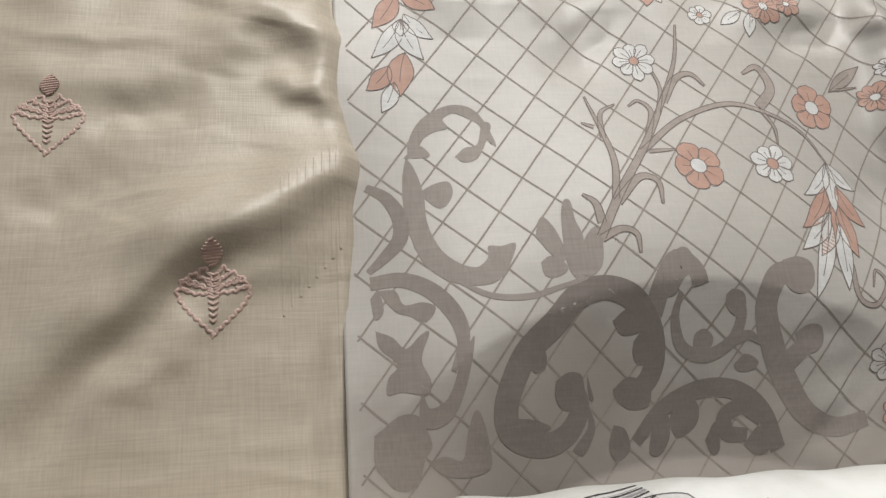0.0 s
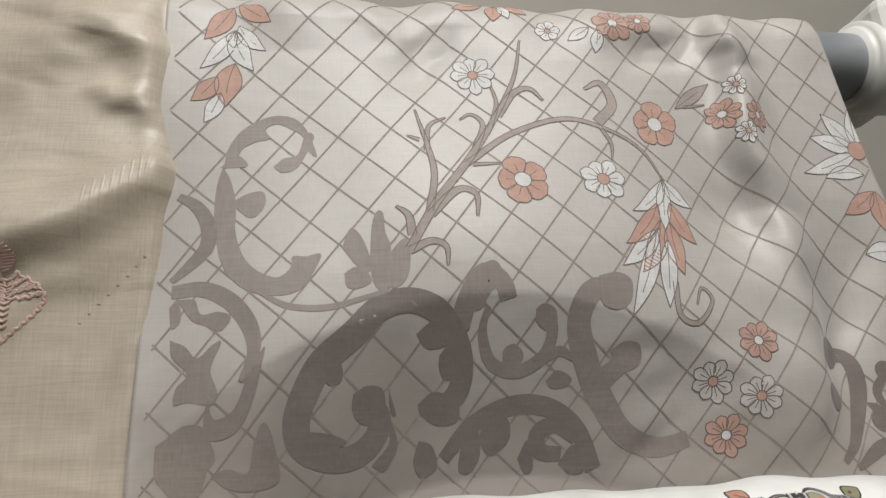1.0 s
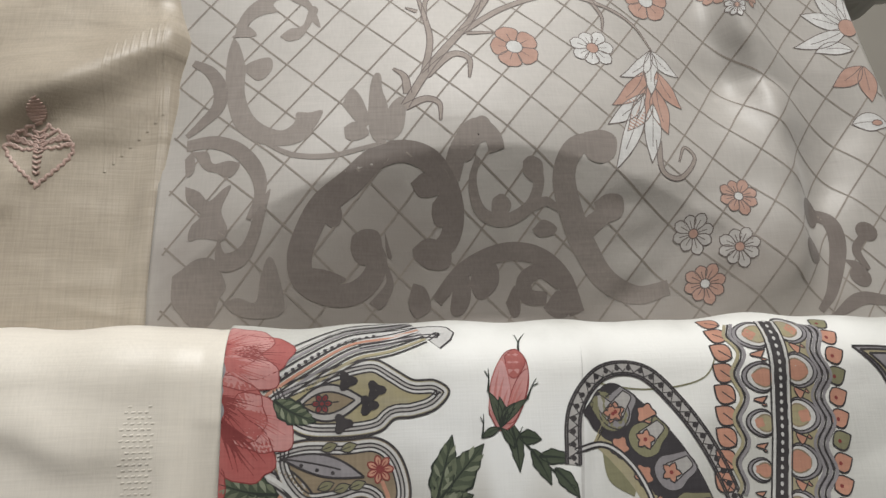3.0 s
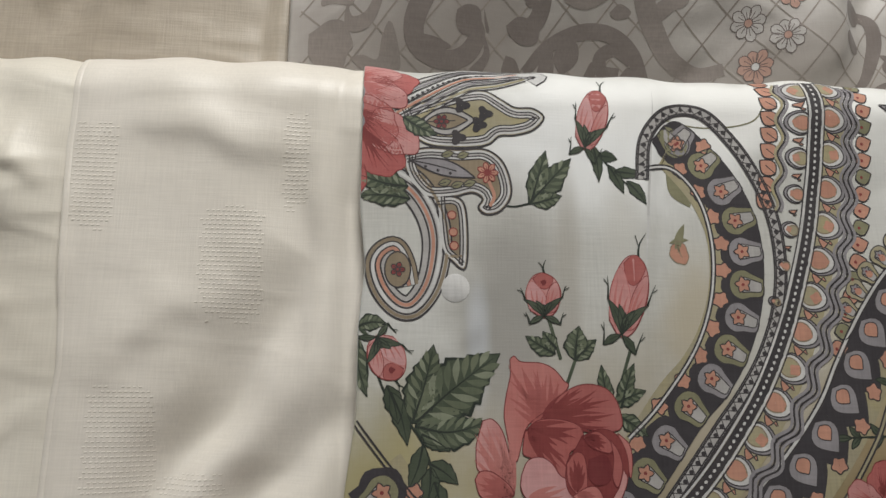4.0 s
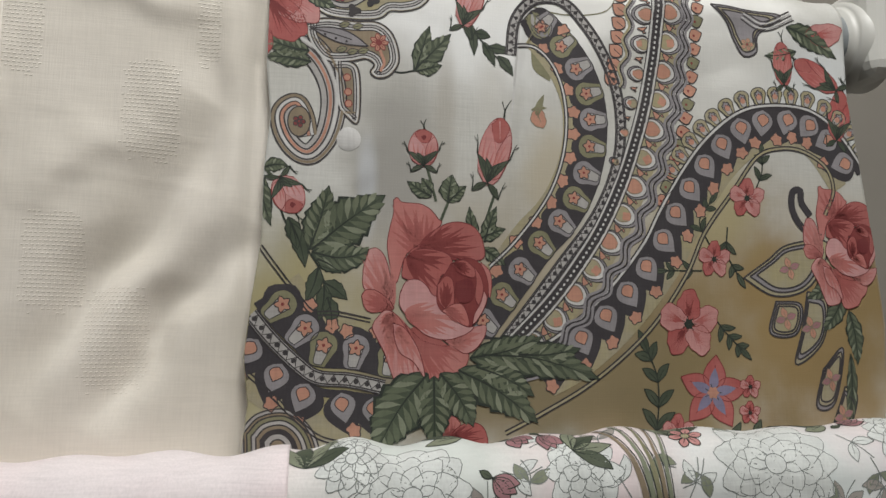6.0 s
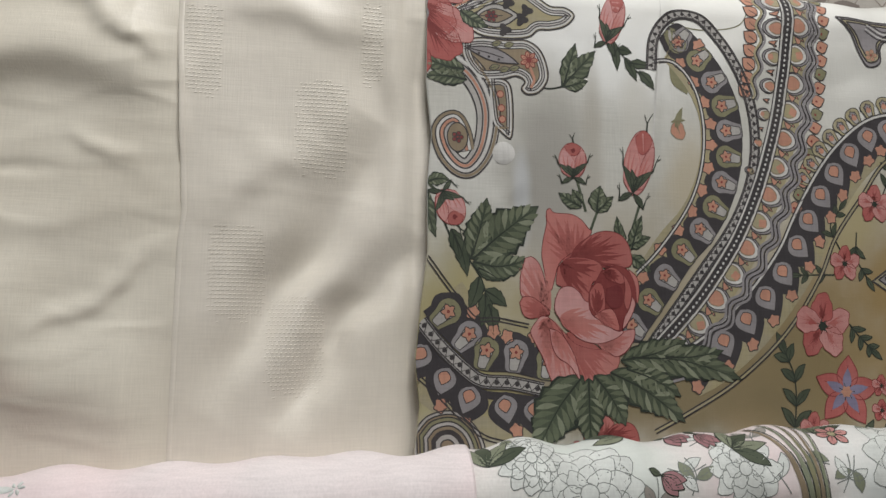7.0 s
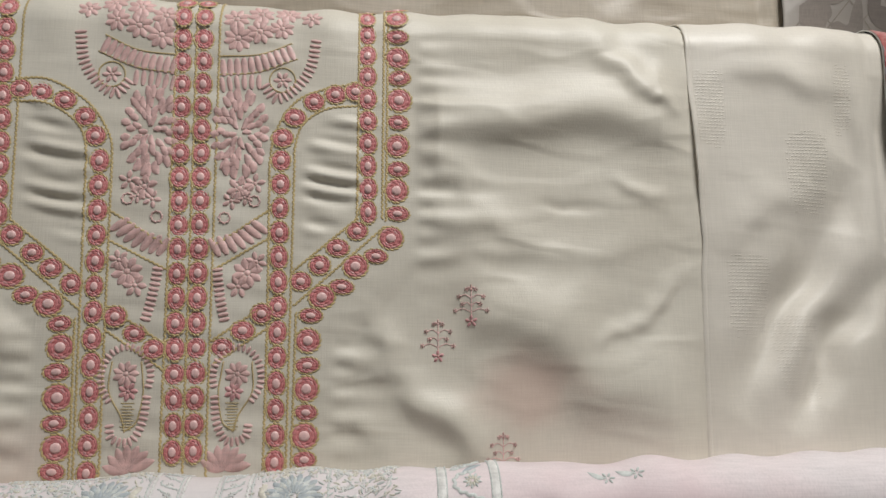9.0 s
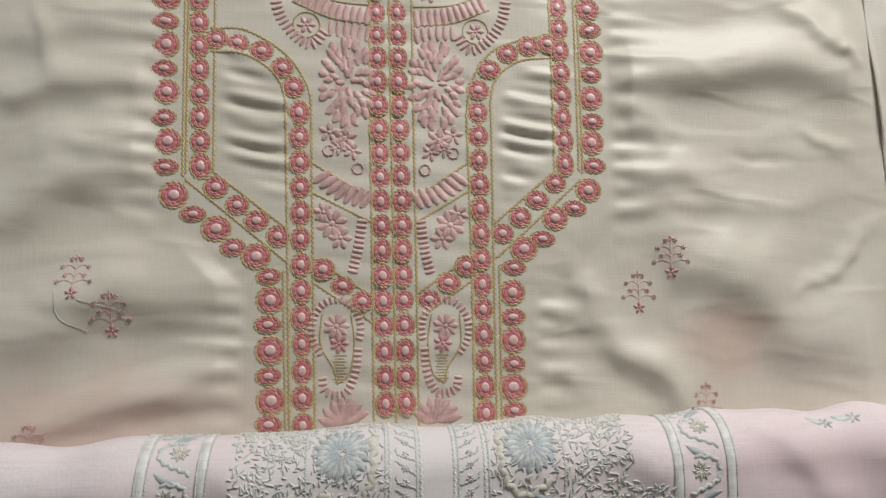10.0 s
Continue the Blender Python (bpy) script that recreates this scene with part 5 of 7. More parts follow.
def bud(c, k, rot=1.57, open_=True, mat=None, stem=None):
    """A rosebud of overlapping petals in a cup of sepals, with bristly whiskers."""
    pr = Print(CHIFFON)
    at = lambda x, y: (c[0] + k * (x * math.sin(rot) + y * math.cos(rot)), c[1] + k * (y * math.sin(rot) - x * math.cos(rot)))
    if stem:
        pr.strip(stem, 0.0024, GREEN, 6, 2)
    wide = 1.0 if open_ else 0.78
    tall = 1.0 if open_ else 1.35
    P = lambda pts: [at(x * wide, y * tall) for x, y in pts]
    back = P([(-0.55, -0.6), (-0.72, 0.1), (-0.45, 0.75), (0.0, 0.95), (0.5, 0.7), (0.74, 0.1), (0.5, -0.65), (0.0, -0.9)])
    pr.area(back, mat or ROSE_L, 8, ROSE_D, 0.0006)
    pr.area(P([(-0.4, 0.72), (-0.15, 0.35), (0.2, 0.3), (0.45, 0.68), (0.2, 0.9), (-0.1, 0.95)]), ROSE_C, 10, ROSE_D, 0.0005)
    if open_:
        pr.area(P([(-0.1, 0.6), (0.0, 0.42), (0.15, 0.5), (0.12, 0.68)]), ROSE_K, 12)
    pr.area(P([(-0.6, -0.5), (-0.7, 0.1), (-0.5, 0.62), (-0.15, 0.35), (0.12, -0.1), (0.1, -0.75)]), mat or ROSE_P, 11, ROSE_M, 0.0005)
    pr.area(P([(0.1, -0.75), (0.12, -0.1), (0.3, 0.35), (0.6, 0.55), (0.7, 0.0), (0.5, -0.6)]), ROSE_L if mat is None else mat, 12, ROSE_D, 0.0005)
    for x0, x1, y1 in ((-0.25, -0.5, 0.4), (-0.15, -0.25, 0.3), (-0.05, 0.0, 0.05), (0.15, 0.3, 0.25), (0.25, 0.5, 0.35), (0.3, 0.6, 0.1)):
        pr.leaf(at(x0 * wide, -0.75 * tall), at(x1 * wide, y1 * tall), 0.09 * k, ROSE_M, None, 13, 0.1, fat=0.7)
    b = at(0, -0.85 * tall)
    for x, y, w in ((-0.75, -0.15, 0.26), (0.78, -0.1, 0.26), (-0.3, -0.2, 0.24), (0.35, -0.25, 0.24), (0.0, -0.35, 0.2), (-0.6, -1.15, 0.22), (0.65, -1.2, 0.22)):
        e = at(x * wide, y * tall)
        pr.leaf(b, e, w * k, GREEN, GREEN_D, 14, 0.14 if x > 0 else -0.14, lw=0.0006)
        if abs(x) > 0.5:
            tip = at(x * wide * 1.25, (y + 0.5) * tall)
            pr.strip([e, at(x * wide * 1.12, (y + 0.3) * tall), tip], lambda t: 0.0012 * (1 - t) + 0.0003, GREEN_D, 14, 1)
            pr.line([at(x * wide * 1.12, (y + 0.3) * tall), at(x * wide * 1.4, (y + 0.42) * tall)], 0.0005, GREEN_D, 14)
    pr.strip([at(0.1, 0.85 * tall), at(0.05, 1.2 * tall), at(0.18, 1.5 * tall)], lambda t: 0.0016 * (1 - t) + 0.0003, GREEN_D, 7, 1)
    pr.line([at(0.05, 1.15 * tall), at(-0.12, 1.4 * tall)], 0.0006, GREEN_D, 7)
    return pr.done("rosebud_motif", "pink printed rosebud with green sepals")


# leaves first, then the flowers over them
pr = Sprig(CHIFFON)
rose_leaf(pr, (0.6745, 0.7514), (0.7295, 0.7957), 0.040, 0.04, teeth=7)
rose_leaf(pr, (0.6727, 0.7513), (0.6861, 0.8009), 0.026, -0.05, teeth=6)
rose_leaf(pr, (0.6745, 0.7496), (0.7221, 0.7532), 0.024, -0.22, teeth=6)
pr.line([(0.6472, 0.7902), (0.6578, 0.7655), (0.6727, 0.7495), (0.6828, 0.7322), (0.6930, 0.6972)], 0.0016, GREEN_D, 4)
for a, b in (((0.6788, 0.7448), (0.6971, 0.7343)), ((0.6799, 0.7381), (0.6710, 0.7113)), ((0.6839, 0.7271), (0.7022, 0.7143)), ((0.6848, 0.7250), (0.6812, 0.6983)), ((0.6873, 0.7161), (0.6912, 0.6919)), ((0.6589, 0.7707), (0.6701, 0.7378)), ((0.6565, 0.7750), (0.6640, 0.7509))):
    rose_leaf(pr, a, b, 0.013, 0.1, pale=False, teeth=4)
pr.done("rose_leaf_motif", "dark green printed rose leaves")
pr = Sprig(CHIFFON)
for a, b, w, bd in (((0.7643, 0.6596), (0.7243, 0.5979), 0.042, -0.1), ((0.7690, 0.6574), (0.7701, 0.6039), 0.030, 0.0), ((0.7737, 0.6596), (0.8005, 0.6192), 0.030, 0.1), ((0.7879, 0.6620), (0.8515, 0.6212), 0.034, 0.1),
                    ((0.8069, 0.6736), (0.9017, 0.6550), 0.032, 0.12), ((0.7973, 0.6712), (0.8559, 0.6881), 0.026, -0.1), ((0.8022, 0.6644), (0.8488, 0.6418), 0.026, 0.1), ((0.8362, 0.6739), (0.8863, 0.6793), 0.022, -0.1)):
    rose_leaf(pr, a, b, w, bd, 30, teeth=6)
pr.done("rose_leaf_motif", "dark green printed rose leaves")
pr = Sprig(CHIFFON)
for a, b, w in (((0.8032, 0.7635), (0.8252, 0.7725), 0.012), ((0.8058, 0.7566), (0.8256, 0.7434), 0.012), ((0.8008, 0.7611), (0.7955, 0.7889), 0.011), ((0.8081, 0.7614), (0.8176, 0.7901), 0.012), ((0.7785, 0.7918), (0.7815, 0.8140), 0.017), ((0.7785, 0.7918), (0.7928, 0.8052), 0.012), ((0.7655, 0.7957), (0.7462, 0.8072), 0.012), ((0.7664, 0.7991), (0.7575, 0.8102), 0.010)):
    rose_leaf(pr, a, b, w, 0.05, 5, teeth=3)
for a, b in (((0.7612, 0.8198), (0.7689, 0.7922)), ((0.7785, 0.7918), (0.7716, 0.7737)), ((0.8174, 0.8043), (0.8032, 0.7612))):
    pr.strip([a, b], 0.0022, GREEN, 4, 2)
pr.done("rose_leaf_motif", "small green printed leaves")
big_rose("rose_motif", "large coral red printed rose", 1.0, (0.784, 0.727))
bud((0.7582, 0.8336), 0.0160, 1.6)
bud((0.8154, 0.8336), 0.0225, 1.35, False, ROSE_L)
bud((0.6559, 0.7929), 0.0165, -1.1, True, None, [(0.6376, 0.8120), (0.6467, 0.8027), (0.6522, 0.7972)])
bud((0.7949, 0.9574), 0.019, 1.3, False)
bud((1.0761, 0.9270), 0.016, 1.6, False, ROSE)
pr = Sprig(CHIFFON)
rose_leaf(pr, (0.7495, 0.8956), (0.7792, 0.9284), 0.020, 0.0, teeth=4)
rose_leaf(pr, (0.7513, 0.8969), (0.7618, 0.9337), 0.015, 0.0, teeth=4)
rose_leaf(pr, (0.7525, 0.8957), (0.7721, 0.9018), 0.013, 0.0, teeth=3)
pr.line([(0.7290, 0.8952), (0.7396, 0.8937), (0.7504, 0.8961)], 0.0013, GREEN_D, 4)
pr.line([(0.7927, 0.9421), (0.8033, 0.9268), (0.8183, 0.9117), (0.8300, 0.9018)], 0.0013, GREEN_D, 4)
for a, b in (((0.7948, 0.9391), (0.7985, 0.9125)), ((0.7990, 0.9312), (0.8122, 0.9293)), ((0.8055, 0.9247), (0.8159, 0.9050)), ((0.8098, 0.9203), (0.8296, 0.9177)), ((0.8184, 0.9139), (0.8307, 0.8974))):
    rose_leaf(pr, a, b, 0.009, 0.08, pale=False, teeth=3)
rose_leaf(pr, (0.6376, 0.8120), (0.6552, 0.8140), 0.012, 0.2, teeth=3)
rose_leaf(pr, (0.6356, 0.8074), (0.6444, 0.7678), 0.014, -0.1, teeth=3)
pr.done("leaf_sprig_motif", "green printed leaf sprigs")

# pink lily at the upper corner
pr = Print(CHIFFON)
for c, r, rot, asp, m in (((0.6408, 0.9878), 0.021, 0.4, 0.75, ROSE_L), ((0.6549, 0.9828), 0.019, 0.0, 0.75, ROSE), ((0.6461, 0.9737), 0.021, -0.3, 0.6, ROSE_L), ((0.6410, 0.9521), 0.022, -0.5, 0.7, ROSE), ((0.6565, 0.9429), 0.020, -0.6, 0.7, ROSE_L), ((0.6462, 0.9326), 0.024, -0.9, 0.6, ROSE), ((0.6335, 0.9105), 0.013, 1.4, 0.5, ROSE)):
    petal(pr, c, r, rot, asp, m, 14 + int(r * 100), ROSE_D, 6, 0.08, r * 999)
for c in ((0.6322, 0.9721), (0.6316, 0.9613), (0.6324, 0.9505)):
    pr.blob(c, 0.006, LILAC, 20, n=14, rings=1)
pr.done("lily_motif", "coral printed lily petals")


# paisley ornaments: nested outlines
def nested(name, pts, fills, gaps, label, w=0.0016):
    """A closed shape drawn as nested outlines: outer line, coloured bands, inner line."""
    pr = Print(CHIFFON)
    c = spline(list(pts) + [pts[0]], 0.0025)
    mid = c.mean(0)
    for k, (g, f) in enumerate(zip(gaps, fills)):
        q = mid + (c - mid) * g
        ring = np.vstack([mid + (q - mid) * t for t in np.linspace(0.02, 1, 14)])
        uvh = np.c_[ring, np.full(len(ring), 0.0002 + (5 + 2 * k) * 0.00002)]
        pr._grid(uvh, 14, len(q), f)
        pr.line(q, w, BLACK, 6 + 2 * k, raw=True)
    return pr, mid, c


def echo(edge, bands, layer=6, gap=0.0021):
    """A closed ornament whose outline is echoed inwards, band by band."""
    pr = Print(CHIFFON)
    pr.area(edge, bands[0], layer, BLACK, 0.0013)
    c = spline(list(edge) + [edge[0]], 0.002)
    turn = 1 if np.sum(c[:-1, 0] * c[1:, 1] - c[1:, 0] * c[:-1, 1]) > 0 else -1
    for k, m in enumerate(bands[1:], 1):
        inner = shifted(c, turn * gap * k)
        pr.strip(inner, gap * 0.95, m, layer + 2, 1, raw=True)
        pr.line(shifted(c, turn * gap * (k + 0.5)), 0.0009, BLACK, layer + 3, raw=True)
    return pr


SPIRAL = [(0.6572, 0.9156), (0.6728, 0.9049), (0.6835, 0.8885), (0.6879, 0.8703), (0.6859, 0.8494), (0.6803, 0.8344), (0.6710, 0.8247), (0.6611, 0.8267), (0.6516, 0.8378), (0.6474, 0.8522), (0.6516, 0.8617), (0.6605, 0.8651), (0.6674, 0.8550), (0.6712, 0.8393)]
pr = Print(CHIFFON)
pr.strip(SPIRAL, lambda t: 0.0235 * (1 - 0.55 * t), PALE, 6, 4)
sp0 = spline(SPIRAL)
for k, m in enumerate((BLACK, BROWN, BLACK, WHITE_INK, BLACK, SALMON, BLACK, PALE, BLACK)):
    off = np.linspace(1, 0.45, len(sp0))[:, None] * (0.0115 - 0.0029 * k)
    pr.strip(sp0 + normals2(sp0) * off, 0.0012 if k % 2 == 0 else 0.0022, m, 7 + k % 2, 1, raw=True)
pr.blob((0.6621, 0.8496), 0.0085, BROWN, 12, asp=1.4, n=20, line=BLACK, lw=0.001)
pr.flower((0.6621, 0.8496), 0.005, 5, ROSE_D, BLACK, ROSE_D, 15)
pr.done("paisley_motif", "paisley in black, grey and brown outlines")
pr = echo([(0.6606, 0.9597), (0.6744, 0.9659), (0.6913, 0.9712), (0.7105, 0.9760), (0.7213, 0.9762), (0.7320, 0.9699), (0.7414, 0.9644), (0.7534, 0.9637), (0.7611, 0.9572), (0.7534, 0.9481), (0.7407, 0.9442), (0.7304, 0.9434), (0.7237, 0.9378), (0.7144, 0.9353), (0.6983, 0.9345), (0.6806, 0.9362), (0.6677, 0.9454)], (YELLOW, WHITE_INK, PALE, WHITE_INK))
pr.leaf((0.6760, 0.9522), (0.7141, 0.9546), 0.020, PALE, BLACK, 12, fat=0.9, lw=0.0012)
pr.leaf((0.6794, 0.9524), (0.7086, 0.9543), 0.012, BROWN, BLACK, 15, fat=0.9, lw=0.001)
pr.flower((0.6904, 0.9529), 0.0055, 6, ROSE_D, BLACK, ROSE_D, 18)
for q in ((0.7200, 0.9593), (0.7158, 0.9512), (0.7016, 0.9417), (0.7041, 0.9648)):
    pr.blob(q, lambda a: 0.0048 * (1 + 0.3 * math.cos(3 * a)), BLACK, 16, n=18)
rose_leaf(pr, (0.6641, 0.9555), (0.6876, 0.9433), 0.014, -0.1, 20, teeth=4)
pr.done("paisley_motif", "ochre pointed paisley with black outlines")
pr = echo([(0.6656, 0.9302), (0.6815, 0.9337), (0.7026, 0.9330), (0.7195, 0.9337), (0.7306, 0.9270), (0.7366, 0.9145), (0.7376, 0.9010), (0.7305, 0.8905), (0.7209, 0.8880), (0.7154, 0.8926), (0.7183, 0.8987), (0.7115, 0.9028), (0.6989, 0.8998), (0.6822, 0.8991), (0.6720, 0.9072), (0.6659, 0.9190)], (BROWN, WHITE_INK, PALE, WHITE_INK))
pr.leaf((0.6691, 0.9243), (0.7134, 0.9133), 0.011, LILAC, BLACK, 14, 0.06, lw=0.0012)
for q in ((0.6797, 0.9205), (0.6881, 0.9179), (0.6965, 0.9161)):
    pr.blob(q, 0.0011, BLACK, 18, n=8, rings=1)
for q in ((0.6883, 0.9080), (0.6967, 0.9066), (0.7051, 0.9078), (0.6900, 0.9280), (0.7005, 0.9276)):
    pr.leaf(q, (q[0] + 0.009, q[1] + 0.003), 0.005, OLIVE, BLACK, 14, lw=0.0006)
pr.flower((0.7218, 0.9171), 0.0075, 7, SALMON, ROSE_D, ROSE_D, 16)
pr.strip([(0.7227, 0.9110), (0.7262, 0.9011), (0.7234, 0.8937)], 0.0022, SALMON, 15, 1)
pr.done("paisley_motif", "brown paisley with a small printed flower")
pr = echo([(0.6874, 0.8995), (0.6998, 0.8999), (0.7067, 0.8924), (0.7085, 0.8669), (0.7063, 0.8505), (0.6972, 0.8565), (0.6912, 0.8636), (0.6886, 0.8819)], (BROWN, WHITE_INK, PALE))
for q in ((0.6977, 0.8872), (0.6987, 0.8756), (0.6993, 0.8664)):
    pr.blob(q, 0.0028, SALMON, 14, n=12, rings=1, line=ROSE_D)
pr.done("paisley_motif", "small pendant paisley in grey and brown")
pr = Print(CHIFFON)
for k in range(13):
    d = -0.0025 * k
    m = (BLACK, WHITE_INK, BLACK, LILAC, BLACK, WHITE_INK, BLACK, SALMON, BLACK, LILAC, BLACK, YELLOW, BLACK)[k]
    pr.line(shifted(spline([(0.6566, 0.9626), (0.6777, 0.9769), (0.7029, 0.9914), (0.7248, 0.9968), (0.7434, 1.0042)]), 0.012 + d), 0.0012 if k % 2 == 0 else 0.0018, m, 9, raw=True)
for c0, a in spots_along(spline([(0.6671, 0.9679), (0.6920, 0.9841), (0.7211, 0.9942)]), 0.0042):
    pr.blob(c0, 0.0012, BLACK, 12, n=8, rings=1)
pr.strip([(0.7101, 0.9894), (0.7283, 0.9929), (0.7467, 0.9965), (0.7605, 0.9937), (0.7535, 0.9861)], 0.011, WHITE_INK, 10, 2)
for s in (-0.0055, -0.003, 0.0055):
    pr.line(shifted(spline([(0.7101, 0.9894), (0.7283, 0.9929), (0.7467, 0.9965), (0.7605, 0.9937), (0.7535, 0.9861)]), s), 0.001, BLACK, 12, raw=True)
rose_leaf(pr, (0.6682, 0.9061), (0.6345, 0.9139), 0.020, 0.1, 12, teeth=4)
rose_leaf(pr, (0.6698, 0.8975), (0.6346, 0.8986), 0.016, -0.1, 12, teeth=4)
pr.done("striped_ornament", "black, white and lilac curved stripes")


# the patterned borders
def star(pr, c, r, layer, rot=0.3):
    """A small lopsided five-sided bloom."""
    pr.blob(c, lambda a: r * (1.1 + 0.17 * math.cos(5 * a) + 0.08 * math.sin(2 * a + rot)), SALMON, layer, rot, n=25, rings=1, line=BLACK, lw=0.0009)


def arch(pr, c, a, ln, w, layer, body, heart):
    """A keyhole arch that stands on a band and points away from it along a, with a small bloom in it."""
    def loop(k, foot):
        at = lambda x, y: (c[0] + x * math.cos(a) - y * math.sin(a), c[1] + x * math.sin(a) + y * math.cos(a))
        h = w / 2 * k
        top = ln * (0.5 + 0.5 * k)
        return [at(foot, -h * 0.55), at(ln * 0.35, -h * 0.8), at(ln * 0.62, -h), at(top * 0.9, -h * 0.7), at(top, 0), at(top * 0.9, h * 0.7), at(ln * 0.62, h), at(ln * 0.35, h * 0.8), at(foot, h * 0.55)]
    pr.area(loop(1.0, 0.0), body, layer, BLACK, 0.0008)
    pr.area(loop(0.52, ln * 0.05), PALE, layer + 2, BLACK, 0.0007)
    p = polar(c, ln * 0.60, a)
    pr.blob(p, lambda t: ln * 0.20 * (1 + 0.25 * math.cos(5 * t)), heart, layer + 4, a, n=20, rings=1, line=BLACK, lw=0.0009)
    pr.blob(p, ln * 0.05, ROSE_D, layer + 6, n=8, rings=1)


def scallops(name, pts, side, width, gap, label, spikes=False, ground=None, ground_w=0.0):
    """A dark border of scallops or spikes, with arches set in it. side: +1 or -1, the side of the curve on which they stand."""
    pr = Print(CHIFFON)
    c = spline(pts, 0.002)
    if ground:
        pr.strip(shifted(c, side * (width + ground_w / 2)), ground_w + width * 0.3, ground, 2, 4, raw=True)
    pr.strip(shifted(c, side * width * (0.12 if spikes else 0.36)), width * (0.28 if spikes else 0.74), DARK, 4, 4, raw=True)
    for i, (p, a) in enumerate(spots_along(c, gap, gap * 0.5)):
        out = a + side * math.pi / 2
        if spikes:
            pr.leaf(polar(p, -0.001, out), polar(p, width * 1.5, out - side * 0.3), gap * 1.3, DARK, None, 4, fat=0.75, cross=4)
            pr.leaf(polar(p, 0.001, out), polar(p, width * 1.08, out - side * 0.25), gap * 0.78, LILAC, BLACK, 6, fat=0.75, vein=False)
            pr.leaf(polar(p, width * 0.2, out), polar(p, width * 0.7, out - side * 0.2), gap * 0.42, SALMON, BLACK, 8, fat=0.8, vein=False)
        else:
            pr.blob(polar(p, width * 0.62, out), lambda t: gap * 0.60 * (1 + 0.05 * math.sin(5 * t)), DARK, 4, out, 1.0, n=20)
            arch(pr, polar(p, width * 0.02, out), out, width * 1.0, gap * 0.80, 6, LILAC if i % 2 else OLIVE, SALMON)
        if ground:
            star(pr, polar(polar(p, width + ground_w * 0.55, out), gap * 0.5, a), 0.0048, 6, i)
    pr.done(name, label)




def zigzag(pr, c, w, gap, layer):
    """A pale ribbon edged with lines and filled with zigzag teeth."""
    pr.strip(c, w, PALE, layer, 2, raw=True)
    for s in (-0.5, -0.36, 0.5, 0.36):
        pr.line(shifted(c, s * w), 0.0011, BLACK, layer + 2, raw=True)
    z = [polar(p, (0.30 if i % 2 else -0.30) * w, a + math.pi / 2) for i, (p, a) in enumerate(spots_along(c, gap))]
    pr.line(np.repeat(np.array(z), 1, 0), 0.0011, BLACK, layer + 3, raw=True)
    for i, (p, a) in enumerate(spots_along(c, gap * 2, gap)):
        pr.leaf(polar(p, 0.22 * w, a + math.pi / 2), polar(p, -0.22 * w, a + math.pi / 2), gap * 0.9, BLACK, None, layer + 3, fat=1.3)


INNER = [(0.8308, 0.9212), (0.8483, 0.9240), (0.8624, 0.9132), (0.8717, 0.8940), (0.8756, 0.8680), (0.8734, 0.8400), (0.8658, 0.8141), (0.8534, 0.7911), (0.8310, 0.7622), (0.8116, 0.7431)]
ZIG = [(0.8287, 0.9152), (0.8331, 0.9461), (0.8511, 0.9658), (0.8747, 0.9665), (0.8947, 0.9466), (0.9107, 0.9197), (0.9209, 0.8903), (0.9239, 0.8583), (0.9195, 0.8276), (0.9084, 0.7989), (0.8936, 0.7744), (0.8743, 0.7493), (0.8496, 0.7163), (0.8224, 0.6812)]
DARKLINE = [(0.8361, 0.9429), (0.8538, 0.9594), (0.8695, 0.9521), (0.8902, 0.9291), (0.9029, 0.9068), (0.9105, 0.8823), (0.9119, 0.8528), (0.9071, 0.8232), (0.8962, 0.7947), (0.8806, 0.7703), (0.8626, 0.7509), (0.8409, 0.7207), (0.8142, 0.6848)]
scallops("scalloped_border", DARKLINE, -1, 0.0235, 0.0255, "dark scalloped border with salmon stars", ground=YELLOW, ground_w=0.011)
pr = Print(CHIFFON)
for d in (0.0, 0.0026):
    pr.line(shifted(spline(INNER), d), 0.0012, BLACK, 9, raw=True)
pr.line(shifted(spline(INNER), 0.0013), 0.0014, WHITE_INK, 8, raw=True)
zigzag(pr, spline(ZIG), 0.0085, 0.0036, 9)
pr.done("zigzag_border", "pale ribbon border with black zigzag")
SPINE = [(0.9595, 0.9960), (0.9588, 0.9755), (0.9536, 0.9251), (0.9459, 0.8844), (0.9361, 0.8491), (0.9237, 0.8141), (0.9073, 0.7796), (0.8890, 0.7506), (0.8641, 0.7174), (0.8335, 0.6849), (0.8189, 0.6712)]
pr = Print(CHIFFON)
sp = spline(SPINE)
pr.strip(shifted(sp, 0.0135), 0.018, YELLOW, 6, 3, raw=True)
def shell(pr, p, a, r, i, side):
    """A rounded shell beside the stripe: pale rings, a salmon heart, and a small bud before the next one."""
    out = a + side * math.pi / 2
    for k, (q, m, ln) in enumerate(((1.0, LILAC, BLACK), (0.86, WHITE_INK, BLACK), (0.62, SALMON if i % 2 else YELLOW, BROWN))):
        pr.blob(polar(p, -0.0012 * k, out), lambda t: r * q * (1 + 0.05 * math.cos(3 * t)), m, 8 + 2 * k, out, 0.92, n=22, line=ln, lw=0.0009)
    pr.blob(polar(p, r * 0.1, out), lambda t: r * 0.34 * (1 + 0.18 * math.cos(4 * t + i)), SALMON, 14, out, n=16, rings=1)
    c = polar(polar(p, 0.0132, a), -0.001, out)
    pr.area([polar(c, r * 0.45, a + 2.2), polar(c, r * 0.55, out), polar(c, r * 0.45, a - 2.2 + (0 if side > 0 else math.pi)), polar(c, r * 0.3, a)], SALMON, 10, BLACK, 0.0008)


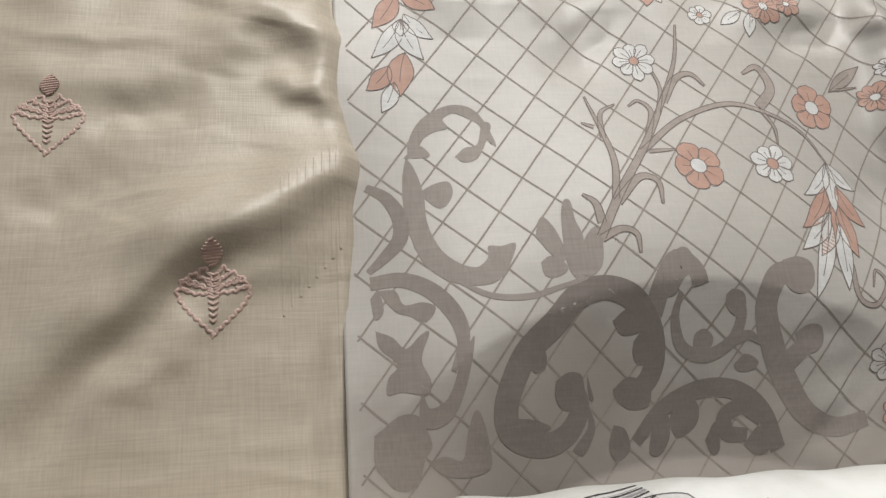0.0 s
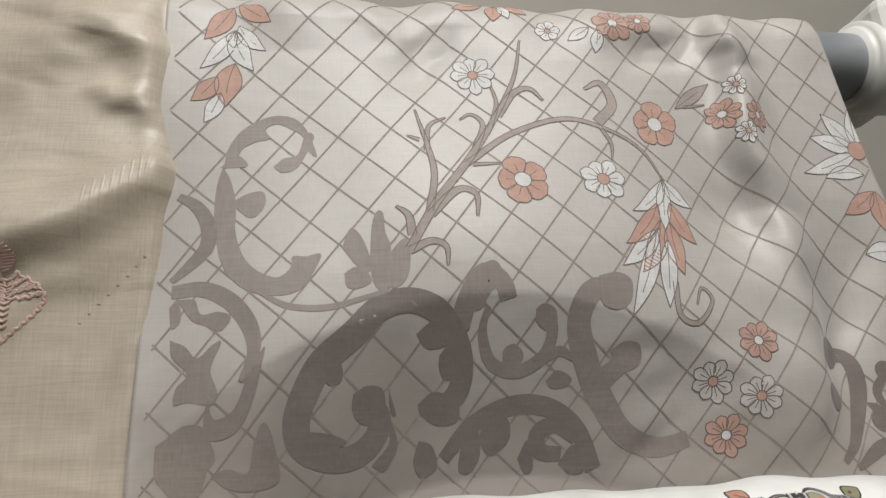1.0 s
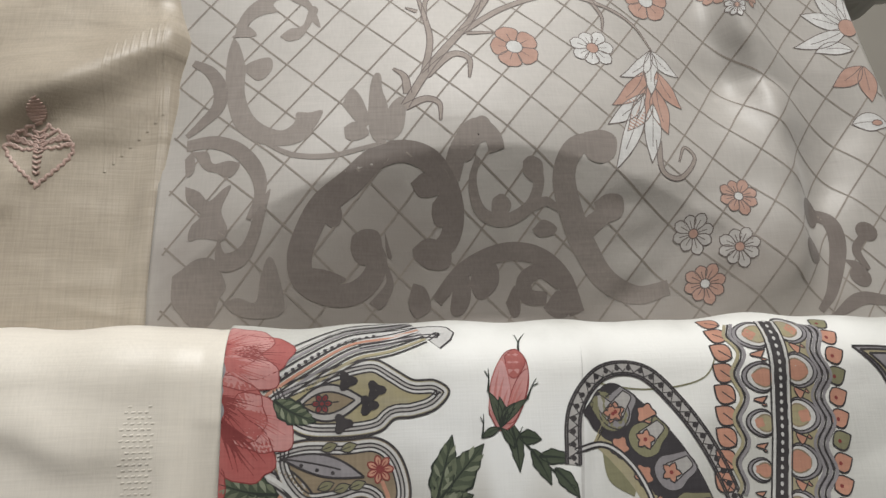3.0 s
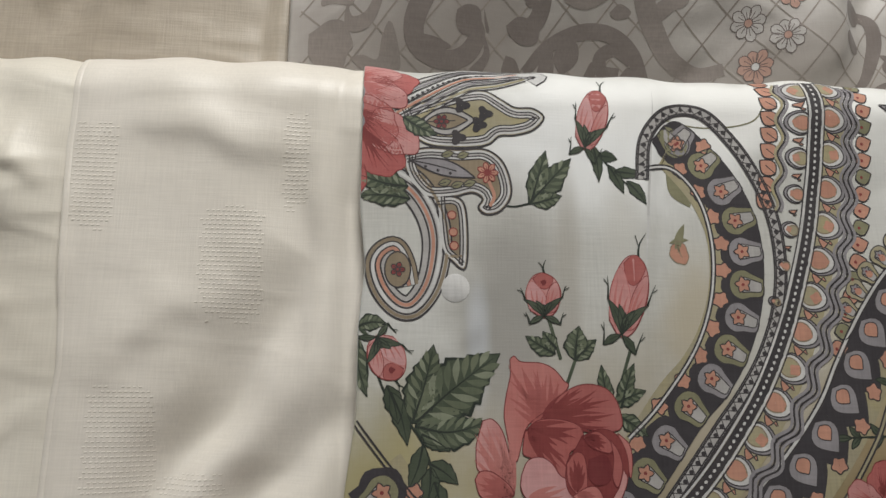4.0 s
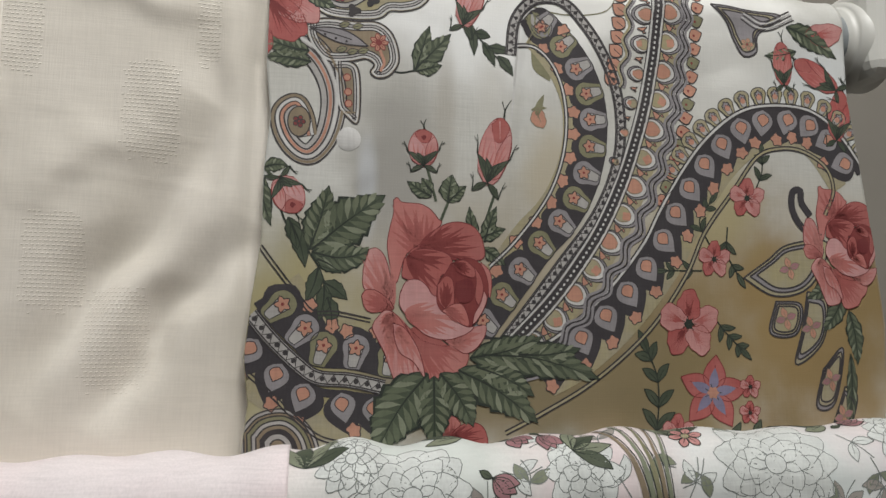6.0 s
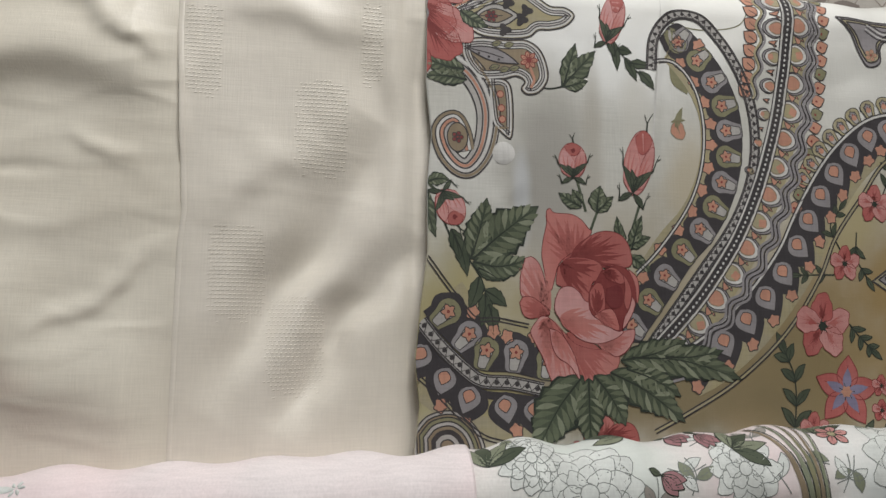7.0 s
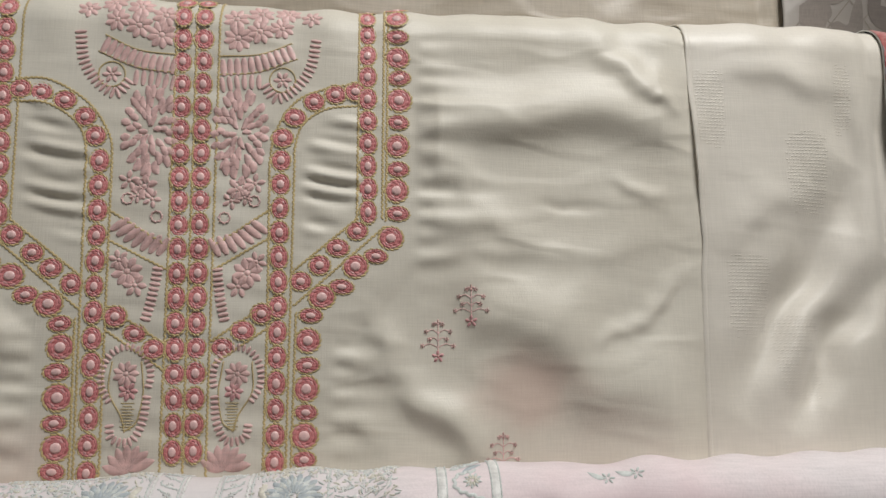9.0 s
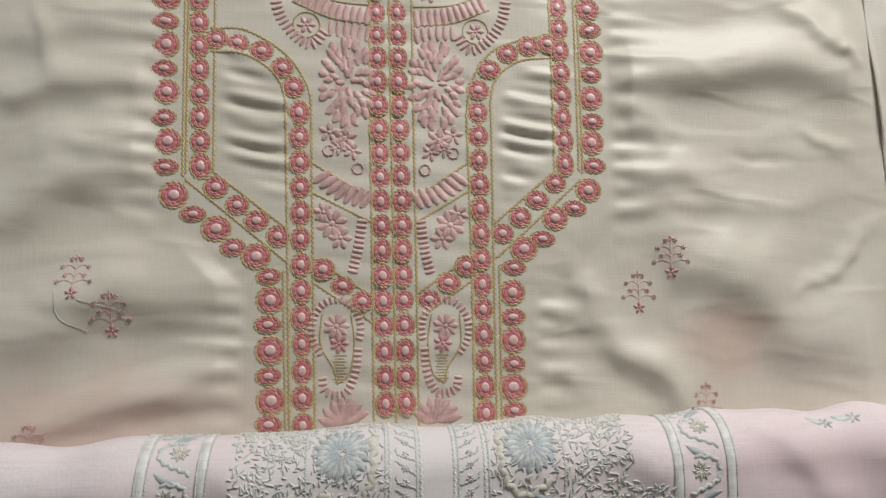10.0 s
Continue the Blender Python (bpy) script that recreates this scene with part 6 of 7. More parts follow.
for i, (p, a) in enumerate(spots_along(shifted(sp, 0.0135), 0.0262, 0.006)):
    shell(pr, p, a, 0.0112, i, 1)
for k in range(5):
    w = shifted(sp, 0.0235 + 0.0020 * k)
    ph = (np.arange(len(w)) * 0.002 - 0.006) / 0.0262 * 2 * math.pi
    w = w + normals2(w) * (0.0030 * np.cos(ph))[:, None]
    pr.strip(w, 0.0020 if k % 2 == 0 else 0.0012, (LILAC, BLACK)[k % 2], 16 + k, 1, raw=True)
up = sp[sp[:, 1] > 0.81]
for i, (p, a) in enumerate(spots_along(shifted(up, 0.0325), 0.0125)):
    pr.leaf(p, polar(p, 0.0135, a + math.pi / 2 + 0.5), 0.0115, SALMON if i % 3 else OLIVE, BLACK, 10, fat=0.85, vein=False, lw=0.0009)
    pr.blob(polar(p, 0.005, a + math.pi / 2 + 0.5), 0.0012, ROSE_D, 13, n=8, rings=1)
for i, (p, a) in enumerate(spots_along(shifted(up, -0.0128), 0.0262, 0.010)):
    if i < 7:
        shell(pr, p, a, 0.0108 * (1 - i / 9), i, -1)
up2 = sp[sp[:, 1] > 0.89]
for k in range(3):
    w = shifted(up2, -0.0225 - 0.0019 * k)
    ph = (np.arange(len(w)) * 0.002 - 0.010) / 0.0262 * 2 * math.pi
    pr.strip(w - normals2(w) * (0.0026 * np.cos(ph))[:, None], 0.0019 if k % 2 == 0 else 0.0012, (LILAC, BLACK, YELLOW)[k], 16 + k, 1, raw=True)
for i, (p, a) in enumerate(spots_along(shifted(up2, -0.0275), 0.0125)):
    pr.leaf(p, polar(p, 0.0145, a - math.pi / 2 - 0.6), 0.0120, SALMON, BLACK, 10, fat=0.85, lw=0.0009)
pr.strip(sp, 0.0075, BLACK, 14, 2, raw=True)
for s in (-0.0048, 0.0048, -0.0062, 0.0062):
    pr.line(shifted(sp, s), 0.0014 if abs(s) < 0.005 else 0.0009, WHITE_INK if abs(s) < 0.005 else BLACK, 16, raw=True)
for i, (p, a) in enumerate(spots_along(sp, 0.0046)):
    pr.blob(p, 0.0013, WHITE_INK, 17, a, 0.75, n=9, rings=1)
pr.done("dotted_border", "black dotted stripe between salmon and lilac bands")

SECOND = [(1.1494, 0.8344), (1.1325, 0.8597), (1.1173, 0.8757), (1.0945, 0.8863), (1.0599, 0.8866), (1.0316, 0.8782), (1.0032, 0.8552), (0.9806, 0.8266), (0.9589, 0.7911), (0.9439, 0.7639), (0.9190, 0.7322), (0.8936, 0.7061), (0.8669, 0.6851), (0.8477, 0.6749)]
scallops("spiked_border", SECOND, 1, 0.0235, 0.0262, "dark spiked border with lilac and salmon leaves", spikes=True, ground=YELLOW, ground_w=0.010)
pr = Print(CHIFFON)
c = spline([(1.1119, 0.7942), (1.1213, 0.8165), (1.1147, 0.8379), (1.0924, 0.8513), (1.0696, 0.8527), (1.0469, 0.8439), (1.0240, 0.8137), (0.9965, 0.7769), (0.9777, 0.7393), (0.9438, 0.6949), (0.8971, 0.6554), (0.8538, 0.6297), (0.8254, 0.6152)])
for d, w, m in ((0.0, 0.0012, BLACK), (0.0030, 0.0012, BLACK), (0.0015, 0.0016, YELLOW)):
    pr.line(shifted(c, d), w, m, 9, raw=True)
s2 = spline(SECOND)
for d, w, m in ((-0.0005, 0.0014, BLACK), (-0.0022, 0.0018, WHITE_INK), (-0.0038, 0.0012, BLACK)):
    pr.line(shifted(s2, d), w, m, 11, raw=True)
head = s2[s2[:, 1] > 0.815]
for i, (p, a) in enumerate(spots_along(shifted(head, -0.004), 0.0150, 0.004)):
    arch(pr, p, a - math.pi / 2, 0.0150, 0.0145, 12, YELLOW, LILAC)
    pr.blob(polar(p, 0.006, a - math.pi / 2), 0.0025, SALMON, 18, n=10, rings=1)
pr.strip([(1.1051, 0.7752), (1.0888, 0.7828), (1.0796, 0.7981), (1.0803, 0.8134), (1.0877, 0.8152), (1.0883, 0.8050), (1.0961, 0.7936)], 0.006, DARK, 10, 2)
pr.done("border_outline", "double line and small arches along the border")

# left lower border
LOW = [(0.6345, 0.7102), (0.6441, 0.6976), (0.6618, 0.6797), (0.6794, 0.6651), (0.7057, 0.6625), (0.7325, 0.6564)]
scallops("scalloped_border", LOW, 1, 0.0260, 0.0262, "dark scalloped border with salmon stars", ground=YELLOW, ground_w=0.009)
scallops("spiked_border", [(0.6315, 0.6945), (0.6498, 0.6733), (0.6708, 0.6574), (0.6840, 0.6488), (0.7059, 0.6461), (0.7303, 0.6425)], -1, 0.0225, 0.0245, "dark spiked border with lilac and salmon leaves", spikes=True, ground=YELLOW, ground_w=0.010)
pr = Print(CHIFFON)
zigzag(pr, spline([(0.6325, 0.7025), (0.6474, 0.6848), (0.6672, 0.6660), (0.6817, 0.6565), (0.7058, 0.6543), (0.7312, 0.6490)]), 0.0105, 0.0042, 12)
for d in (0.0, 0.0028):
    pr.line(shifted(spline([(0.6360, 0.7516), (0.6484, 0.7355), (0.6654, 0.7143), (0.6766, 0.7031), (0.6942, 0.7025), (0.7197, 0.6975)]), d), 0.0012, BLACK, 10, raw=True)
    pr.line(shifted(spline([(0.6307, 0.6586), (0.6497, 0.6415), (0.6628, 0.6286), (0.6847, 0.6113), (0.7174, 0.6044)]), d), 0.0012, BLACK, 10, raw=True)
pr.done("zigzag_border", "pale ribbon border with black zigzag")
pr, mid, c = nested("p", [(0.6275, 0.6181), (0.6398, 0.6308), (0.6613, 0.6329), (0.6792, 0.6178), (0.6843, 0.5942), (0.6630, 0.5818), (0.6329, 0.5865)], [PALE, BROWN, OLIVE, PALE, BROWN, BLACK, PALE, BROWN], [1.0, 0.9, 0.82, 0.7, 0.58, 0.46, 0.36, 0.2], "", 0.0011)
pr.done("paisley_motif", "paisley in black, grey and brown outlines")


# flowers of the right side
def open_flower(c, r, label, fill, inner=None, n=5, rot=0.3, pointed=False):
    pr = Print(CHIFFON)
    for i in range(n):
        a = rot + 2 * math.pi * i / n
        if pointed:
            pr.leaf(c, polar(c, r, a), r * 0.62, fill, ROSE_D, 12, fat=0.85, lw=0.0008)
            pr.leaf(c, polar(c, r * 0.66, a), r * 0.26, inner, None, 15, fat=0.85)
        else:
            petal(pr, polar(c, r * 0.56, a), r * 0.46, a, 0.85, fill if i % 2 else ROSE_L, 12 + i % 3, ROSE_D, 4, 0.09, i * 2.2)
    pr.blob(c, lambda a: r * 0.15 * (1 + 0.2 * math.cos(6 * a)), GREEN_D if not pointed else SALMON, 18, n=18, rings=1)
    for i in range(7):
        pr.line([polar(c, r * 0.1, i * 0.9), polar(c, r * 0.24, i * 0.9)], 0.0006, GREEN_D, 18)
    pr.done("open_flower_motif", label)


open_flower((0.9813, 0.6995), 0.0275, "coral pink printed open flower", ROSE)
open_flower((1.0375, 0.8067), 0.0165, "small pink printed open flower", ROSE)
open_flower((1.0059, 0.7537), 0.0150, "small pink printed open flower", ROSE)
open_flower((1.0017, 0.6438), 0.031, "red and violet star-shaped printed flower", ROSE, VIOLET, 5, 1.45, True)
open_flower((1.0336, 0.6486), 0.009, "small pink printed open flower", ROSE)
open_flower((1.0322, 0.6278), 0.009, "small pink printed open flower", ROSE)
open_flower((0.9702, 0.6127), 0.014, "small pink printed open flower", ROSE)
pr = Sprig(CHIFFON)
spray(pr, [(0.9503, 0.6039), (0.9533, 0.6340), (0.9517, 0.6574), (0.9425, 0.6785)], 4, 0.022)
pr.done('leaf_sprig_motif', 'dark green printed leaf sprig')
pr = Sprig(CHIFFON)
spray(pr, [(1.0071, 0.7022), (1.0147, 0.6931), (1.0285, 0.6787)], 3, 0.014)
pr.done('leaf_sprig_motif', 'dark green printed leaf sprig')
pr = Sprig(CHIFFON)
spray(pr, [(1.0018, 0.7658), (0.9929, 0.7851), (1.0044, 0.8029)], 2, 0.013)
pr.done('leaf_sprig_motif', 'dark green printed leaf sprig')
pr = Sprig(CHIFFON)
spray(pr, [(1.0187, 0.7812), (1.0181, 0.7589), (1.0284, 0.7395)], 2, 0.014)
pr.done('leaf_sprig_motif', 'dark green printed leaf sprig')
pr = Sprig(CHIFFON)
spray(pr, [(1.0460, 0.8146), (1.0520, 0.8299), (1.0525, 0.8452)], 2, 0.013)
pr.done('leaf_sprig_motif', 'dark green printed leaf sprig')
pr = Sprig(CHIFFON)
spray(pr, [(0.9945, 0.7436), (0.9778, 0.7432), (0.9586, 0.7426)], 2, 0.013)
pr.done('leaf_sprig_motif', 'dark green printed leaf sprig')
pr = Sprig(CHIFFON)
spray(pr, [(1.0003, 0.6054), (1.0201, 0.6077), (1.0427, 0.6123)], 2, 0.018)
pr.done('leaf_sprig_motif', 'dark green printed leaf sprig')
big_rose("rose_motif", "coral red printed rose below the leaves", 0.62, (0.7969, 0.5917))
big_rose("rose_motif", "coral red printed rose at the cloth edge", 0.72, (1.1395, 0.7721))
bud((1.1097, 0.9191), 0.019, 2.6, False, ROSE)
bud((1.1295, 0.8832), 0.019, 1.4, False, ROSE)
pr = Sprig(CHIFFON)
rose_leaf(pr, (1.0809, 0.9620), (1.1305, 0.9370), 0.022, 0.1, 8, teeth=6)
rose_leaf(pr, (1.0901, 0.9404), (1.0591, 0.9343), 0.012, 0.1, 8, teeth=3)
petal(pr, (1.1196, 0.9588), 0.018, 0.2, 0.6, ROSE_L, 8, ROSE_D, 5)
for a, b, w in (((1.1179, 0.7406), (1.0892, 0.7222), 0.016), ((1.1248, 0.7266), (1.1028, 0.6946), 0.018), ((1.1291, 0.7127), (1.1365, 0.6666), 0.018), ((1.1295, 0.6759), (1.1217, 0.6036), 0.012)):
    rose_leaf(pr, a, b, w, 0.1, 8, teeth=4)
pr.done("leaf_sprig_motif", "green and coral printed leaves")
for pts, g in (([(1.0326, 0.7386), (1.0547, 0.7539), (1.0743, 0.7678), (1.1105, 0.7713), (1.1033, 0.7459), (1.0854, 0.7281), (1.0584, 0.7243)], 0), ([(1.0607, 0.7194), (1.0835, 0.7167), (1.0773, 0.6921), (1.0541, 0.6929)], 1), ([(1.0898, 0.7282), (1.1074, 0.7210), (1.1022, 0.6864), (1.0754, 0.6669), (1.0831, 0.6961)], 0), ([(1.1010, 0.6627), (1.1221, 0.6806), (1.1120, 0.6353), (1.0934, 0.6322)], 1), ([(1.1228, 0.6486), (1.1349, 0.6393), (1.1230, 0.6080), (1.1053, 0.6032)], 0)):
    pr, mid, c = nested("p", pts, [LILAC if g else YELLOW, YELLOW if g else LILAC, YELLOW], [1.0, 0.86, 0.72], "")
    for k in range(4):
        pr.leaf(mid, polar(mid, 0.010, 0.4 + 1.5 * k), 0.006, SALMON if k % 2 else MAUVE, BROWN, 14)
    pr.done("pointed_ornament", "pointed ornament in ochre, lilac and salmon")
pr, mid, c = nested("p", [(1.0104, 0.9784), (1.0356, 0.9771), (1.0762, 0.9717), (1.0549, 0.9536), (1.0516, 0.9365), (1.0398, 0.9326), (1.0317, 0.9454), (1.0249, 0.9620)], [LILAC, YELLOW, LILAC], [1.0, 0.86, 0.7], "")
for k in range(5):
    pr.line(shifted(spline([(1.0404, 0.9700), (1.0603, 0.9611), (1.0865, 0.9721)]), 0.0022 * k - 0.004), 0.0011, (BLACK, WHITE_INK)[k % 2], 14, raw=True)
pr.flower((1.0433, 0.9434), 0.006, 5, SALMON, BROWN, ROSE_D, 16)
pr.done("paisley_motif", "small paisley in black and ochre outlines")
# a pale snap button and faint reversed print seen through the sheer layer
pr = Print(CHIFFON)
pr.blob((0.7000, 0.8380), 0.0095, WHITE_INK, 2, n=28, rings=4, dome=0.0009)
pr.done("snap_button", "pale round snap button")
pr = Print(CHIFFON)
for a, b, w in (((0.8471, 0.9217), (0.8631, 0.8968), 0.016), ((0.8464, 0.8711), (0.8603, 0.8738), 0.004), ((0.8509, 0.8621), (0.8582, 0.8852), 0.006)):
    pr.leaf(a, b, w, OLIVE, None, 1, 0.1)
petal(pr, (0.8532, 0.8645), 0.008, -1.3, 0.8, SALMON, 1, BROWN, 2)
pr.leaf((0.8401, 0.9821), (0.8277, 0.8435), 0.002, WHITE_INK, None, 1)
pr.line([(0.8407, 0.9610), (0.8782, 0.9556), (0.9117, 0.9609), (0.9242, 0.9791)], 0.0009, OLIVE, 1)
pr.done("show_through", "faint print of the layer beneath")

# woven dotted patches on the plain cloth
for c, w, h in (((0.4607, 0.9093), 0.036, 0.075), ((0.5543, 0.8532), 0.042, 0.080), ((0.4935, 0.7386), 0.044, 0.075), ((0.5930, 0.9229), 0.018, 0.070), ((0.5374, 0.6841), 0.046, 0.080), ((0.4467, 0.7938), 0.014, 0.03)):
    pr = Print(PLAIN)
    rows, cols = int(h / 0.0030), int(w / 0.0034)
    for i in range(rows):
        for j in range(cols):
            p = (c[0] + (j + 0.5 * (i % 2) - cols / 2) * 0.0034, c[1] + (i - rows / 2) * 0.0030)
            if ((p[0] - c[0]) / (w / 2)) ** 4 + ((p[1] - c[1]) / (h / 2)) ** 4 < 0.9 + 0.3 * math.sin(i * 2.1 + j) and PLAIN.edges(p[1])[0] + 0.004 < p[0] < PLAIN.edges(p[1])[1] - 0.004:
                pr.strip([p, (p[0] + 0.0019, p[1] + 0.0002)], 0.0012, M_JAC, -3, 3, dome=0.00016, step=0.0008)
    if pr.v:
        pr.done("woven_patch", "raised cream woven dots", "stuff")


# the folded-over left edge of the plain cloth
pr = Print(PLAIN)
vv = np.linspace(0.56, 1.0, 160)
pr.strip(np.c_[[PLAIN.edges(v)[0] + 0.0022 for v in vv], vv], 0.0042, M_JAC, 0, 5, dome=0.0006, raw=True)
pr.done("hem", "folded cream edge")


# ---- embroidery of the kurta ----
def rosette_mesh(name, rx, rz, seed):
    """A stitched rosette: a padded ground, a gold rim of slanted stitches, radial satin stitches and a raised eye."""
    r = random.Random(seed)
    verts, faces, idx = [], [], []

    def put(x, h, z):
        verts.append((x * rx, -h, z * rz))
        return len(verts) - 1

    def sewn(a, b, w, h0, h1, m):
        (ax, az), (bx, bz) = a, b
        l = math.hypot(bx - ax, bz - az) + 1e-9
        nx, nz = -(bz - az) / l * w / 2, (bx - ax) / l * w / 2
        rows = []
        for t, k, h in ((0, 0.4, h0), (0.3, 1, h1), (0.7, 1, h1), (1, 0.4, h0)):
            x, z = ax + (bx - ax) * t, az + (bz - az) * t
            rows.append((put(x - nx * k, h0 * 0.6, z - nz * k), put(x, h, z), put(x + nx * k, h0 * 0.6, z + nz * k)))
        for p, q in zip(rows, rows[1:]):
            for i in (0, 1):
                faces.append((p[i], p[i + 1], q[i + 1], q[i]))
                idx.append(m)

    n = 18
    rim = [put(0.93 * math.cos(2 * math.pi * i / n), 0.0001, 0.93 * math.sin(2 * math.pi * i / n)) for i in range(n)]
    pad = [put(0.5 * math.cos(2 * math.pi * i / n), 0.0005, 0.5 * math.sin(2 * math.pi * i / n)) for i in range(n)]
    top = put(0, 0.0006, 0)
    for i in range(n):
        j = (i + 1) % n
        faces.append((rim[i], rim[j], pad[j], pad[i]))
        idx.append(1)
        faces.append((pad[i], pad[j], top))
        idx.append(1)
    at = lambda q, a: (q * math.cos(a), q * math.sin(a))
    for i in range(15):
        a = 2 * math.pi * i / 15 + r.uniform(-0.06, 0.06)
        sewn(at(0.94, a), at(1.08, a + 0.46), 0.17, 0.0002, 0.0008, 0)
    for q, n2, w in ((0.80, 12, 0.19), (0.62, 10, 0.19)):
        for i in range(n2):
            a = 2 * math.pi * i / n2 + r.uniform(-0.1, 0.1)
            sewn(at(q - 0.03, a), at(q + 0.05, a + 7.0 / n2), w, 0.0005, 0.0011, (1, 1, 2, 1, 3)[(i + int(q * 10)) % 5])
    for i in range(10):
        a = 2 * math.pi * i / 10
        sewn(at(0.44, a), at(0.44, a + 0.7), 0.14, 0.0005, 0.0009, 3)
    rings = [[put(q * math.cos(2 * math.pi * i / 12), h, q * math.sin(2 * math.pi * i / 12)) for i in range(12)] for q, h in ((0.40, 0.0006), (0.34, 0.0014), (0.20, 0.0019))]
    eye = put(0, 0.0020, 0)
    for i in range(12):
        k = (i + 1) % 12
        for lo, hi in zip(rings, rings[1:]):
            faces.append((lo[i], lo[k], hi[k], hi[i]))
            idx.append(4)
        faces.append((rings[2][i], rings[2][k], eye))
        idx.append(4)
    me = bpy.data.meshes.new(name)
    me.from_pydata(verts, [], faces)
    for m in (T_GOLD, T_PINK, T_ROSE, T_DEEP, T_BRIGHT):
        me.materials.append(m)
    me.polygons.foreach_set("material_index", np.asarray(idx, dtype=np.int32))
    me.polygons.foreach_set("use_smooth", np.ones(len(faces), dtype=bool))
    return me


T_DEEP = thread("deep_pink_thread", (0.54, 0.17, 0.17))
T_BRIGHT = thread("bright_pink_thread", (0.92, 0.62, 0.60), 0.25)
R_COL = [rosette_mesh("rosette", 0.0080, 0.0102, s) for s in (1, 2, 3)]
R_BIG = [rosette_mesh("rosette", 0.0108, 0.0106, s) for s in (4, 5)]
R_OVAL = [rosette_mesh("rosette", 0.0102, 0.0068, s) for s in (6, 7)]
R_SMALL = [rosette_mesh("rosette", 0.0096, 0.0084, s) for s in (8, 9)]
rng = random.Random(4)


def rosette(me, c, turn=0.0):
    u, v = c
    p0 = KURTA.place(u, v, 0.0002)
    du = KURTA.place(u + 0.006, v, 0.0002) - KURTA.place(u - 0.006, v, 0.0002)
    dv = KURTA.place(u, v + 0.006, 0.0002) - KURTA.place(u, v - 0.006, 0.0002)
    x = Vector(du).normalized()
    y = x.cross(Vector(dv).normalized()) * -1
    z = x.cross(y)
    ob = new("rosette", rng.choice(me))
    ob.parent = KURTA.ob
    rot = Matrix((x, y, z)).transposed().to_4x4()
    ob.matrix_basis = Matrix.Translation(Vector(p0)) @ rot @ Matrix.Rotation(turn + rng.uniform(-0.12, 0.12), 4, 'Y') @ Matrix.Diagonal((rng.uniform(0.93, 1.06), 1, rng.uniform(0.93, 1.05), 1))


def column(a, b, me=None, extend=0.0, gap=0.0204):
    a, b = np.array(a), np.array(b)
    d = (a - b) / np.linalg.norm(a - b)
    a = a + d * extend
    n = int(round(np.linalg.norm(a - b) / gap))
    for i in range(n + 1):
        rosette(me or R_COL, a + (b - a) * i / n)


TOPV = 0.15
column((-0.0045, 0.9273), (0.0045, 0.6073), extend=TOPV)
column((0.0130, 0.9280), (0.0209, 0.6080), extend=TOPV)
column((-0.0675, 0.8445), (-0.0603, 0.5916))
column((0.0816, 0.8489), (0.0851, 0.5985))
column((-0.1505, 0.9297), (-0.1447, 0.7978), extend=TOPV)
column((0.1536, 0.9367), (0.1565, 0.8055), extend=TOPV)
for q in ((-0.0722, 0.8659), (-0.0817, 0.8824), (-0.0990, 0.8963), (-0.1187, 0.9028), (-0.1355, 0.9051), (0.0822, 0.8686), (0.0920, 0.8872), (0.1082, 0.9018), (0.1264, 0.9091), (0.1437, 0.9123)):
    rosette(R_SMALL, q)
for q in ((-0.1322, 0.7806), (-0.1150, 0.7662), (-0.0996, 0.7537), (-0.0824, 0.7411), (0.1474, 0.7889), (0.1313, 0.7742), (0.1167, 0.7592), (0.1014, 0.7453), (-0.0463, 0.7147), (-0.0304, 0.7013), (-0.0146, 0.6887), (0.0704, 0.7180), (0.0556, 0.7041), (0.0396, 0.6903)):
    rosette(R_SMALL, q)
for q in ((-0.1647, 0.7736), (-0.1309, 0.7469), (-0.0991, 0.7247), (0.1763, 0.7832), (0.1467, 0.7587), (0.1192, 0.7324), (-0.0872, 0.6898), (-0.0865, 0.6501), (-0.0849, 0.6111), (0.1088, 0.6961), (0.1087, 0.6568), (0.1082, 0.6191), (-0.1752, 0.8991), (-0.1733, 0.8587), (-0.1710, 0.8176), (0.1817, 0.9057), (0.1805, 0.8643), (0.1804, 0.8247)):
    rosette(R_BIG, q)
for q in ((-0.1493, 0.7584), (-0.1173, 0.7317), (-0.0890, 0.7086), (0.1638, 0.7676), (0.1354, 0.7411), (0.1105, 0.7169), (-0.0888, 0.6703), (-0.0876, 0.6301), (-0.0865, 0.5928), (0.1089, 0.6759), (0.1089, 0.6379), (0.1088, 0.6005), (-0.1779, 0.9193), (-0.1764, 0.8785), (-0.1745, 0.8371), (-0.1722, 0.7963), (0.1823, 0.9266), (0.1811, 0.8854), (0.1814, 0.8435), (0.1817, 0.8046)):
    rosette(R_OVAL, q)
for side, (p, q) in enumerate((((-0.1752, 0.8991), (-0.1710, 0.8176)), ((0.1807, 0.9056), (0.1804, 0.8247)))):
    p = np.array(p)
    for k in range(1, 8):
        rosette(R_BIG if k % 2 == 0 else R_OVAL, (p[0] - 0.0005 * k, p[1] + 0.0195 * k))

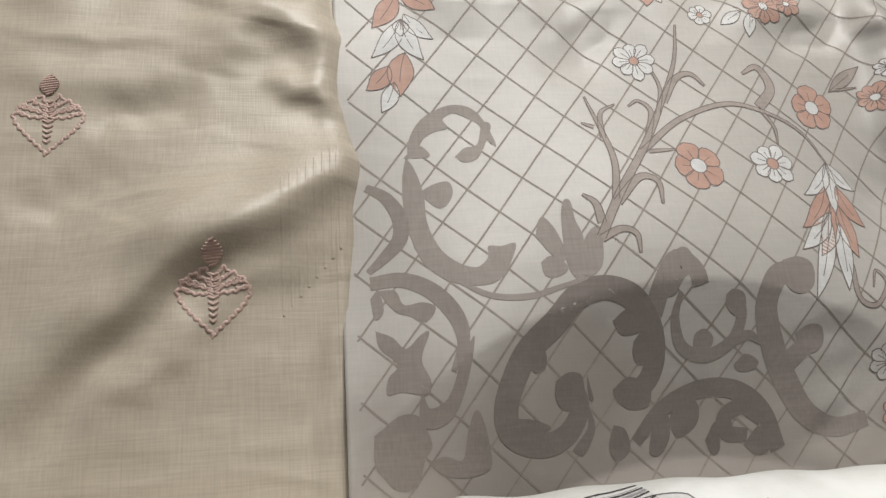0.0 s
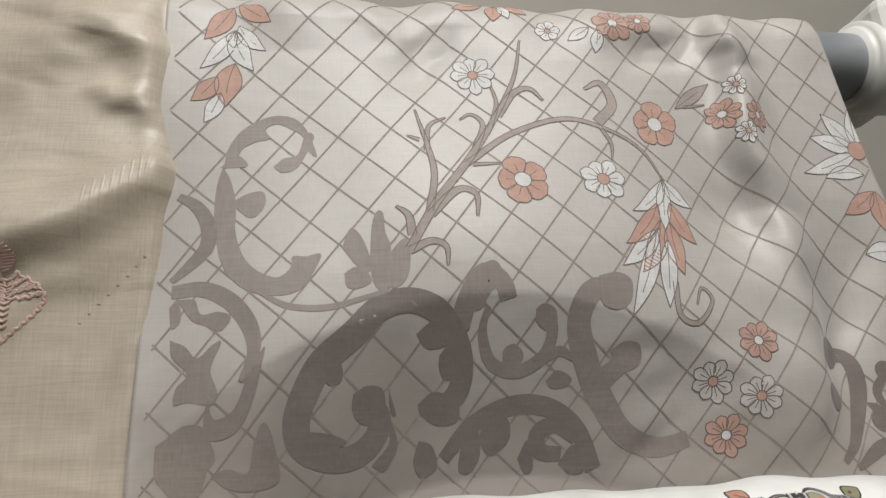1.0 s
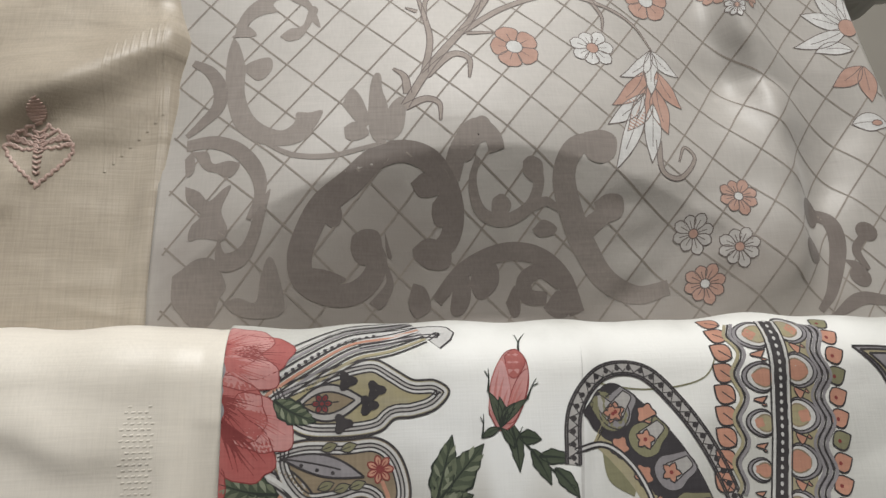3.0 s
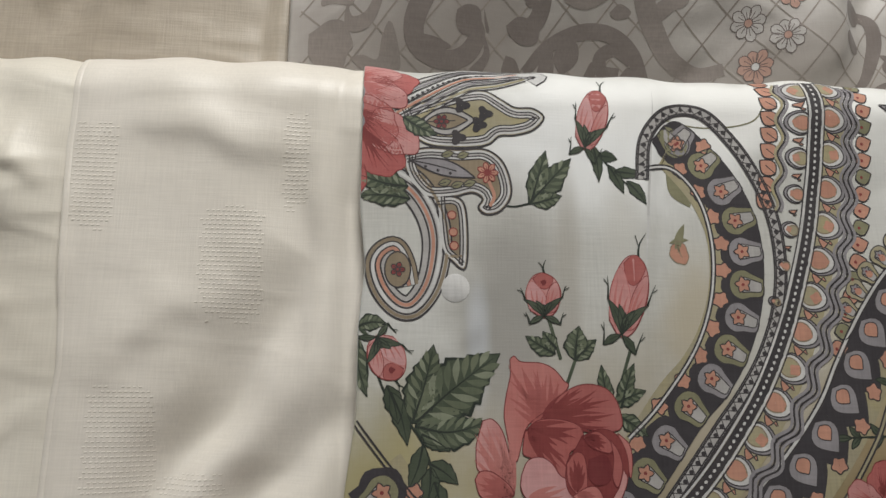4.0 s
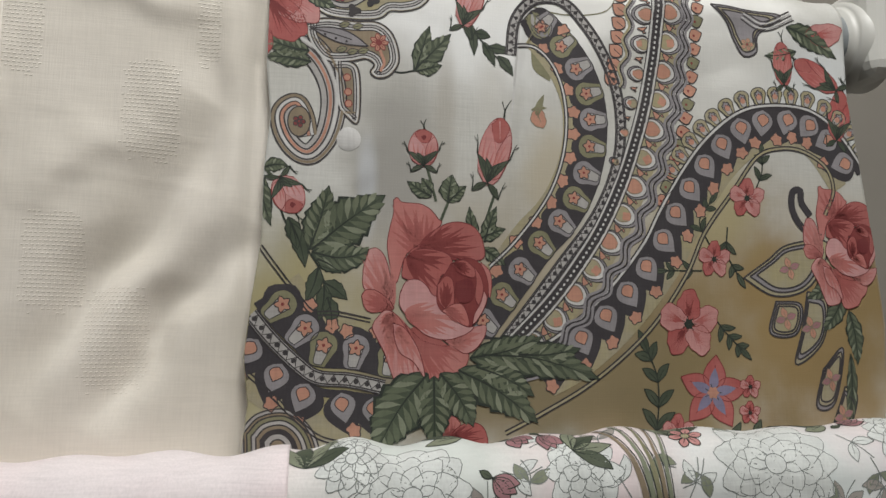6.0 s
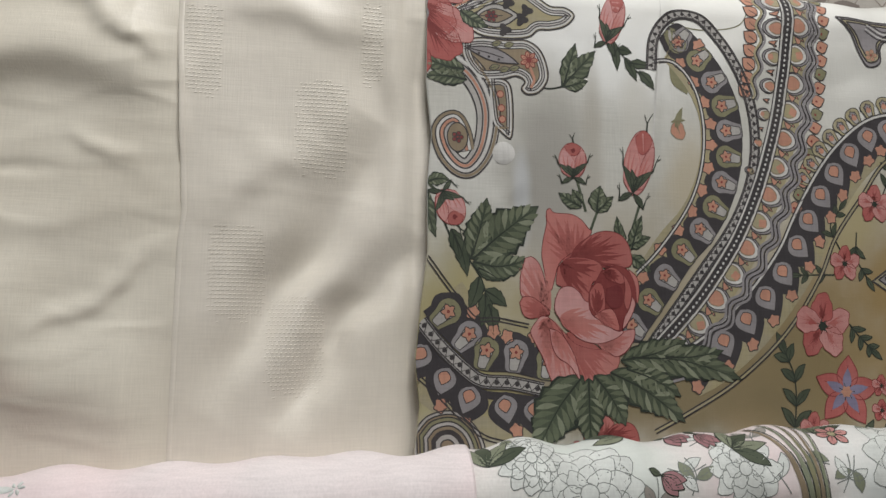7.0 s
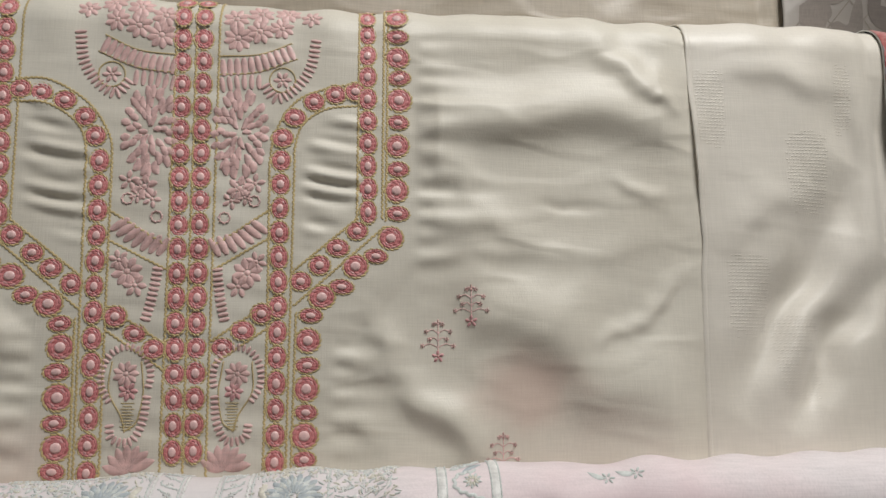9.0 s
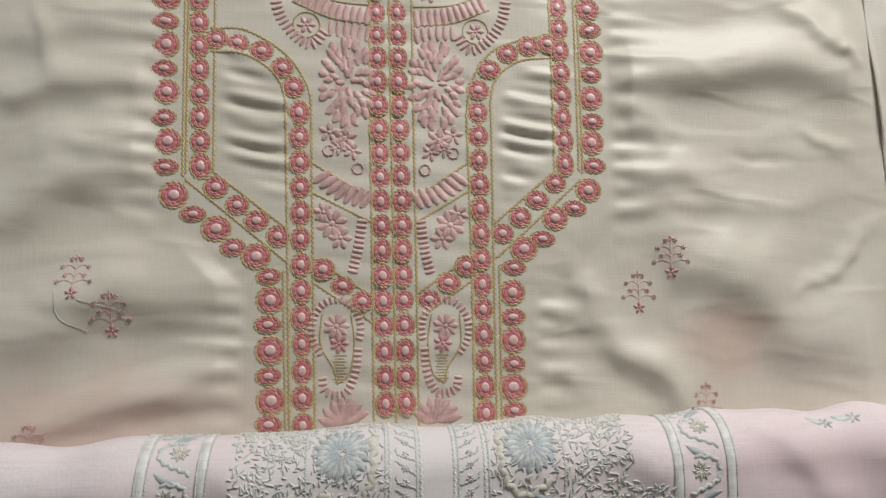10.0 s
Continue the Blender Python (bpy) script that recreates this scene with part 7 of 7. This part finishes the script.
pr = Print(KURTA)
UP = lambda p: (p[0], p[1] + TOPV)
for a, b in (((-0.0130, 0.9319), (-0.0046, 0.5887)), ((0.0040, 0.9326), (0.0131, 0.5885)), ((0.0235, 0.9335), (0.0312, 0.5883)), ((-0.1617, 0.9278), (-0.1558, 0.7907)), ((-0.1644, 0.9276), (-0.1584, 0.7883)), ((-0.1405, 0.9287), (-0.1345, 0.7935)), ((0.1452, 0.9414), (0.1471, 0.7995)), ((0.1672, 0.9424), (0.1685, 0.8000)), ((0.1707, 0.9426), (0.1718, 0.7976))):
    pr.cord([UP(a), b], 0.0023, T_GOLD)
for pts in ([(-0.0784, 0.8418), (-0.0742, 0.7123), (-0.0705, 0.5874)], [(-0.0777, 0.7122), (-0.0735, 0.5875)], [(-0.0575, 0.8424), (-0.0542, 0.7124), (-0.0507, 0.5872)], [(0.0721, 0.8462), (0.0750, 0.7134), (0.0760, 0.5921)], [(0.0931, 0.8468), (0.0936, 0.7135), (0.0941, 0.5940)], [(0.0983, 0.7182), (0.0982, 0.5940)],
            [(-0.1390, 0.9141), (-0.1123, 0.9138), (-0.0797, 0.8946), (-0.0607, 0.8663), (-0.0575, 0.8424)], [(-0.1383, 0.8943), (-0.1116, 0.8925), (-0.0884, 0.8774), (-0.0797, 0.8584), (-0.0784, 0.8418)],
            [(0.1458, 0.9195), (0.1191, 0.9144), (0.0922, 0.9012), (0.0760, 0.8733), (0.0721, 0.8462)], [(0.1464, 0.8998), (0.1188, 0.8957), (0.0992, 0.8815), (0.0932, 0.8615), (0.0931, 0.8468)],
            [(-0.1345, 0.7935), (-0.0759, 0.7476)], [(-0.1556, 0.7861), (-0.0752, 0.7204)], [(0.1471, 0.7995), (0.0940, 0.7532)], [(0.1702, 0.7927), (0.0965, 0.7252)],
            [(-0.0545, 0.7237), (-0.0057, 0.6924)], [(-0.0532, 0.7034), (-0.0055, 0.6713)], [(0.0751, 0.7264), (0.0309, 0.6957)], [(0.0759, 0.7065), (0.0319, 0.6758)],
            [(-0.0562, 0.8022), (-0.0089, 0.7736)], [(-0.0556, 0.7774), (-0.0086, 0.7541)], [(0.0728, 0.8051), (0.0279, 0.7733)], [(0.0736, 0.7813), (0.0289, 0.7537)]):
    pr.cord(pts, 0.0023, T_GOLD)
pr.done("gold_cord", "gold chain-stitched outlines")


def bars(pr, pts, ln, gap, mat, w=0.0034, tilt=0.0):
    """Short padded satin stitches across a curve."""
    for c, a in spots_along(spline(pts), gap):
        b = a + math.pi / 2 + tilt
        pr.leaf(polar(c, -ln / 2, b), polar(c, ln / 2, b), w, mat, None, 1, fat=1.0, cross=4, dome=0.0008, tip=0.35)


def satin_flower(pr, c, r, n, mat, rot=0.0):
    for i in range(n):
        a = rot + 2 * math.pi * i / n
        pr.leaf(polar(c, r * 0.2, a), polar(c, r, a), r * 0.5, mat, None, 1, 0.1, cross=4, dome=0.0008, tip=0.7)
    pr.blob(c, r * 0.2, mat, 1, n=10, dome=0.0009)


C10 = np.array((0.0089, 0.8443))
K = lambda x, y, s: (C10[0] + s * x * 0.000462, C10[1] - (y - 200) * 0.000462)
def emit(draw, *args):
    pr = Print(KURTA)
    draw(pr, *args)
    pr.done("satin_stitch_band" if draw is bars else "satin_flower" if draw is satin_flower else "stitched_line")


for s in (-1, 1):
    pr = Print(KURTA)
    rr = random.Random(7)
    # chrysanthemum panel beside the centre columns
    for ring in range(4):
        n = 6 + 5 * ring
        for i in range(n):
            a = 2 * math.pi * (i + 0.5 * (ring % 2)) / n
            q = lambda r: K(80 + r * math.cos(a) * 0.82, 140 - r * math.sin(a) * 1.35, s)
            r = 6 + 13 * ring
            pr.leaf(q(r), q(r + 20), 0.0050 + 0.0007 * ring, T_PALE, None, 1, rr.choice((-0.35, 0.3, 0.4)), cross=4, dome=0.0009, tip=0.55)
    pr.done("satin_bloom", kind="stuff", label="pale pink padded satin-stitch chrysanthemum")
    for c, r, n in (((85, 245), 0.0115, 6), ((112, 235), 0.009, 5), ((70, 268), 0.008, 5), ((95, 262), 0.007, 5)):
        emit(satin_flower, K(*c, s), r, n, T_PALE, r * 300)
    for c in ((60, 300), (112, 268), (85, 240)):
        p = K(*c, s)
        emit(Print.cord, [polar(p, 0.0044, k * 0.7) for k in range(10)], 0.0018, T_PALE, 0.001)
    emit(bars, [K(45, 355, s), K(90, 340, s), K(132, 308, s)], 0.018, 0.0068, T_PALE, 0.0064, 0.25 * s)
    for c, r, n in (((105, 400), 0.013, 8), ((90, 425), 0.010, 6), ((120, 380), 0.009, 6)):
        emit(satin_flower, K(*c, s), r, n, T_PALE, r * 200)
    emit(bars, [K(52, 395, s), K(58, 440, s), K(68, 485, s)], 0.009, 0.0042, T_PALE, 0.0034)
    # paisley of the lower panel
    c0 = K(95, 590, s)
    ring = [K(95 + 42 * math.cos(a), 585 - 52 * math.sin(a), s) for a in np.linspace(-0.9, 3.6, 12)]
    emit(bars, ring, 0.0065, 0.0042, T_PALE, 0.0030)
    emit(bars, [K(58, 620, s), K(62, 660, s), K(80, 695, s), K(112, 690, s), K(118, 665, s)], 0.0075, 0.0042, T_PALE, 0.0030)
    emit(Print.cord, [K(70, 560, s), K(64, 610, s), K(72, 660, s), K(92, 678, s)], 0.0014, T_GOLD)
    emit(Print.cord, [K(120, 560, s), K(122, 610, s), K(100, 650, s), K(92, 678, s)], 0.0014, T_GOLD)
    for k in range(10):
        emit(Print.cord, [K(78 + 4 * (k % 2), 630 + 5 * k, s), K(100 - 3 * (k % 2), 630 + 5 * k, s)], 0.0009, T_GOLD, 0.0005)
    emit(satin_flower, K(95, 580, s), 0.0105, 9, T_PALE)
    emit(satin_flower, K(90, 610, s), 0.008, 7, T_ROSE)
    pr = Print(KURTA)
    for k in range(7):
        p = K(80, 745, s)
        pr.leaf(p, polar(p, 0.021, 1.57 - s * 0.1 + (k - 3) * 0.42), 0.0085, T_PALE, None, 1, 0.1, cross=4, dome=0.0008, tip=0.7)
    pr.done("satin_leaf_fan", "pale pink padded satin-stitch leaves")
    # fans of satin bars under the neckline
    emit(bars, [K(45, 15, s), K(110, 5, s), K(180, -25, s)], 0.016, 0.0060, T_PALE, 0.0056)
    emit(bars, [K(45, 48, s), K(80, 42, s), K(112, 40, s)], 0.014, 0.0062, T_PALE, 0.0045)
    emit(Print.cord, [K(40, 28, s), K(110, 20, s), K(180, -8, s)], 0.0015, T_GOLD)
    emit(Print.cord, [K(40, -8, s), K(110, -14, s), K(170, -40, s)], 0.0015, T_GOLD)
    emit(bars, [K(215, -45, s), K(206, 10, s), K(180, 50, s), K(145, 72, s), K(122, 45, s)], 0.010, 0.0046, T_PALE, 0.0032)
    ringc = [K(155 + 24 * math.cos(a), 35 - 24 * math.sin(a), s) for a in np.linspace(0, 6.28, 14)]
    emit(Print.cord, ringc, 0.0014, T_GOLD)
    emit(satin_flower, K(155, 35, s), 0.008, 6, T_PALE)
    for c, r, n in (((70, -45), 0.013, 9), ((110, -60), 0.012, 8), ((150, -70), 0.011, 8), ((65, -85), 0.012, 8), ((110, -100), 0.012, 8), ((160, -110), 0.012, 8), ((205, -95), 0.010, 7)):
        emit(satin_flower, K(*c, s), r, n, T_PALE, r * 100)


def sprig(c, h, name="spray_motif"):
    """A little tree of fine chain stitches with a brighter pink foot."""
    pr = Print(KURTA)
    at = lambda x, y: (c[0] + x * h, c[1] + y * h)
    for y, w in ((0.45, 0.10), (0.28, 0.28), (0.10, 0.20), (-0.05, 0.36)):
        for sd in (-1, 1):
            pr.cord([at(0, y - 0.08), at(sd * w * 0.5, y), at(sd * w, y - 0.05)], h * 0.028, T_ROSEBUD, 0.0004)
            satin_flower(pr, at(sd * w, y - 0.04), h * 0.062, 5, T_ROSEBUD)
    pr.cord([at(0, 0.5), at(0, -0.25)], h * 0.028, T_ROSEBUD, 0.0004)
    satin_flower(pr, at(0, 0.45), h * 0.08, 4, T_ROSEBUD)
    satin_flower(pr, at(0.0, -0.34), h * 0.15, 5, T_ROSE, 1.57)
    pr.done(name, "small sprig in fine pink stitches")


for q in ((0.2445, 0.7252), (0.2170, 0.6957), (-0.2335, 0.7067), (-0.2060, 0.6780), (0.2718, 0.6024), (-0.2614, 0.5797)):
    sprig(q, 0.036)
pr = Print(KURTA)
pr.cord([(-0.2475, 0.6979), (-0.2420, 0.6763), (-0.2228, 0.6655)], 0.0006, T_WHITE, 0.0005)
pr.cord([(-0.2283, 0.6893), (-0.2029, 0.6828)], 0.0006, T_WHITE, 0.0005)
pr.done("loose_thread", "loose pale thread")


# ---- bottom rail: pale pink kurta and pale flowered voile ----
PINK = Cloth(-0.030, 0.604, 0.036, lambda v: (-0.52, 0.664), 0.25, seed=21, wave=0.0012, top=0.001, slope=0.026, fine=0.48, folds=[
    ((0.2760, 0.6043), (0.3384, 0.5504), 0.012, 0.006),
    ((0.1767, 0.5933), (0.2216, 0.5528), 0.012, 0.005),
    ((-0.1216, 0.5858), (-0.0753, 0.5550), 0.014, 0.005),
    ((-0.2280, 0.5800), (-0.1759, 0.5570), 0.012, 0.004),
    ((0.2992, 0.5552), (0.3783, 0.5598), 0.008, -0.001)])
PINK.sheet("pink_kurta", M_PINK, "pale pink lawn kurta with white and grey embroidered bands", "kurta", "hung cloths")
VOILE = Cloth(-0.030, 0.605, 0.038, lambda v: (0.660, 1.19), 0.25, seed=23, wave=0.0014, top=0.002, slope=0.026, fine=0.48, folds=[
    ((0.8434, 0.6156), (0.8843, 0.5698), 0.010, 0.008),
    ((0.8843, 0.6131), (0.9213, 0.5688), 0.010, 0.007),
    ((0.7740, 0.6044), (0.8086, 0.5718), 0.010, 0.004)])
VOILE.sheet("pale_flowered_voile", M_MINT, "pale voile scarf printed with outlined flowers", "scarf", "hung cloths")


def stitch_field(pr, x0, x1, v0, v1, n, mats, seed, size=0.008):
    r = random.Random(seed)
    for i in range(n):
        p = (r.uniform(x0, x1), r.uniform(v0, v1))
        a = r.uniform(0, 6.28)
        pr.leaf(p, polar(p, size * r.uniform(0.6, 1.2), a), size * 0.3, r.choice(mats), None, 1, r.uniform(-0.3, 0.3), cross=4, dome=0.0009, tip=0.7)


def thread_bloom(pr, c, r, mats, n=16):
    for k, m in enumerate(mats):
        for i in range(n):
            a = 2 * math.pi * (i + 0.5 * k) / n
            pr.leaf(polar(c, r * (0.12 + 0.22 * k), a), polar(c, r * (0.62 + 0.2 * k), a), r * 0.22, m, None, 1, 0.08, cross=4, dome=0.0010, tip=0.7)


PV0, PV1 = 0.52, 0.645
CX = (0.0392, 0.5834)[0]
for s in (-1, 1):
    pr = Print(PINK)
    X = lambda d: CX + s * d
    # narrow braid beside the centre gap
    for d in (0.012, 0.034):
        pr.cord([(X(d), PV0), (X(d), PV1)], 0.0024, T_WHITE, 0.001)
        pr.cord([(X(d + 0.003), PV0), (X(d + 0.003), PV1)], 0.0018, T_GREY, 0.0008)
    for k in range(14):
        v = PV0 + k * 0.0092
        pr.cord([(X(0.017), v), (X(0.023 + 0.005 * (k % 2)), v + 0.004), (X(0.030), v + 0.0092)], 0.0018, T_GREY, 0.0009)
        thread_bloom(pr, (X(0.023), v + 0.004), 0.0048, (T_WHITE,), 6)
    # wide band with blooms and curled leaves
    thread_bloom(pr, (X(0.068), 0.592), 0.021, (T_BLUE, T_GREY, T_BLUE), 18)
    thread_bloom(pr, (X(0.064), 0.545), 0.016, (T_CREAM, T_WHITE), 12)
    pr.cord([(X(0.045), 0.60), (X(0.048), 0.57), (X(0.062), 0.556), (X(0.082), 0.565)], 0.006, T_CREAM, 0.0022)
    pr.cord([(X(0.05), 0.54), (X(0.07), 0.555), (X(0.09), 0.545)], 0.005, T_BLUE, 0.002)
    pr.cord([(X(0.045), 0.625), (X(0.06), 0.62), (X(0.085), 0.632)], 0.003, T_CREAM, 0.0014)
    pr.cord([(X(0.092), PV0), (X(0.093), PV1)], 0.002, T_GREY, 0.0009)
    stitch_field(pr, min(X(0.094), X(0.142)), max(X(0.094), X(0.142)), PV0, PV1, 620, (T_WHITE, T_GREY, T_CREAM, T_WHITE, T_GREY), 3 + s, 0.0058)
    stitch_field(pr, min(X(0.038), X(0.092)), max(X(0.038), X(0.092)), PV0, PV1, 420, (T_WHITE, T_GREY, T_CREAM), 8 + s, 0.0055)
    stitch_field(pr, min(X(0.142), X(0.17)), max(X(0.142), X(0.17)), PV0, 0.56, 170, (T_GREY, T_WHITE, T_BLUE), 12 + s, 0.0058)
    pr.done("embroidered_band", "raised white, grey-blue and cream thread embroidery")
for x0, w in (((0.2361, 0.5885)[0], 0.034), ((-0.1437, 0.5768)[0], 0.034)):
    pr = Print(PINK)
    for d in (-w / 2 - 0.004, w / 2 + 0.002):
        pr.strip([(x0 + d, PV0), (x0 + d + 0.002, PV1)], 0.0062, T_WHITE, 1, 4, dome=0.0011)
        for s in (-0.0034, 0.0034):
            pr.cord([(x0 + d + s, PV0), (x0 + d + s + 0.002, PV1)], 0.0014, T_GREY, 0.0012)
    for k in range(4):
        v = PV0 + 0.012 + k * 0.033
        sd = 1 if k % 2 else -1
        pr.cord([(x0 - sd * 0.010, v - 0.014), (x0 + sd * 0.009, v - 0.004), (x0 + sd * 0.008, v + 0.009), (x0 - sd * 0.006, v + 0.012)], 0.0036, T_GREY, 0.0016)
        thread_bloom(pr, (x0 - sd * 0.003, v + 0.002), 0.009, (T_CREAM, T_GREY), 9)
        pr.leaf((x0 + sd * 0.004, v + 0.012), (x0 - sd * 0.012, v + 0.020), 0.005, T_BLUE, None, 1, 0.2, cross=4, dome=0.0009)
    pr.done("embroidered_stripe", "narrow grey and white embroidered stripe")
for c in ((0.3443, 0.6006), (0.3673, 0.6024), (0.52, 0.50), (-0.30, 0.60)):
    pr = Print(PINK)
    thread_bloom(pr, (c[0], min(c[1], 0.625)), 0.010, (T_GREY,), 6)
    pr.leaf((c[0], c[1]), (c[0] - 0.015, c[1] + 0.006), 0.006, T_GREY, None, 1, 0.2, cross=4, dome=0.001)
    pr.done("stitched_spray", "small grey stitched spray")
wash(M_PINK, [(0.0, 0.60, 0.20, 0.2, (0.76, 0.73, 0.73), 0.7), (0.35, 0.56, 0.12, 0.05, (0.74, 0.55, 0.58), 0.6)])
wash(M_MINT, [(0.76, 0.59, 0.10, 0.08, (0.62, 0.70, 0.66), 0.7), (0.87, 0.58, 0.06, 0.06, (0.72, 0.58, 0.60), 0.6), (1.03, 0.58, 0.12, 0.08, (0.66, 0.74, 0.73), 0.7), (1.15, 0.58, 0.06, 0.08, (0.74, 0.62, 0.66), 0.7)])


def line_bloom(c, r, n=7, seed=0):
    """A chrysanthemum drawn in outline; each petal is a piece."""
    rg = random.Random(seed)
    first = None
    for ring, (k, m) in enumerate(((1.0, n + 4), (0.72, n + 2), (0.45, n))):
        for i in range(m):
            pr = Print(VOILE)
            a = 2 * math.pi * (i + 0.5 * ring) / m + rg.uniform(-0.08, 0.08)
            pr.blob(polar(c, r * k * 0.62, a), lambda t: r * 0.30 * k ** 0.4 * (1 + 0.10 * math.cos(3 * t + i) + 0.06 * math.cos(5 * t + ring)), MINT_INK, 2 + ring * 2, a, 0.8, n=18, rings=2, line=GREY_LINE, lw=0.0006)
            ob = pr.done("petal" if first else "outlined_bloom", "" if first else "mint flower drawn in grey outline", under=first)
            first = first or ob
    pr = Print(VOILE)
    pr.blob(c, r * 0.16, MINT_INK, 9, n=14, line=GREY_LINE)
    pr.done("flower_heart", under=first)


MINT_INK = ink("mint_ink", (0.72, 0.75, 0.73))
GREY_LINE = ink("grey_line", (0.20, 0.22, 0.21))
line_bloom((0.745, 0.575), 0.042, 8, 2)
line_bloom((0.705, 0.600), 0.026, 7, 6)
line_bloom((0.865, 0.585), 0.030, 6, 3)
line_bloom((1.015, 0.585), 0.052, 9, 4)
line_bloom((1.13, 0.60), 0.032, 8, 5)
for q, a in (((0.785, 0.625), 2.6), ((0.880, 0.640), 2.0), ((0.86, 0.60), 0.4), ((0.94, 0.615), 1.2), ((1.08, 0.63), 2.8), ((0.675, 0.600), 1.2), ((1.17, 0.58), 0.5)):
    pr = Print(VOILE)
    for k in range(4):
        pr.leaf(q, polar(q, 0.030, a + (k - 1.5) * 0.6), 0.012, GREEN_L if k % 2 else GREEN, GREEN_D, 10, 0.15, lw=0.0007)
    pr.done("green_leaves", "small green printed leaves")
for q, a in (((0.820, 0.628), -1.0), ((0.842, 0.622), -1.2), ((0.800, 0.585), -0.6), ((1.045, 0.635), 0.5), ((1.09, 0.622), 0.2)):
    pr = Print(VOILE)
    for k in range(3):
        pr.leaf(q, polar(q, 0.020, a + (k - 1) * 0.35), 0.011, MAUVE, GREEN_D, 12, 0.0, lw=0.0007)
    pr.leaf(q, polar(q, 0.010, a + 3.3), 0.006, GREEN, GREEN_D, 14)
    pr.done("mauve_bud", "mauve printed flower bud")
pr = Print(VOILE)
pr.flower((0.952, 0.612), 0.013, 6, ROSE_L, GREEN_D, YELLOW, 12)
pr.done("pink_blossom", "small pink printed blossom")
for k in range(5):
    pr = Print(VOILE)
    pr.strip([(0.915 + 0.006 * k, 0.52), (0.905 + 0.005 * k, 0.575), (0.885 + 0.012 * k, 0.628)], lambda t: 0.006 * (1 - t) + 0.001, (BROWN, GREEN_L, OLIVE)[k % 3], 10, 2)
    pr.line([(0.918 + 0.006 * k, 0.52), (0.908 + 0.005 * k, 0.575), (0.887 + 0.012 * k, 0.628)], 0.0007, GREEN_D, 11)
    pr.done("grass_blade", "brown and green printed blade")

rg = random.Random(31)
for k in range(34):
    pr = Print(VOILE)
    x = 0.672 + k * 0.0150
    v = rg.uniform(0.53, 0.64)
    a = rg.uniform(0, 6.28)
    p = (x, v)
    pr.line([p, polar(p, 0.016, a), polar(polar(p, 0.016, a), 0.014, a + rg.uniform(-0.9, 0.9))], 0.0008, GREY_LINE, 1)
    for s in (-1, 1):
        q = polar(p, 0.012, a)
        pr.leaf(q, polar(q, 0.017, a + s * 0.8), 0.008, (MINT_INK, GREEN_L, TAUPE_WASH)[k % 3], GREY_LINE, 1, s * 0.15, lw=0.0006)
    pr.done("twig", "outlined printed twig")
